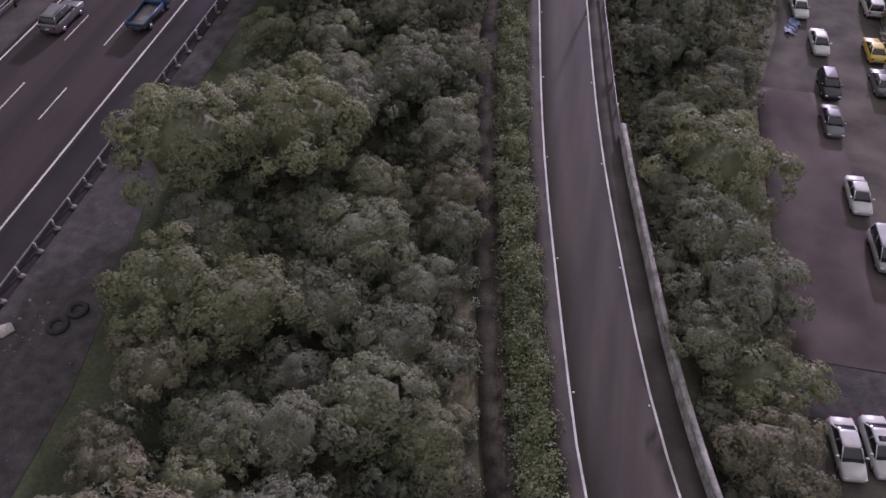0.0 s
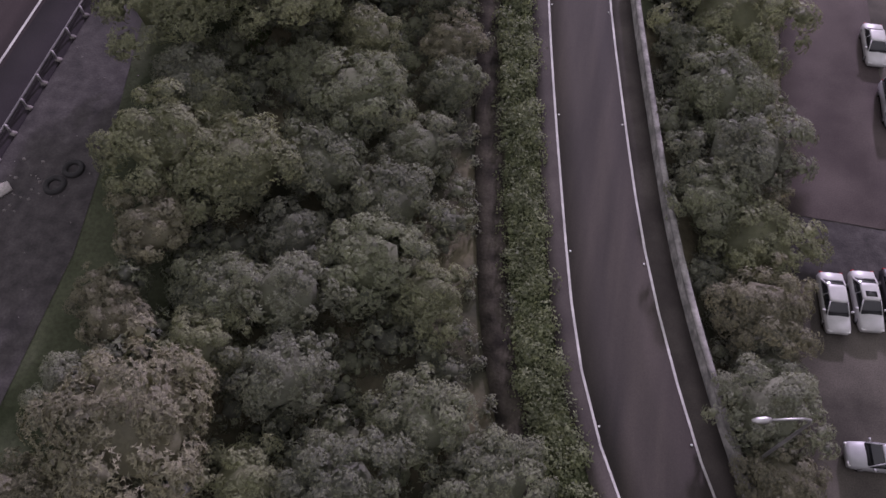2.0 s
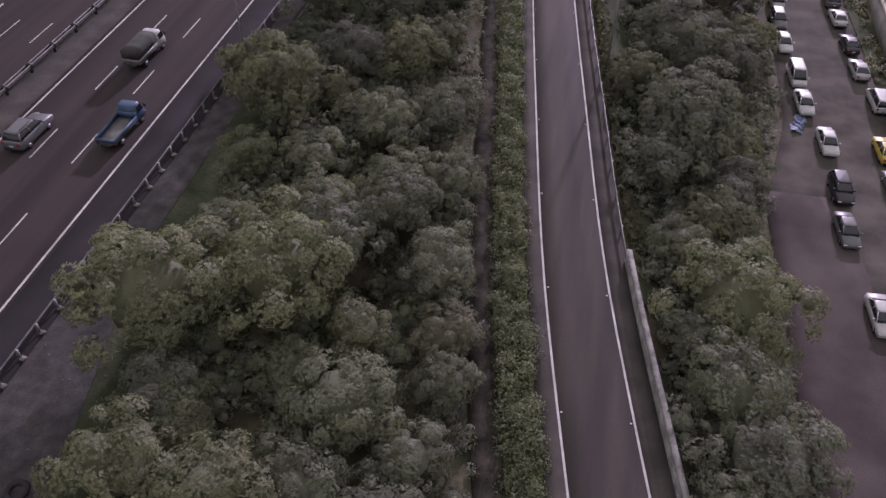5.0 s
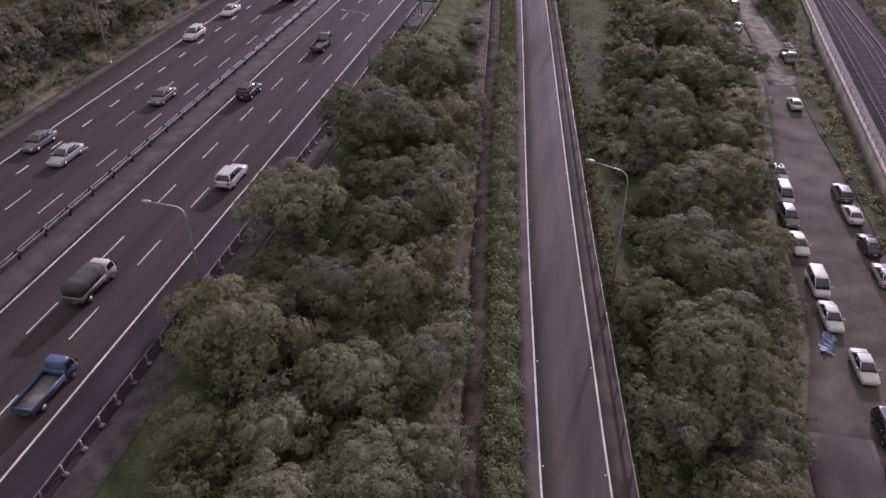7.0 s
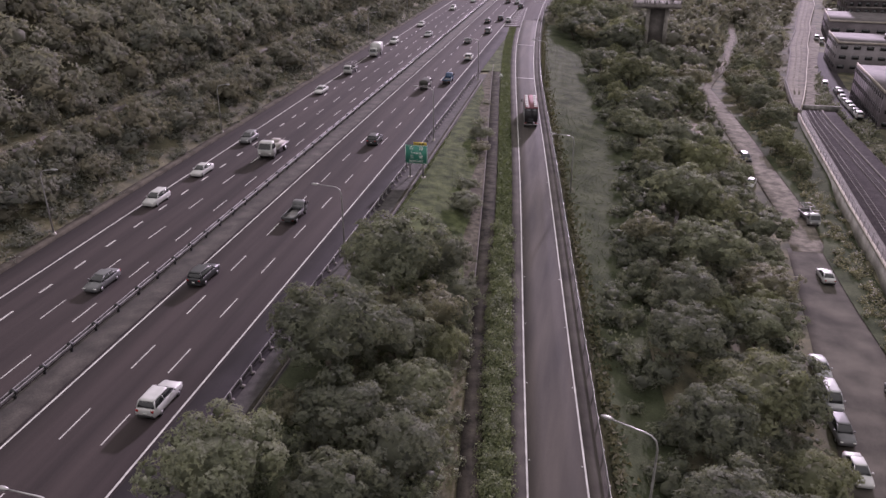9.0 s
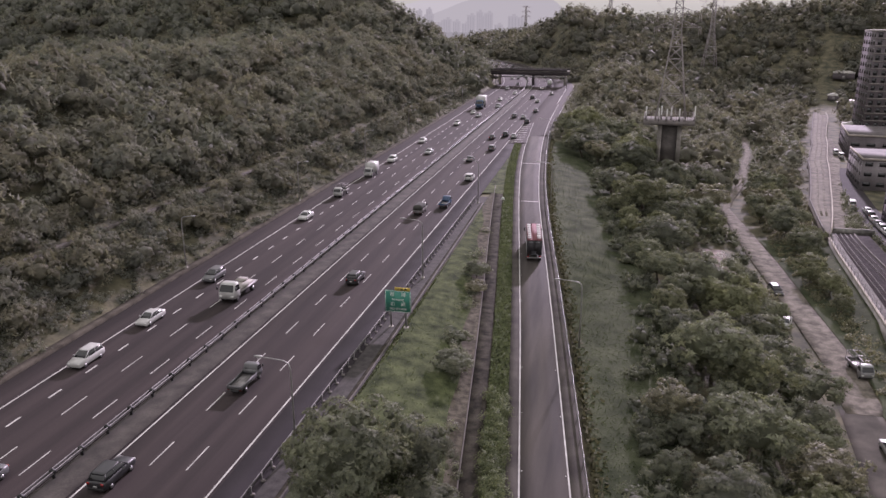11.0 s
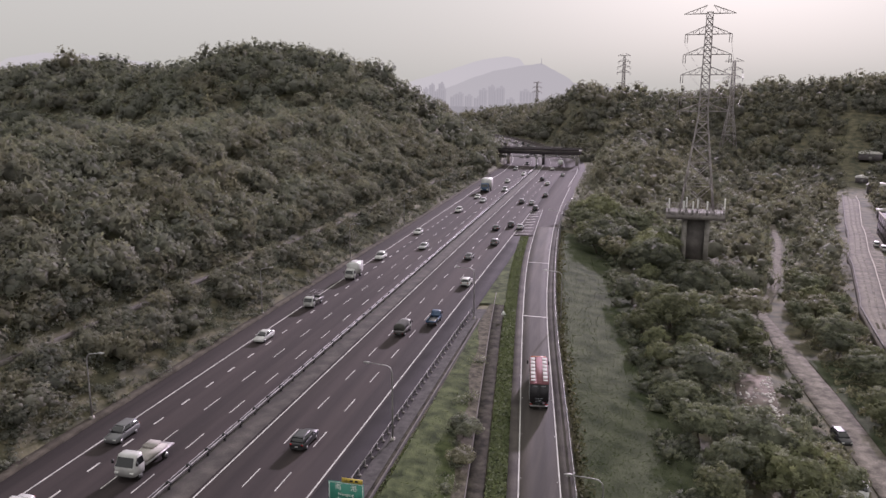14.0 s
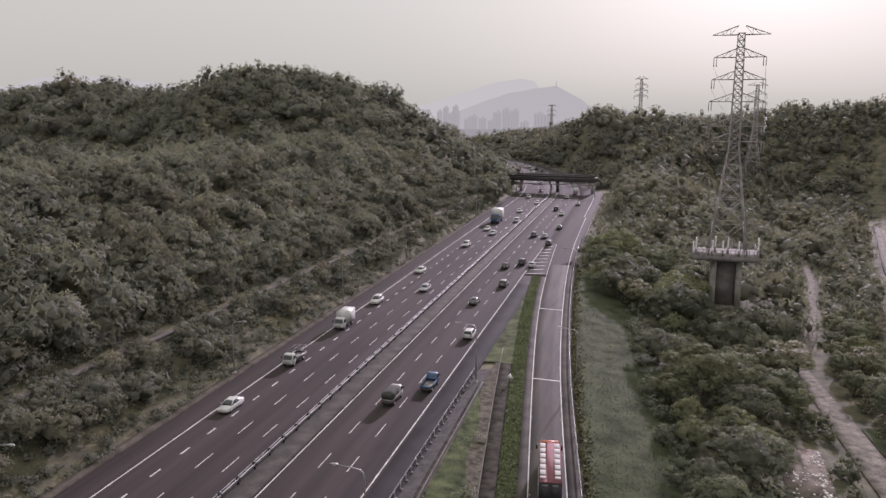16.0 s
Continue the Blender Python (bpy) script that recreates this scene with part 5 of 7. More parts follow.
bushes("undergrowth", np.stack([fx, fy, rng.uniform(0.5, 1.2, len(fx)), rng.uniform(0.3, 1.1, len(fx))], 1), LEAF_D, "brownish weeds between dirt track and railway wall", "weeds", 44, 0.2)
kx, ky = scatter(2300, 52, 74, 120, 300, lambda x, y: (x > np.where(y < 237, np.interp(y, [60, 165, 236], [54, 57.8, 61.0]), cov_r(y) + 3.0)) & (x < hall_w(y) - np.where(y < 224, 0.6, 4.6)))
bushes("undergrowth", np.stack([kx, ky, rng.uniform(0.5, 1.3, len(kx)), rng.uniform(0.4, 1.6, len(kx))], 1), LEAF_MID_C, "scrub between railway and hall yard", "undergrowth", 40, 0.26)
rx, ry = scatter(1500, -52, -6, 296, 475, lambda x, y: (x > -20 + bend(y)) & (x < -7 + bend(y)))
bushes("undergrowth", np.stack([rx, ry, rng.uniform(0.7, 1.7, len(rx)), rng.uniform(0.6, 2.2, len(rx))], 1), LEAF_HAZED, "scrub beside the merging lane", "undergrowth", 36, 0.24)
qx, qy = scatter(900, -84, -64, 425, 500, lambda x, y: (x < -66.8 + bend(y)) & (x > -80 + bend(y)))
bushes("undergrowth", np.stack([qx, qy, rng.uniform(0.8, 1.9, len(qx)), rng.uniform(0.6, 2.4, len(qx))], 1), LEAF_HAZED, "scrub on the cutting before the bridge", "undergrowth", 36, 0.24)
wx3, wy3 = scatter(1300, 26, 75, 282, 405, lambda x, y: (np.abs(x - trk_l(y) - 1.2) > 2.0) & (x > trk_l(y) - 9) & (x < np.minimum(cov_l(y) - 1.2, trk_l(y) + 14)))
bushes("undergrowth", np.stack([wx3, wy3, rng.uniform(0.7, 1.7, len(wx3)), rng.uniform(0.6, 2.2, len(wx3))], 1), LEAF_MID_C, "scrub beside the upper dirt track", "undergrowth", 36, 0.24)
vy = rng.uniform(108, 280, 26000)
low_growth("grass", ramp_l(vy) - 1.3 - rng.uniform(0, 2.2, 26000), vy, 0.3, 0.22, GRASS, "rank green grass along the slip road", "grass", 0.2)
# grass: the strip by the motorway, the meadow, and dry tufts by the guard rail
gx1, gy1 = scatter(100000, -26, -6, 100, 215, lambda x, y: (x > -25.4) & (x < ramp_l(y) - 7.2 + 0.5 * np.sin(y * 0.31) + 0.3 * np.sin(y * 1.3)))
low_growth("grass", gx1, gy1, 0.22, 0.2, GRASS, "bright green grass strip beside the motorway", "grass")
gx2, gy2 = scatter(60000, -23, 8, 100, 275, lambda x, y: (x > ramp_r(y) + 3.0) & (x < ramp_r(y) + np.interp(y, [100, 150, 275], [8, 15, 15])))
low_growth("grass", gx2, gy2, 0.1, 0.12, MEADOW_GRASS, "dull green meadow grass beside the slip road", "grass", 0.36)
gy3 = rng.uniform(40, 290, 7000)
low_growth("grass", ramp_r(gy3) + 2.2 + np.abs(rng.normal(0, 0.7, 7000)), gy3, 0.5, 0.4, DRY_GRASS, "yellowed tufts along the guard rail", "grass")
gx4, gy4 = scatter(45000, -26, -16, -15, 45, lambda x, y: x > np.interp(y, [0, 16, 31, 45], [-21.0, -22.4, -25.2, -26]))
low_growth("grass", gx4, gy4, 0.18, 0.15, MEADOW_GRASS, "thin grass at the edge of the gravelled verge", "grass")
mx, my = scatter(160, -23, -8, 108, 262, lambda x, y: (x < ramp_l(y) - 6.6) & (x > np.maximum(-23.5, ramp_l(y) - 10 + 2 * np.sin(y * 0.17))))
bushes("shrub", np.stack([mx, my, rng.uniform(0.6, 1.7, len(mx)), rng.uniform(0.6, 1.9, len(mx))], 1), LEAF_C, "rounded grey-green shrubs on the grass strip", "shrub", 200, 0.13, 1)


def forest(name, x, y, radius, seed, boughs, tufts, leaf, mat, label, n_kinds=6, sink=0.0):
    """A wood of many crowns, joined; each crown is one of a few kinds, turned and scaled."""
    r = np.random.default_rng(seed)
    kinds = [crown(r, boughs, tufts, leaf, 0.85, 3, (0.26, 0.50), 0.48, 0.8, own=0.3).arrays() for _ in range(n_kinds)]
    z = ground_z(x, y) - sink
    g = Foliage()
    for k, (v, t, d) in enumerate(kinds):
        sel = np.where(np.arange(len(x)) % n_kinds == k)[0]
        if not len(sel):
            continue
        a = r.uniform(0, math.tau, len(sel))[:, None]
        s = radius[sel][:, None]
        tall = r.uniform(0.8, 1.3, len(sel))[:, None]
        base = z[sel][:, None] + s * r.uniform(0.3, 1.0, len(sel))[:, None]

        def turned(w):
            return w[None, :, 0] * np.cos(a) - w[None, :, 1] * np.sin(a), w[None, :, 0] * np.sin(a) + w[None, :, 1] * np.cos(a)
        X, Y = turned(v)
        DX, DY = turned(d)
        off = (np.arange(len(sel)) * len(v))[:, None, None]
        g.add(np.stack([X * s + x[sel][:, None], Y * s + y[sel][:, None], v[None, :, 2] * s * tall + base], -1), t[None] + off, np.stack([DX, DY, np.repeat(d[None, :, 2], len(sel), 0)], -1))
    return stuff(name, g.mesh(name, mat), None, label, name)


def grid_scatter(x0, x1, y0, y1, d, keep, jitter=0.42):
    X, Y = np.meshgrid(np.arange(x0, x1, d), np.arange(y0, y1, d))
    x = X.ravel() + rng.uniform(-jitter, jitter, X.size) * d
    y = Y.ravel() + rng.uniform(-jitter, jitter, X.size) * d
    k = keep(x, y)
    return x[k], y[k]


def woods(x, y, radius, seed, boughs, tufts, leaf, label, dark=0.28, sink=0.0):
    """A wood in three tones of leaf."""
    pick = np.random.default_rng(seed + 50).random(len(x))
    for k, (mat, tone, lo, hi) in enumerate(((LEAF_HAZED, "grey-green", 0, (1 - dark) * 0.62), (LEAF_HAZED_OLIVE, "olive", (1 - dark) * 0.62, 1 - dark), (LEAF_HAZED_DARK, "dark green", 1 - dark, 1.01))):
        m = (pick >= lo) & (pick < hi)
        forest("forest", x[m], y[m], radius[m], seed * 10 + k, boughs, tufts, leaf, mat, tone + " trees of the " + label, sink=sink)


path_x = lambda y: -76.8 + 0.02 * (y - 180)
ex, ey = scatter(1700, -8, 34, -12, 292, lambda x, y: (y > 64) & (x > ramp_r(y) + np.interp(y, [60, 110, 150, 290], [2.9, 4.8, 12.5, 14.0])) & (x < np.interp(y, [0, 60, 90, 130, 180, 215, 262, 290], [20.3, 20.3, 24.5, 29, 31, 29.5, 29, 33])) & (np.hypot((x - 21.6) / 5.0, (y - 203) / 17) > 1))
forest("undergrowth", ex, ey, rng.uniform(0.8, 2.0, len(ex)), 63, 8, 12, 0.15, LEAF_MID_A, "tangled dark scrub on the embankment")
# shrubs filling the thicket floor and the slope above the car park
sx, sy = grid_scatter(-26, 5, -12, 108, 2.3, lambda x, y: (x < ramp_l(y) - 6.1) & (x > np.interp(y, [0, 20, 30, 60, 108], [-16.8, -17.4, -21.4, -23.4, -22.8])))
forest("undergrowth", sx, sy, rng.uniform(0.9, 1.9, len(sx)), 61, 11, 26, 0.105, LEAF_A, "tangled dark shrubs beneath the trees")
ux, uy = grid_scatter(4, 27, -14, 92, 1.9, lambda x, y: (x > ramp_r(y) + np.where(y < 66, 2.9, 11.0)) & (x < np.interp(y, [-14, 0, 20, 48, 62, 76, 92], [21.2, 21.2, 20.8, 21.0, 22.0, 25.2, 25.8]) + 0.5 * np.sin(y * 0.9)))
forest("undergrowth", ux, uy, rng.uniform(0.9, 1.8, len(ux)), 62, 11, 30, 0.10, LEAF_C, "tangled shrubs on the slope above the car park")
hx1, hy1 = grid_scatter(-135, -78, 100, 420, 4.2, lambda x, y: np.abs(x - path_x(y)) > 1.5)
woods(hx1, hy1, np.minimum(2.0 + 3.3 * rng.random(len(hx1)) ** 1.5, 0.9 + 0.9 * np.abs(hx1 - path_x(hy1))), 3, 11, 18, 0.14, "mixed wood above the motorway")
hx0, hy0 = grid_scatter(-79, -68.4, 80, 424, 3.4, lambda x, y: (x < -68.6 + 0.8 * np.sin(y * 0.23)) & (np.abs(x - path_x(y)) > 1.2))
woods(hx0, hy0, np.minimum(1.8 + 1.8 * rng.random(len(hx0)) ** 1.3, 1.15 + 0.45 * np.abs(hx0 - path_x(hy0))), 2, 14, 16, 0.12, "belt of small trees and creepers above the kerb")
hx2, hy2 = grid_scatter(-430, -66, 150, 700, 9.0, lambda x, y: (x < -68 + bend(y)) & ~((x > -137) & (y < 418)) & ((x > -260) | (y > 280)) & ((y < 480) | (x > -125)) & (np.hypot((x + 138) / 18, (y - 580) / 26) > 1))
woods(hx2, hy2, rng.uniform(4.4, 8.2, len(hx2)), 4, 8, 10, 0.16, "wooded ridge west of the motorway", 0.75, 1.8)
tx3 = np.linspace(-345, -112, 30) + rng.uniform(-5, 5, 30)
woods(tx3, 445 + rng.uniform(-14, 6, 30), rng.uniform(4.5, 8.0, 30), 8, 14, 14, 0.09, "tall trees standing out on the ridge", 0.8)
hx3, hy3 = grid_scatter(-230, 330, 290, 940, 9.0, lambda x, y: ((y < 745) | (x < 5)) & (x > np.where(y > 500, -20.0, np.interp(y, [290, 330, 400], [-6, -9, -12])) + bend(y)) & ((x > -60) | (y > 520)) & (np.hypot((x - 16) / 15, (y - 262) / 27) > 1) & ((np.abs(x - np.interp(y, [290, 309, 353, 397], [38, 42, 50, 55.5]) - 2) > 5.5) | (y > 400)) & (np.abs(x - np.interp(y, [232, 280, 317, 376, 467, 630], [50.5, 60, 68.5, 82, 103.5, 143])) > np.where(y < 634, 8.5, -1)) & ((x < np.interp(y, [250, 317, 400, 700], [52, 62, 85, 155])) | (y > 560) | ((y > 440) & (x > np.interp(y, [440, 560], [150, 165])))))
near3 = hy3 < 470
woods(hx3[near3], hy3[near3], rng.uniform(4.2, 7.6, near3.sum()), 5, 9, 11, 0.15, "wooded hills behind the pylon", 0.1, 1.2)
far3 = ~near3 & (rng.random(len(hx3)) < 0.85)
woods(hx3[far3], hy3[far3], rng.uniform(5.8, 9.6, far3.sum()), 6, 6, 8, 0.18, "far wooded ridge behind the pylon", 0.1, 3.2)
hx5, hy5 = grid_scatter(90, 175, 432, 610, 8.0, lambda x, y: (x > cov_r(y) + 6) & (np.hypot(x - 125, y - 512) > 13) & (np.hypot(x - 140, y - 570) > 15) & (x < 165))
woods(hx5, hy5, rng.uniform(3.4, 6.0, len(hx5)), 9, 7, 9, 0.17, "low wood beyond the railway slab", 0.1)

fx2, fy2 = scatter(3200, -82, -65.5, 70, 430, lambda x, y: np.abs(x - path_x(y)) > 1.3)
bushes("undergrowth", np.stack([fx2, fy2, rng.uniform(0.6, 1.5, len(fx2)), rng.uniform(0.5, 1.6, len(fx2)) * np.where(fx2 < -70, 1.2, 0.6)], 1), LEAF_HAZED_DARK, "scrub and creepers at the foot of the slope", "undergrowth", 40, 0.22)
# ---- vehicles: each faces +y at its own origin, on its wheels ----
def hull(stations, round_by=0.14):
    """A body skin through stations (y, bottom, top, half width)."""
    rings = []
    for y, zb, zt, w in stations:
        r = min(round_by, (zt - zb) * 0.3)
        rings.append([(-w * 0.9, y, zb), (-w, y, zb + r), (-w, y, zt - r), (-w + r * 0.9, y, zt), (0, y, zt + 0.02), (w - r * 0.9, y, zt), (w, y, zt - r), (w, y, zb + r), (w * 0.9, y, zb)])
    return Geo().rings(rings)


def house(levels):
    """A cabin through levels (z, rear y, front y, half width)."""
    rings = []
    for z, a, b, w in levels:
        c = 0.14
        rings.append([(-w + c, a, z), (w - c, a, z), (w, a + c, z), (w, b - c, z), (w - c, b, z), (-w + c, b, z), (-w, b - c, z), (-w, a + c, z)])
    return Geo().rings(rings)


def wheel(parent, x, y, r=0.31, width=0.2):
    tyre = part("wheel", Geo().tube([(x - width / 2, y, r), (x + width / 2, y, r)], r, 14), RUBBER, parent, smooth=False)
    s = 1 if x > 0 else -1
    part("rim", Geo().tube([(x + s * (width / 2 - 0.03), y, r), (x + s * (width / 2 + 0.012), y, r)], r * 0.62, 12), RIM, tyre, "pale alloy rim")


STYLES = {
    "sedan": dict(body=[(-2.3, 0.38, 0.82, 0.74), (-2.2, 0.26, 0.98, 0.84), (-1.6, 0.2, 1.0, 0.89), (-0.9, 0.19, 0.97, 0.89), (0.9, 0.19, 0.94, 0.89), (1.4, 0.19, 0.9, 0.88), (2.05, 0.22, 0.8, 0.84), (2.25, 0.27, 0.7, 0.77), (2.32, 0.36, 0.6, 0.68)],
                  cabin=[(0.92, -1.75, 1.2, 0.82), (1.12, -1.5, 0.85, 0.76), (1.38, -1.02, 0.32, 0.63)], roof=[(1.37, -1.05, 0.36, 0.65), (1.43, -1.0, 0.28, 0.61), (1.455, -0.8, 0.1, 0.5)], axle=(-1.35, 1.4)),
    "suv": dict(body=[(-2.25, 0.42, 0.95, 0.8), (-2.18, 0.3, 1.08, 0.88), (-1.6, 0.25, 1.1, 0.92), (0.9, 0.25, 1.06, 0.92), (1.4, 0.25, 1.02, 0.91), (2.05, 0.27, 0.93, 0.87), (2.25, 0.32, 0.8, 0.8), (2.3, 0.4, 0.7, 0.72)],
                cabin=[(1.04, -2.12, 1.15, 0.84), (1.25, -2.02, 0.85, 0.8), (1.6, -1.8, 0.3, 0.68)], roof=[(1.59, -1.86, 0.34, 0.7), (1.66, -1.8, 0.26, 0.66), (1.69, -1.5, 0.05, 0.55)], axle=(-1.35, 1.38)),
    "van": dict(body=[(-2.3, 0.42, 1.0, 0.8), (-2.25, 0.3, 1.1, 0.86), (1.3, 0.25, 1.08, 0.88), (1.8, 0.27, 1.0, 0.86), (2.25, 0.32, 0.85, 0.8), (2.32, 0.4, 0.75, 0.74)],
                cabin=[(1.06, -2.22, 1.75, 0.82), (1.35, -2.18, 1.3, 0.79), (1.8, -2.08, 0.75, 0.72)], roof=[(1.79, -2.12, 0.8, 0.74), (1.87, -2.08, 0.7, 0.71), (1.9, -1.8, 0.4, 0.6)], axle=(-1.4, 1.45)),
}
BUILT = {}


def car(style, colour, at, rz=0.0, where="parked on the lot", group="vehicles on the car park", extra=""):
    """A car with body, roof, glass, wheels, lamps, mirrors and pillars."""
    m = Matrix.Translation(at) @ Matrix.Rotation(rz, 4, "Z")
    names = {"sedan": "saloon car", "suv": "sport utility car", "van": "minivan"}
    label = "%s %s with dark windows %s" % (colour, names[style], where)
    if (style, colour, extra) in BUILT:
        ob = copy_thing(BUILT[style, colour, extra], m)
        return tagged(ob, label, "car", group)
    s, col = STYLES[style], PAINTS[colour]
    root = thing(style if style != "suv" else "car", label, "car", group)
    part("body", hull(s["body"]), col, root, "%s painted body" % colour)
    part("glazing", house(s["cabin"]), GLASS_DARK, root, "dark tinted glass")
    part("roof", house(s["roof"]), col, root)
    (z0, a0, b0, w0), (z1, a1, b1, w1) = s["cabin"][0], s["cabin"][-1]
    for sx in (-1, 1):
        for lo, hi, rad in (((w0 - 0.06, b0 - 0.06), (w1 - 0.03, b1 - 0.03), 0.045), ((w0 - 0.03, a0 + 0.1), (w1 - 0.02, a1 + 0.06), 0.07), ((w0, (a0 + b0) / 2 - 0.1), (w1, (a1 + b1) / 2), 0.04)):
            part("pillar", Geo().tube([(sx * lo[0], lo[1], z0), (sx * hi[0], hi[1], z1)], rad, 5), col, root)
        part("mirror", Geo().box((sx * (w0 + 0.16), b0 - 0.35, z0 + 0.1), (0.2, 0.12, 0.13)), col, root)
        y0, y1 = s["body"][1][0], s["body"][-2][0]
        part("headlight", Geo().box((sx * 0.62, y1 - 0.02, s["body"][-2][2] - 0.06), (0.3, 0.14, 0.12)), LAMP_CLEAR, root, "clear headlamp")
        part("tail_light", Geo().box((sx * 0.68, y0 - 0.06, s["body"][1][2] - 0.16), (0.22, 0.1, 0.2)), TAIL_RED, root, "red tail lamp")
        for y in s["axle"]:
            wheel(root, sx * (s["body"][3][3] - 0.11), y)
    part("bumper", Geo().box((0, s["body"][0][0] - 0.0, 0.42), (1.45, 0.1, 0.2)), BLACK_TRIM, root)
    part("number_plate", Geo().box((0, s["body"][0][0] - 0.04, 0.68), (0.36, 0.05, 0.16)), PAINTS["white"], root, "pale number plate")
    if extra == "sunroof":
        part("sunroof", Geo().box((0, -0.15, s["roof"][2][0] + 0.004), (0.78, 0.42, 0.012)), GLASS_DARK, root, "dark glass sunroof")
    if extra == "rails":
        for sx in (-1, 1):
            part("roof_rail", Geo().tube([(sx * 0.58, -1.5, 1.72), (sx * 0.58, 0.1, 1.72)], 0.03, 5), BLACK_TRIM, root)
    if extra == "taxi":
        part("roof_sign", Geo().box((0, -0.3, 1.53), (0.5, 0.18, 0.14)), LAMP_CLEAR, root, "pale roof sign")
    root.matrix_basis = m
    BUILT[style, colour, extra] = root
    return root


def light_truck(colour, load, at, rz=0.0, scale=1.0, label=""):
    """A cab-over light lorry; load: open, canvas, box, flat or frame."""
    key = ("truck", colour, load)
    m = Matrix.Translation(at) @ Matrix.Rotation(rz, 4, "Z") @ Matrix.Diagonal((scale, scale, scale, 1))
    if key in BUILT:
        ob = copy_thing(BUILT[key], m)
        ob.matrix_basis = m
        return tagged(ob, label, "lorry")
    col = PAINTS[colour]
    root = thing("light_lorry", label, "lorry", "traffic on the motorway")
    cab = part("cab", house([(0.45, 1.15, 2.5, 0.84), (1.1, 1.12, 2.48, 0.86), (1.85, 1.2, 2.05, 0.76), (1.93, 1.3, 1.95, 0.66)]), col, root, "%s cab" % colour)
    part("windscreen", Geo().add([(-0.72, 2.475, 1.16), (0.72, 2.475, 1.16), (0.66, 2.12, 1.76), (-0.66, 2.12, 1.76)], [(0, 1, 2, 3)]), GLASS_DARK, cab, "dark windscreen")
    for sx in (-1, 1):
        part("side_window", Geo().add([(sx * 0.862, 1.3, 1.18), (sx * 0.862, 2.25, 1.18), (sx * 0.80, 2.02, 1.7), (sx * 0.80, 1.35, 1.7)], [(0, 1, 2, 3)]), GLASS_DARK, cab)
        part("mirror", Geo().box((sx * 1.0, 2.3, 1.45), (0.14, 0.1, 0.3)), BLACK_TRIM, root)
        part("headlight", Geo().box((sx * 0.62, 2.5, 0.72), (0.3, 0.06, 0.16)), LAMP_CLEAR, root)
        part("tail_light", Geo().box((sx * 0.7, -2.52, 0.72), (0.24, 0.06, 0.14)), TAIL_RED, root)
        for y in (-1.5, 1.75):
            wheel(root, sx * 0.7, y, 0.33, 0.22)
    part("chassis", Geo().box((0, -0.2, 0.56), (0.8, 4.9, 0.16)), BLACK_TRIM, root)
    part("bed_floor", Geo().box((0, -0.75, 0.76), (1.72, 3.6, 0.1)), STEEL_DULL, root)
    side = STEEL_DULL if load != "open" else col
    if load in ("open", "canvas", "frame"):
        for c, s in (((-0.85, -0.75, 0.98), (0.05, 3.6, 0.36)), ((0.85, -0.75, 0.98), (0.05, 3.6, 0.36)), ((0, -2.53, 0.98), (1.7, 0.05, 0.36)), ((0, 1.03, 1.1), (1.7, 0.05, 0.6))):
            part("side_board", Geo().box(c, s), side, root)
    if load == "canvas":
        hood = [[(-0.84, y, 1.17), (-0.84, y, 1.9), (-0.6, y, 2.12), (0, y, 2.18), (0.6, y, 2.12), (0.84, y, 1.9), (0.84, y, 1.17)] for y in (-2.5, -1.6, -0.7, 0.2, 1.0)]
        part("canvas_hood", Geo().rings(hood), material("dark canvas", (0.05, 0.05, 0.045), 0.95, vary=0.3, size=0.8, fine=14), root, "dark canvas hood")
    if load == "box":
        part("box_body", Geo().box((0, -0.75, 1.75), (1.84, 3.62, 1.88)), PAINTS["white"], root, "white box body")
        for sx in (-1, 1):
            part("rear_door", Geo().box((sx * 0.45, -2.575, 1.75), (0.86, 0.03, 1.74)), material("box door", (0.5, 0.5, 0.49), 0.5, vary=0.1), root)
    if load == "flat":
        part("cargo", Geo().box((0, -0.5, 0.95), (1.5, 2.6, 0.28)).box((0.2, -1.2, 1.2), (0.9, 1.0, 0.25)), CONCRETE, root, "low grey load")
    if load == "frame":
        g = Geo()
        for y in (-2.45, -0.7, 0.95):
            g.tube([(-0.82, y, 1.1), (-0.82, y, 2.1), (0.82, y, 2.1), (0.82, y, 1.1)], 0.035, 5)
        for x in (-0.82, 0, 0.82):
            g.tube([(x, -2.45, 2.1), (x, 0.95, 2.1)], 0.03, 5)
        part("rack", g, STEEL_DULL, root, "open steel rack")
    root.matrix_basis = m
    BUILT[key] = root
    return root


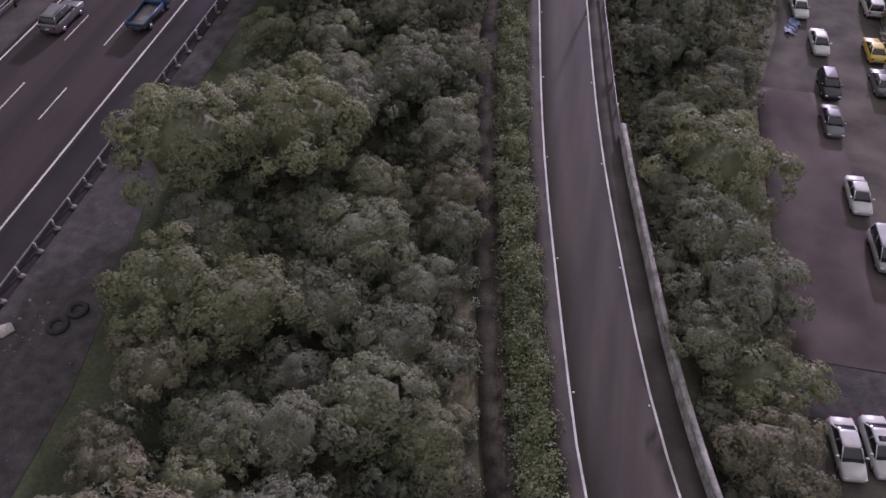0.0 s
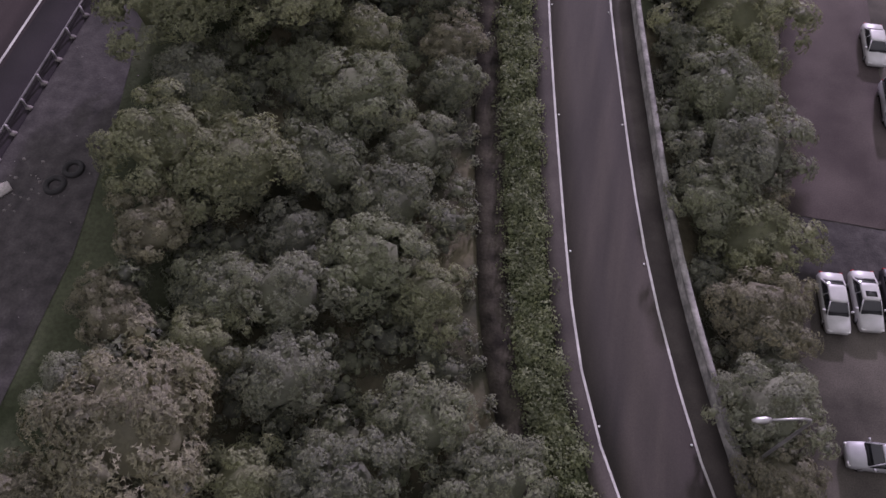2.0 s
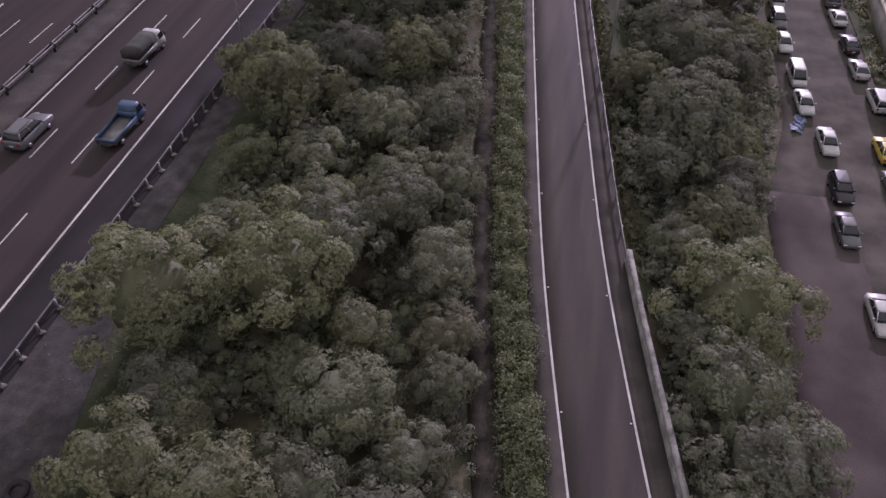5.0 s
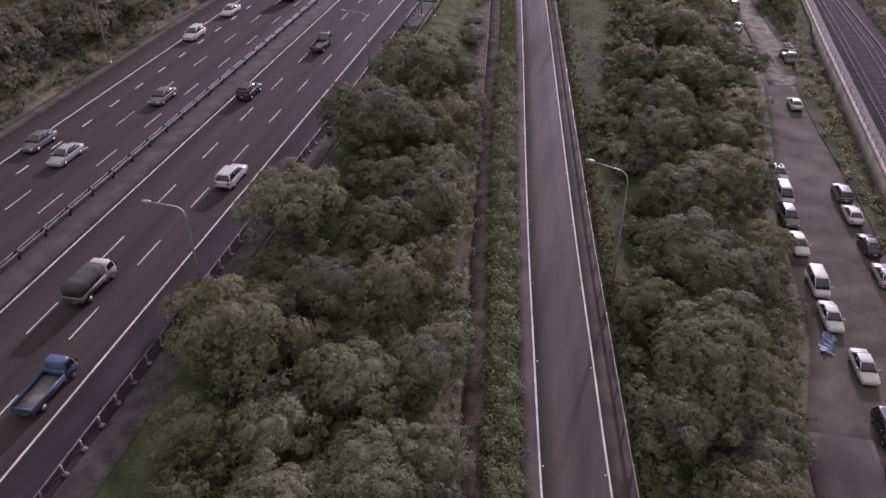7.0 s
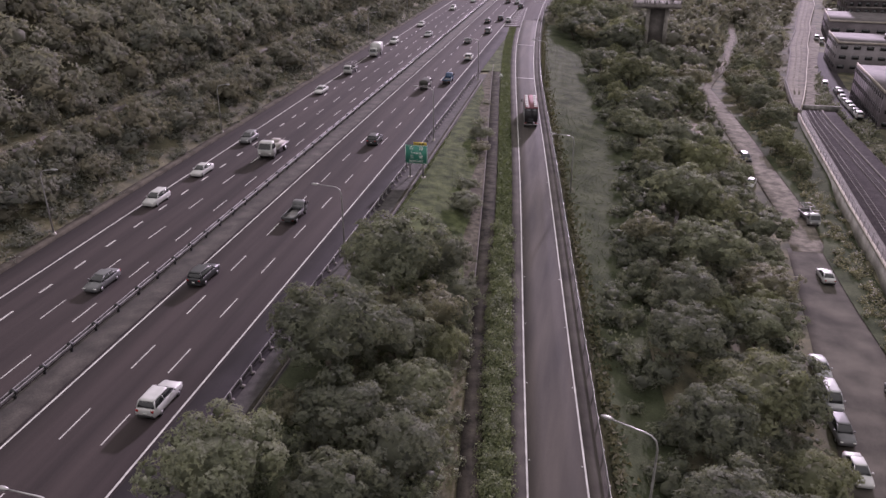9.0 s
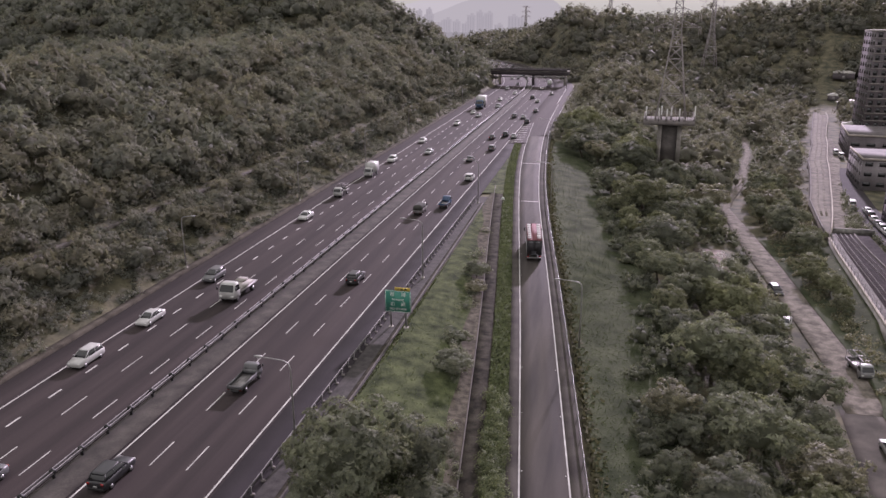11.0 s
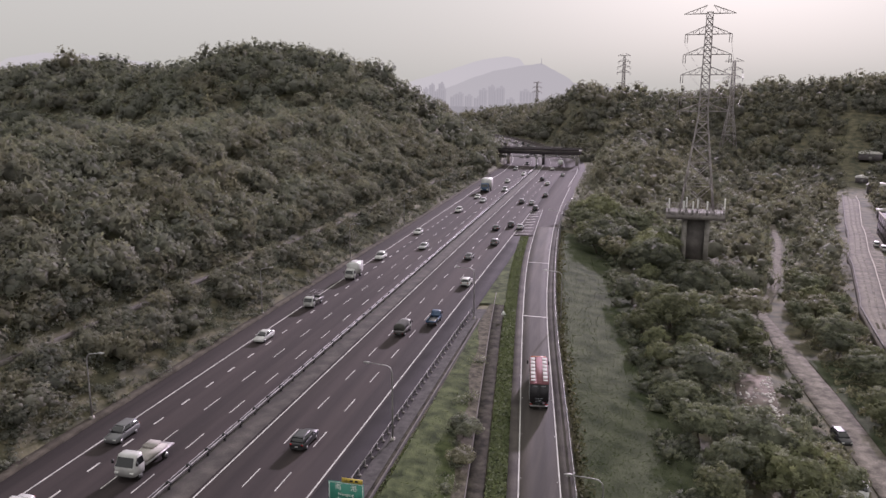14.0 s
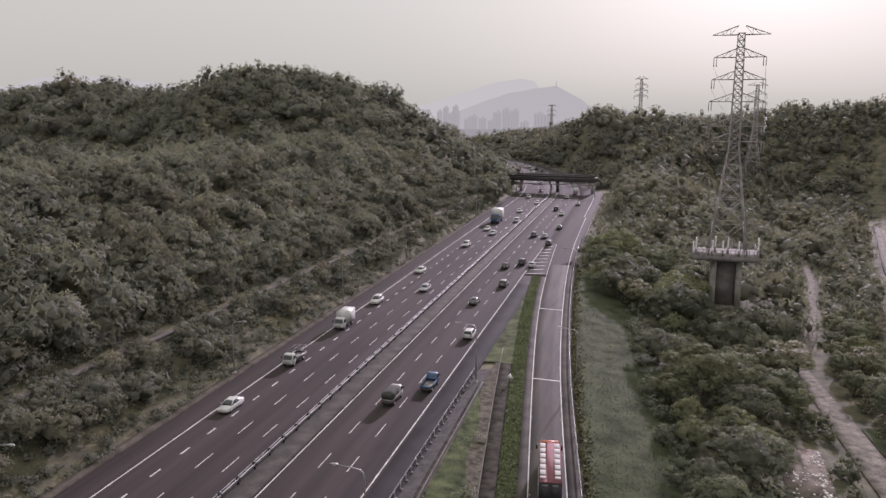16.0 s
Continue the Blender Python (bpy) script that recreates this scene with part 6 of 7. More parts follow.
def big_truck(at, rz):
    """The long rigid lorry on the slip road: orange cab, red roof with pale skylight panels."""
    root = thing("lorry", "long lorry with orange cab and red roof with pale panels", "lorry")
    box_red = material("weathered red roof", (0.165, 0.068, 0.078), 0.8, vary=0.2, size=1.6, fine=18, tint=(0.19, 0.086, 0.098), spec=0.2)
    panel = material("pale fibreglass panel", (0.42, 0.41, 0.41), 0.8, vary=0.12, size=1.0, fine=18, spec=0.1)
    side_grey = material("grey side panel", (0.16, 0.165, 0.18), 0.55, vary=0.15, size=1.0, fine=18)
    rear_black = material("dark rear doors", (0.022, 0.02, 0.024), 0.6, vary=0.2, size=0.8, fine=18)
    cab = part("cab", house([(0.55, 9.75, 11.5, 1.2), (1.5, 9.7, 11.55, 1.23), (2.5, 9.75, 11.4, 1.2), (2.95, 9.85, 11.1, 1.1)]), PAINTS["orange"], root, "faded orange cab")
    part("windscreen", Geo().add([(-1.05, 11.565, 1.65), (1.05, 11.565, 1.65), (1.02, 11.43, 2.5), (-1.02, 11.43, 2.5)], [(0, 1, 2, 3)]), GLASS_DARK, cab, "dark windscreen")
    part("wind_deflector", Geo().rings([[(x, 9.9, 2.95), (x, 10.4, 3.5), (x, 10.9, 3.35), (x, 11.2, 2.95)] for x in (-1.05, 1.05)]), PAINTS["orange"], cab, "orange roof deflector")
    part("sun_visor", Geo().box((0, 11.55, 2.62), (2.1, 0.28, 0.06)), PAINTS["orange"], cab)
    for sx in (-1, 1):
        part("mirror", Geo().tube([(sx * 1.2, 11.3, 2.5), (sx * 1.5, 11.5, 2.5), (sx * 1.5, 11.5, 1.9)], 0.03, 5).box((sx * 1.5, 11.5, 2.15), (0.2, 0.14, 0.55)), BLACK_TRIM, root, "black door mirror")
        part("side_window", Geo().box((sx * 1.215, 10.8, 2.1), (0.03, 0.95, 0.65)), GLASS_DARK, cab)
        part("headlight", Geo().box((sx * 0.9, 11.56, 0.9), (0.4, 0.06, 0.2)), LAMP_CLEAR, root)
    part("chassis", Geo().box((0, 5.2, 0.85), (0.9, 10.2, 0.3)), BLACK_TRIM, root)
    part("box_body", Geo().box((0, 4.6, 2.5), (2.44, 9.2, 2.56)), BLACK_TRIM, root, "dark box body frame")
    roof = part("roof", Geo().rings([[(-1.24, y, 3.72), (-1.2, y, 3.83), (-0.35, y, 3.86), (-0.34, y, 3.9), (0.34, y, 3.9), (0.35, y, 3.86), (1.2, y, 3.83), (1.24, y, 3.72)] for y in (-0.04, 9.24)]), box_red, root, "dull red roof with a raised middle")
    ys_p = [(7.95 - i * 1.28, 1.02) for i in range(6)] + [(0.45, 0.5)]
    ys_p = [(y + 0.55, d) for y, d in ys_p]
    for sx in (-1, 1):
        for y, d in ys_p:
            part("skylight_panel", Geo().box((sx * 0.8, y, 3.865), (0.62, d, 0.035), top=0.94), panel, roof)
        for i in range(7):
            part("side_panel", Geo().box((sx * 1.235, 8.5 - i * 1.3, 2.75), (0.03, 1.16, 1.7)), side_grey, root)
        part("side_rail", Geo().box((sx * 1.26, 4.6, 1.62), (0.05, 9.2, 0.14)), panel, root, "pale lower rail")
        part("side_guard", Geo().box((sx * 1.15, 5.2, 0.85), (0.05, 3.2, 0.4)), STEEL_DULL, root)
        part("rear_door", Geo().box((sx * 0.61, -0.03, 2.45), (1.18, 0.06, 2.4)), rear_black, root)
        part("rear_window", Geo().box((sx * 0.55, -0.07, 3.42), (0.6, 0.03, 0.26)), side_grey, root, "small grey pane high in the rear door")
        part("tail_light", Geo().box((sx * 1.0, -0.1, 0.95), (0.36, 0.08, 0.16)), TAIL_RED, root)
        for y in (0.9, 2.2, 8.6, 10.4):
            wheel(root, sx * 1.0, y, 0.5, 0.36)
    part("bumper", Geo().box((0, -0.08, 0.7), (2.3, 0.12, 0.18)), STEEL_DULL, root)
    for i, w in enumerate((1.0, 0.7, 1.1)):
        part("lettering_bar", Geo().box((0, -0.07, 1.75 - i * 0.22), (w, 0.02, 0.09)), side_grey, root, "pale unreadable line of lettering")
    root.matrix_basis = Matrix.Translation(at) @ Matrix.Rotation(rz, 4, "Z")
    return root


def on_road(x, y):
    return (float(x + bend(y)), y, float(road_z(y)) + 0.004)


def heading(y):
    return math.atan2(0.0020 * max(y - 440, 0), 1)


def drive(style, colour, x, y, back=False, extra=""):
    return car(style, colour, on_road(x, y), heading(y) + (math.pi if back else 0), "driving on the motorway", "traffic on the motorway", extra)


def lorry(colour, load, x, y, back=False, scale=1.0, label=""):
    ob = light_truck(colour, load, on_road(x, y), heading(y) + (math.pi if back else 0), scale, label)
    return tagged(ob, group="traffic on the motorway")


ty = 167.0
t_ang = math.atan2(float(ramp_l(ty) - ramp_l(ty + 10)), 10)
big_truck((float((ramp_l(ty) + ramp_r(ty)) / 2) + 0.2, ty, float(ramp_z(ty)) + 0.01), t_ang)
bpy.data.objects["lorry"].rotation_euler.x = math.atan(0.032)

# away from the camera
for style, colour, x, y, extra in [("suv", "grey", -40.6, 41.5, "rails"), ("suv", "white", -33.7, 74.7, ""), ("suv", "black", -41.1, 96.5, ""), ("suv", "black", -36.8, 149.5, ""), ("suv", "white", -33.2, 224.5, ""),
                                   ("sedan", "grey", -37.6, 249, ""), ("suv", "grey", -34.4, 267, ""), ("sedan", "black", -37.6, 288, ""), ("suv", "black", -34, 294, ""), ("sedan", "silver", -31, 291, ""),
                                   ("suv", "grey", -37.2, 341, ""), ("sedan", "silver", -33.4, 339, ""), ("suv", "black", -30.6, 326, ""), ("sedan", "grey", -30.8, 360, ""), ("sedan", "white", -33.6, 395, ""), ("suv", "black", -37.4, 410, ""), ("sedan", "silver", -30, 430, ""), ("sedan", "white", -37, 455, ""), ("suv", "grey", -33, 500, "")]:
    drive(style, colour, x, y, False, extra)
lorry("white", "canvas", -37.2, 55, label="white light lorry with a dark canvas hood on the motorway")
lorry("blue", "open", -33.4, 43.5, label="blue light lorry with an empty open bed on the motorway")
lorry("grey", "open", -37.7, 115, label="grey light lorry with an open bed on the motorway")
lorry("white", "canvas", -37.2, 191, label="white light lorry with a dark canvas hood on the motorway")
lorry("blue", "open", -33.4, 197.5, label="blue light lorry with an empty open bed on the motorway")
lorry("white", "box", -33.6, 474, scale=1.25, label="white box lorry far along the motorway")
# towards the camera
for style, colour, x, y, extra in [("sedan", "grey", -58.6, 78.5, ""), ("sedan", "silver", -53.6, 76, ""), ("suv", "white", -58.6, 116.5, ""), ("sedan", "white", -58.3, 129, ""), ("sedan", "grey", -51.3, 93, ""), ("suv", "grey", -58.4, 146, ""), ("sedan", "white", -58.4, 182.5, ""),
                                   ("suv", "white", -58.4, 244, ""), ("sedan", "white", -58, 277, ""), ("sedan", "silver", -51.4, 258, ""), ("suv", "white", -55, 317, ""), ("sedan", "silver", -51.3, 341, ""), ("sedan", "white", -55, 350, ""), ("suv", "silver", -48.2, 372, ""), ("sedan", "white", -51.4, 400, ""), ("sedan", "white", -48.3, 430, ""), ("suv", "silver", -55, 452, ""), ("sedan", "grey", -51.4, 480, ""), ("sedan", "white", -55, 520, "")]:
    drive(style, colour, x, y, True, extra)
lorry("white", "flat", -51.5, 140.5, True, 1.45, "white flatbed lorry with a low grey load on the motorway")
lorry("white", "frame", -58.4, 203, True, 1.1, "white light lorry with an open rack on the motorway")
lorry("white", "box", -58.4, 225, True, 1.2, "white box lorry on the motorway")
lorry("blue", "box", -55.2, 369, True, 1.9, "large blue-grey box lorry on the motorway")

# car park: two rows facing the camera, and three in the lower bay
LOT_Z = -13.0
for style, colour, x, y, extra in [("sedan", "white", 30.4, 46.6, ""), ("van", "silver", 31.4, 39.9, ""), ("sedan", "grey", 29.5, 57.3, ""), ("suv", "black", 30.0, 63.6, ""), ("sedan", "white", 30.0, 71.8, ""), ("sedan", "white", 28.6, 79.3, "sunroof"), ("van", "white", 28.5, 85.2, ""), ("sedan", "white", 28.0, 93.4, ""), ("suv", "grey", 28.0, 99.6, ""), ("van", "silver", 28.4, 105.6, ""), ("sedan", "silver", 28.8, 112, "")]:
    car(style, colour, (x, y, LOT_Z + 0.01), math.pi + 0.04)
for style, colour, x, y, extra in [("sedan", "grey", 35.5, 65.2, ""), ("sedan", "yellow", 35.8, 71.4, "taxi"), ("van", "white", 37.0, 81.2, ""), ("sedan", "silver", 36.2, 88.2, ""), ("sedan", "black", 36.2, 94.6, ""), ("sedan", "white", 36.0, 101.8, ""), ("suv", "grey", 36.0, 107.4, ""), ("sedan", "white", 35.6, 138.2, "")]:
    car(style, colour, (x, y, LOT_Z + 0.01), 0.03)
car("sedan", "white", (25.7, 20.2, LOT_Z + 0.01), math.pi + 0.1)
car("sedan", "white", (27.95, 20.8, LOT_Z + 0.01), math.pi + 0.12, extra="sunroof")
car("sedan", "black", (30.15, 21.4, LOT_Z + 0.01), math.pi + 0.1)
car("sedan", "silver", (28.2, 9.6, LOT_Z + 0.01), math.pi / 2 + 0.1)
car("sedan", "white", (27.8, 3.0, LOT_Z + 0.01), math.pi / 2)
car("sedan", "white", (31.2, 178.6, LOT_Z + 0.25), math.pi * 0.9, "under trees by the track")
car("suv", "black", (32.6, 195, LOT_Z + 0.35), math.pi + 0.15, "driving along the dirt track", extra="rails")
tagged(light_truck("silver", "frame", (38.3, 161.5, LOT_Z + 0.15), math.pi + 0.12, 1.15, "silver light lorry with an open steel rack beside the dirt track"), group="vehicles on the car park")

# yard of the halls beyond the railway
for i, colour in enumerate(["white", "grey", "white", "silver", "grey", "white", "black", "silver"]):
    y = 228.0 + i * 4.6
    x = float(hall_w(y)) - 2.2
    car("sedan" if i % 3 else "suv", colour, (x, y, float(ground_z(x, y)) + 0.32), -0.1, "parked by the hall", "vehicles in the hall yard")
for x, y in ((82.6 + 5.5, 348.0), (82.4 + 5.5, 355.0), (70.2, 267.0)):
    car("van", "white", (x - 5.0, y, float(ground_z(x - 5.0, y)) + 0.3), -0.2, "parked beside the slab", "vehicles in the hall yard")

# queue on the bend beyond the bridge
vr = random.Random(9)
for i in range(26):
    back = i % 2 == 0
    x = vr.choice([-55, -51.4, -48.2] if back else [-40.8, -37.3, -33.6])
    drive(vr.choice(["sedan", "suv"]), vr.choice(["white", "silver", "grey", "black", "white"]), x, 520 + i * 9.5 + vr.uniform(0, 4), back)
# ---- pylons ----
def pylon(label, at, height, base, waist_z, arms, rz, body_w=2.2, bar=0.115):
    """A lattice tower: four legs, crossed bracing and tapered arms; z counts from its foot."""
    root = thing("pylon", label, "pylon", "pylons", at=at, rz=rz)

    def half(z):
        return np.interp(z, [0, waist_z, height], [base / 2, body_w / 2, body_w * 0.32])
    for sx in (-1, 1):
        for sy in (-1, 1):
            part("leg", Geo().tube([(sx * half(z), sy * half(z), z) for z in (0, waist_z * 0.5, waist_z, (waist_z + height) / 2, height)], [bar * 1.5, bar * 1.4, bar * 1.2, bar, bar * 0.8], 5), PYLON_STEEL_HAZED, root)
    z = 0.0
    while z < height - 0.8:
        dz = max(1.5, 2 * half(z) * 0.85)
        z2 = min(z + dz, height)
        a, b = half(z), half(z2)
        for s in (-1, 1):
            for p, q in (((-a, s * a, z), (b, s * b, z2)), ((a, s * a, z), (-b, s * b, z2)), ((s * a, -a, z), (s * b, b, z2)), ((s * a, a, z), (s * b, -b, z2)), ((-b, s * b, z2), (b, s * b, z2)), ((s * b, -b, z2), (s * b, b, z2))):
                part("brace", Geo().tube([p, q], bar * 0.55, 4), PYLON_STEEL_HAZED, root)
        z = z2
    for za, reach in arms:
        w = half(za)
        for s in (-1, 1):
            g = Geo()
            tip = (s * reach, 0, za)
            for sy in (-1, 1):
                g.tube([(s * w, sy * w, za), tip], bar * 0.7, 4)
                g.tube([(s * w, sy * w, za + 1.9), tip], bar * 0.6, 4)
            for k in (0.3, 0.6):
                x = w + (reach - w) * k
                g.tube([(s * x, 0, za), (s * x, 0, za + 1.9 * (1 - k))], bar * 0.4, 4)
                g.tube([(s * x, 0, za), (s * (w + (reach - w) * (k - 0.3)), 0, za + 1.9 * (1.3 - k))], bar * 0.4, 4)
            arm = part("cross_arm", g, PYLON_STEEL_HAZED, root)
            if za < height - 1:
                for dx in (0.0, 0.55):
                    part("insulator", Geo().tube([(s * (reach - dx), 0, za - 0.05), (s * (reach - dx), 0, za - 2.0)], 0.09, 5), PYLON_STEEL_HAZED, arm)
    return root


PX, PY = 16.1, 274.0
pylon("tall steel lattice pylon on a raised platform", (PX, PY, 11.0), 48.9, 8.2, 23.9, [(48.5, 6.0), (43.7, 5.4), (38.9, 5.6), (34.1, 5.9), (28.7, 6.0), (25.3, 6.2)], -0.05)
deck = thing("platform", "grey concrete platform on pillars below the pylon", "platform", at=(PX, PY, 0), rz=-0.05)
part("deck", Geo().box((-0.4, 0, 10.45), (14.0, 12, 1.0)), DECK_GREY, deck, "grey slab edge")
for x in (-2.7, 2.7):
    for y in (-3, 3):
        part("pillar", Geo().box((x, y, 4.6), (1.2, 1.2, 10.8)), CONCRETE, deck, "pale streaked pillar")
part("web_wall", Geo().box((0, -2.6, 4.6), (4.2, 0.4, 10.6)), DECK_GREY, deck)
for y in (-5.9, 5.9):
    for x in np.linspace(-7.2, 6.4, 15):
        part("railing_post", Geo().tube([(float(x), y, 10.9), (float(x), y, 12.5)], 0.07, 4), PYLON_STEEL_HAZED, deck)
        if x < 6.3:
            part("railing_brace", Geo().tube([(float(x), y, 10.95), (float(x) + 0.97, y, 12.4)], 0.035, 4), PYLON_STEEL_HAZED, deck)
    part("railing", Geo().tube([(-7.2, y, 12.45), (6.4, y, 12.45)], 0.06, 4).tube([(-7.2, y, 11.7), (6.4, y, 11.7)], 0.05, 4), PYLON_STEEL_HAZED, deck)
for x in (-7.2, 6.4):
    part("railing", Geo().tube([(x, -5.9, 12.45), (x, 5.9, 12.45)], 0.06, 4).tube([(x, -5.9, 11.7), (x, 5.9, 11.7)], 0.05, 4), PYLON_STEEL_HAZED, deck)
WHITE_CERAMIC = plain("white ceramic", (0.8, 0.8, 0.78), 0.25, 0, 0.3)
for x, y, h in ((-6.6, -3, 2.6), (-3.2, -4.4, 2.3), (-1.0, -4.4, 2.2), (0.4, -1.5, 2.6), (2.4, -4.4, 2.3), (-2.2, 0, 2.6), (6.7, -2.6, 2.9)):
    se = thing("cable_end", "white ribbed cable sealing end on a steel stand", "cable end", "cable ends on the platform", at=(PX + x - 0.3, PY + y, 10.95))
    part("stand", Geo().box((0, 0, 0.6), (0.5, 0.5, 1.2), top=0.8), STEEL_DULL, se)
    part("ceramic_body", Geo().rings([[(math.cos(a) * r, math.sin(a) * r, z) for a in [k * math.tau / 8 for k in range(8)]] for z, r in [(1.2 + i * h / 14, 0.24 if i % 2 else 0.14) for i in range(15)]]), WHITE_CERAMIC, se, "white ribbed ceramic")
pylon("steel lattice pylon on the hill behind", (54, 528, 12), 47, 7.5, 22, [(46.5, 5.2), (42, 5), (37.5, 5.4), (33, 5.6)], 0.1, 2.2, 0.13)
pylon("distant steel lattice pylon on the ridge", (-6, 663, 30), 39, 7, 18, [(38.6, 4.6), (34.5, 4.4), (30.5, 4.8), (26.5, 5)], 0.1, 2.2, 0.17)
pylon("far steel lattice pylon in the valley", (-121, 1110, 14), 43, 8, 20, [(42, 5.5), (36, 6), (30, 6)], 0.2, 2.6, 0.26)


def wire(a, b, sag, r=0.03):
    """A hanging cable."""
    a, b = Vector(a), Vector(b)
    pts = [a.lerp(b, t) - Vector((0, 0, sag * 4 * t * (1 - t))) for t in np.linspace(0, 1, 17)]
    return tagged(part("power_cable", Geo().tube(pts, r, 4, False), PYLON_STEEL_HAZED), "thin dark overhead power cable hanging between pylons", "cable", "power cables")


for za, reach in ((53.5 + 1.0, 5.4), (48.8 + 1.0, 5.6), (44.0 + 1.0, 5.9)):
    for s in (-1, 1):
        wire((PX + s * reach, PY, za - 2), (54 + s * 5.2, 528, za - 3), 6)

# ---- overpass ----
ov = thing("overpass", "dark steel girder road bridge crossing over the motorway", "bridge", at=(-54, 484, 0), rz=-0.10)
rz0 = float(road_z(484))
DARK_GIRDER = material("dark girder paint", (0.05, 0.04, 0.045), 0.7, vary=0.25, size=3, fine=5)
part("deck", Geo().box((0, 0, rz0 + 7.7), (58, 9.5, 0.5)), CONCRETE, ov)
for y in (-4.2, 0, 4.2):
    part("girder", Geo().box((0, y, rz0 + 6.6), (58, 0.6, 1.8)), DARK_GIRDER, ov)
for y in (-4.9, 4.9):
    part("parapet", Geo().box((0, y, rz0 + 8.4), (58, 0.3, 1.0)), DARK_GIRDER, ov)
for x, m in ((-9.5, CONCRETE_PALE), (9.6, DARK_GIRDER), (27.5, CONCRETE)):
    part("pier", Geo().box((x, -1.5, rz0 + 2.8), (1.2, 2.0, 6.0)), m, ov, "concrete pier")
for y in (-4.9, 4.9):
    part("railing", Geo().tube([(-29, y, rz0 + 9.4), (29, y, rz0 + 9.4)], 0.06, 4), STEEL_DULL, ov)
gan = thing("sign_gantry", "thin steel gantry spanning the motorway below the bridge", "gantry", at=(-48 + float(bend(470)), 462, 0))
gz = float(road_z(462))
part("beam", Geo().tube([(-14, 0, gz + 6), (24, 0, gz + 6)], 0.25, 6), STEEL_DULL, gan)
for x in (-14, 3, 24):
    part("post", Geo().tube([(x, 0, gz - 0.4), (x, 0, gz + 6)], 0.2, 6), STEEL_DULL, gan)

# ---- houses on the western spur ----
HOUSE_WALL = material("pale block walls", (0.42, 0.36, 0.34), 0.85, vary=0.2, size=5, fine=3)
tower_block("pale block of flats half hidden on the wooded spur", (-145, 594, float(ground_z(-145, 588)) - 0.6), (11, 12), 6, 4, 0.3, HOUSE_WALL, "houses on the spur")
tower_block("pale block of flats half hidden on the wooded spur", (-128, 594, float(ground_z(-128, 588)) - 0.6), (9, 12), 5, 3, 0.3, HOUSE_WALL, "houses on the spur")

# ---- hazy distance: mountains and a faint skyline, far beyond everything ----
# no lit surface: the haze is a flat emission colour that glows by itself
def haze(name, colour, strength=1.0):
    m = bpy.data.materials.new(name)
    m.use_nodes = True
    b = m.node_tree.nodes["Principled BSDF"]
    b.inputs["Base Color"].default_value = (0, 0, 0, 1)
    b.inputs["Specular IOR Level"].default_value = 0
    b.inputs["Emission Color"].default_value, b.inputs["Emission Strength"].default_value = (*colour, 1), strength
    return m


def mountain(label, y, x0, x1, profile, mat, seed, rough=6.0, foot=-60):
    """A far ridge: its line is interpolated through profile and roughened."""
    r = np.random.default_rng(seed)
    x = np.linspace(x0, x1, 260)
    h = np.interp(x, *profile)
    for k in (0.004, 0.011, 0.03, 0.08):
        h = h + rough * 0.012 / (k + 0.006) * 0.5 * np.sin(x * k * 6.3 + r.uniform(0, 6)) * step(h, 5, 90)
    rows = [[(a, y + dy, foot + (b - foot) * f) for a, b in zip(x, h)] for f, dy in ((0, -160), (0.55, -80), (1, 0), (0.4, 160))]
    return tagged(part("backdrop", Geo().rings(rows, False, False), mat, None, "", True), label, "mountain", kind="structure")


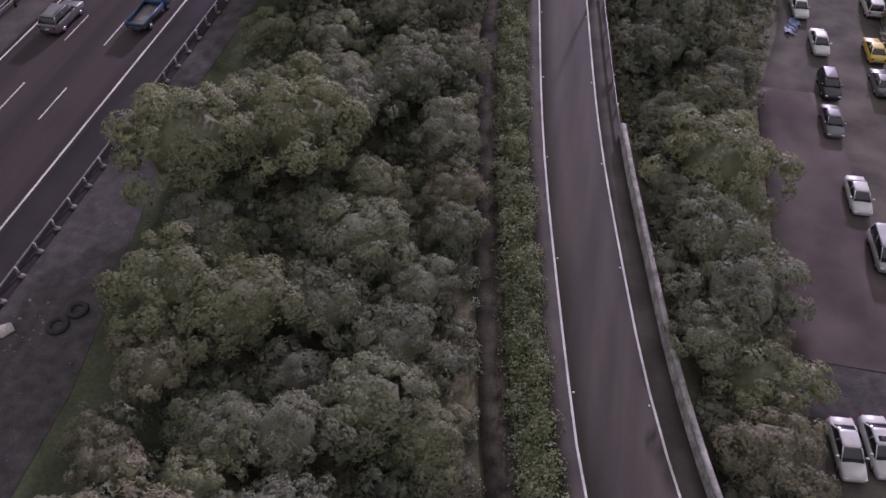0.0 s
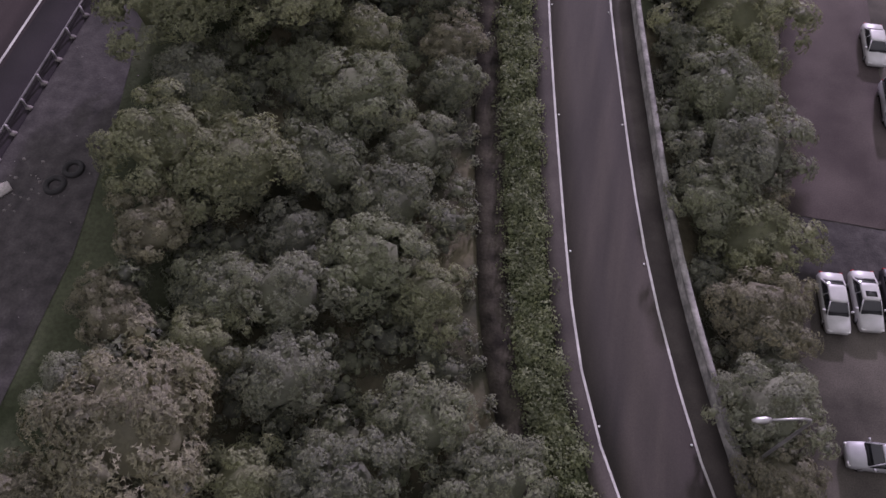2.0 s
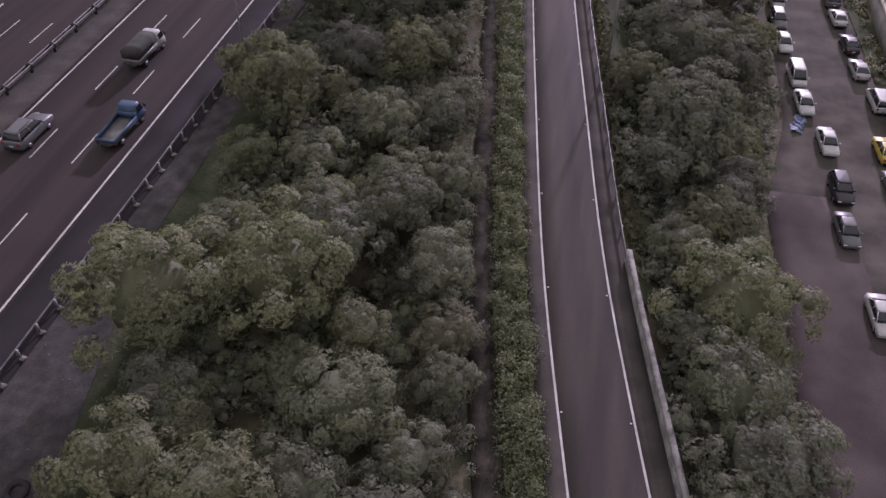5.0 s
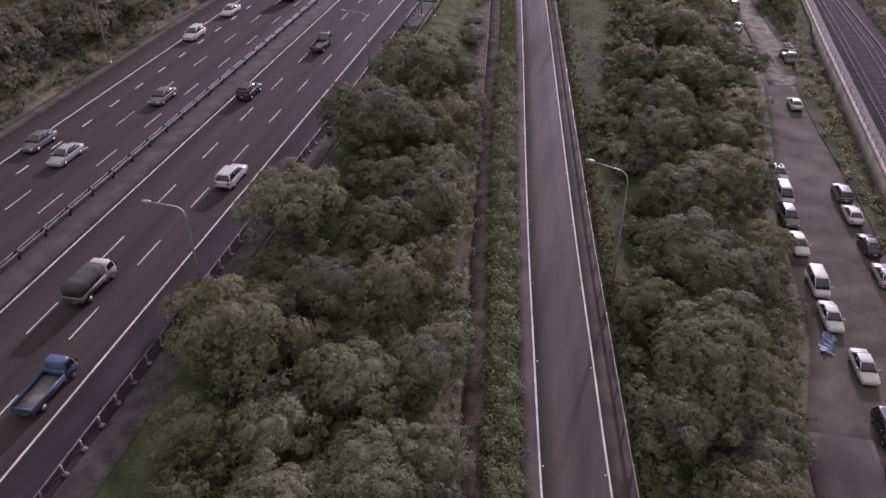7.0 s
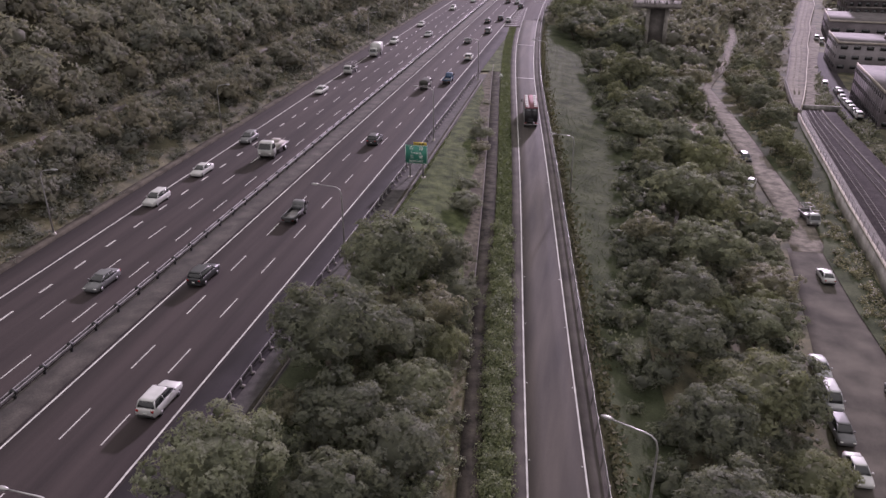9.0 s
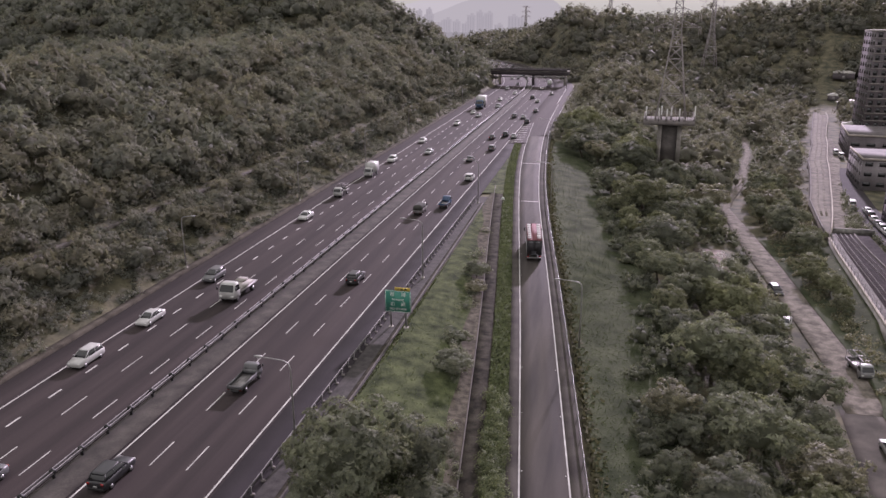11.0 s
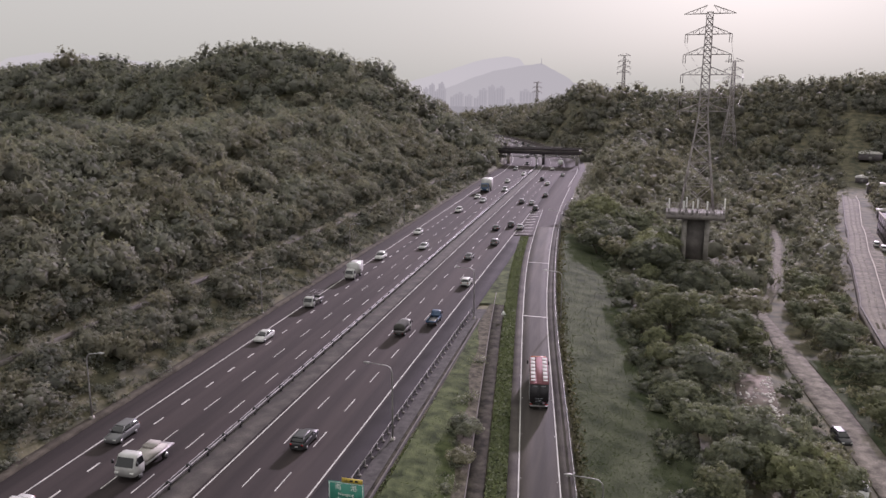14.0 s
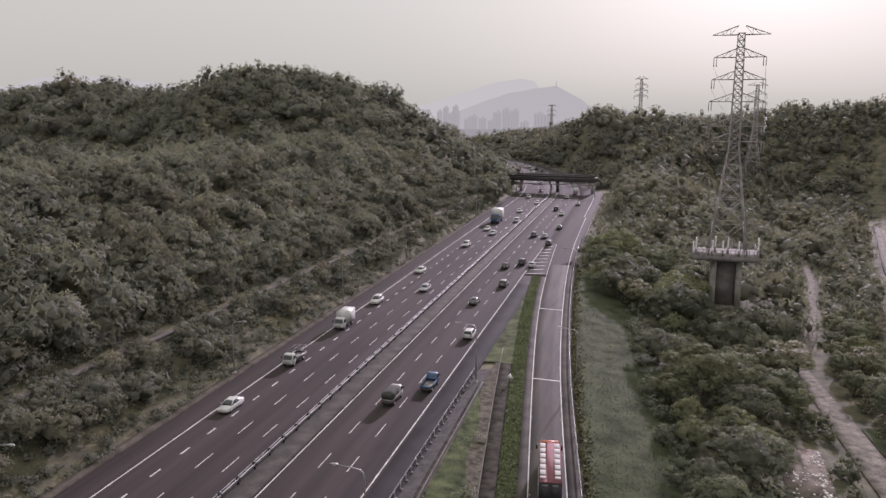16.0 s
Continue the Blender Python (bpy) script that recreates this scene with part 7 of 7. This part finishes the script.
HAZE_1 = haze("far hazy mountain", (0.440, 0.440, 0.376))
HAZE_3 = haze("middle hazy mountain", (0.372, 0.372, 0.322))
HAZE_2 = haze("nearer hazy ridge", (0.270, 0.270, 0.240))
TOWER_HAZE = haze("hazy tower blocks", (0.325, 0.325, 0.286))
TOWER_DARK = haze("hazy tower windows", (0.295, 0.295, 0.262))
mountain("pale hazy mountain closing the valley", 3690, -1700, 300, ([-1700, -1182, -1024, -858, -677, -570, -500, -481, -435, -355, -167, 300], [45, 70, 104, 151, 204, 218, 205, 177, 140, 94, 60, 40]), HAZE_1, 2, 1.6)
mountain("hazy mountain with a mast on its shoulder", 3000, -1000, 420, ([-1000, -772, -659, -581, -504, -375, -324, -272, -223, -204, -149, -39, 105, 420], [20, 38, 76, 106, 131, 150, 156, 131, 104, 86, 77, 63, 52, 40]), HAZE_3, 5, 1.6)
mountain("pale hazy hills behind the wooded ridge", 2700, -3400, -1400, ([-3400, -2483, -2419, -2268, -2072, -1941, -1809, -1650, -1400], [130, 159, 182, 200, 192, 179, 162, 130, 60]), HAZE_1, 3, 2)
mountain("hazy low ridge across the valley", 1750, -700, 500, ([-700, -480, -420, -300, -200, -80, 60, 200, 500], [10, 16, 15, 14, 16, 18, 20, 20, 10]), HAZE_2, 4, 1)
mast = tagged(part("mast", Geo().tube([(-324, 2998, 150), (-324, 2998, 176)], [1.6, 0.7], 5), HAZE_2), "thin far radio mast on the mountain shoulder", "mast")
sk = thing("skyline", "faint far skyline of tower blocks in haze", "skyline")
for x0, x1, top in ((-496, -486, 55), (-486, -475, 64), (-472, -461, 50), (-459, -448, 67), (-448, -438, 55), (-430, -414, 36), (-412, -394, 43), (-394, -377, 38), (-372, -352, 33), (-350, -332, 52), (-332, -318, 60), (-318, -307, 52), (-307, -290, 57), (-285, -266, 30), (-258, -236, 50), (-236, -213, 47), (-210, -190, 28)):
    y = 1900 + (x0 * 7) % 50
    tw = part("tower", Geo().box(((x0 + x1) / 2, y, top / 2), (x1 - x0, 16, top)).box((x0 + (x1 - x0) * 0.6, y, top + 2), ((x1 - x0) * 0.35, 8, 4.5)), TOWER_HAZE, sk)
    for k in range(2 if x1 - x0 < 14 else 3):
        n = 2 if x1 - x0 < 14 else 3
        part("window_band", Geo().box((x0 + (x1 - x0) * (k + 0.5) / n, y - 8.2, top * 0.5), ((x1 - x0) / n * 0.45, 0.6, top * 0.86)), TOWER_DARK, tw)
tagged(sk, kind="structure")
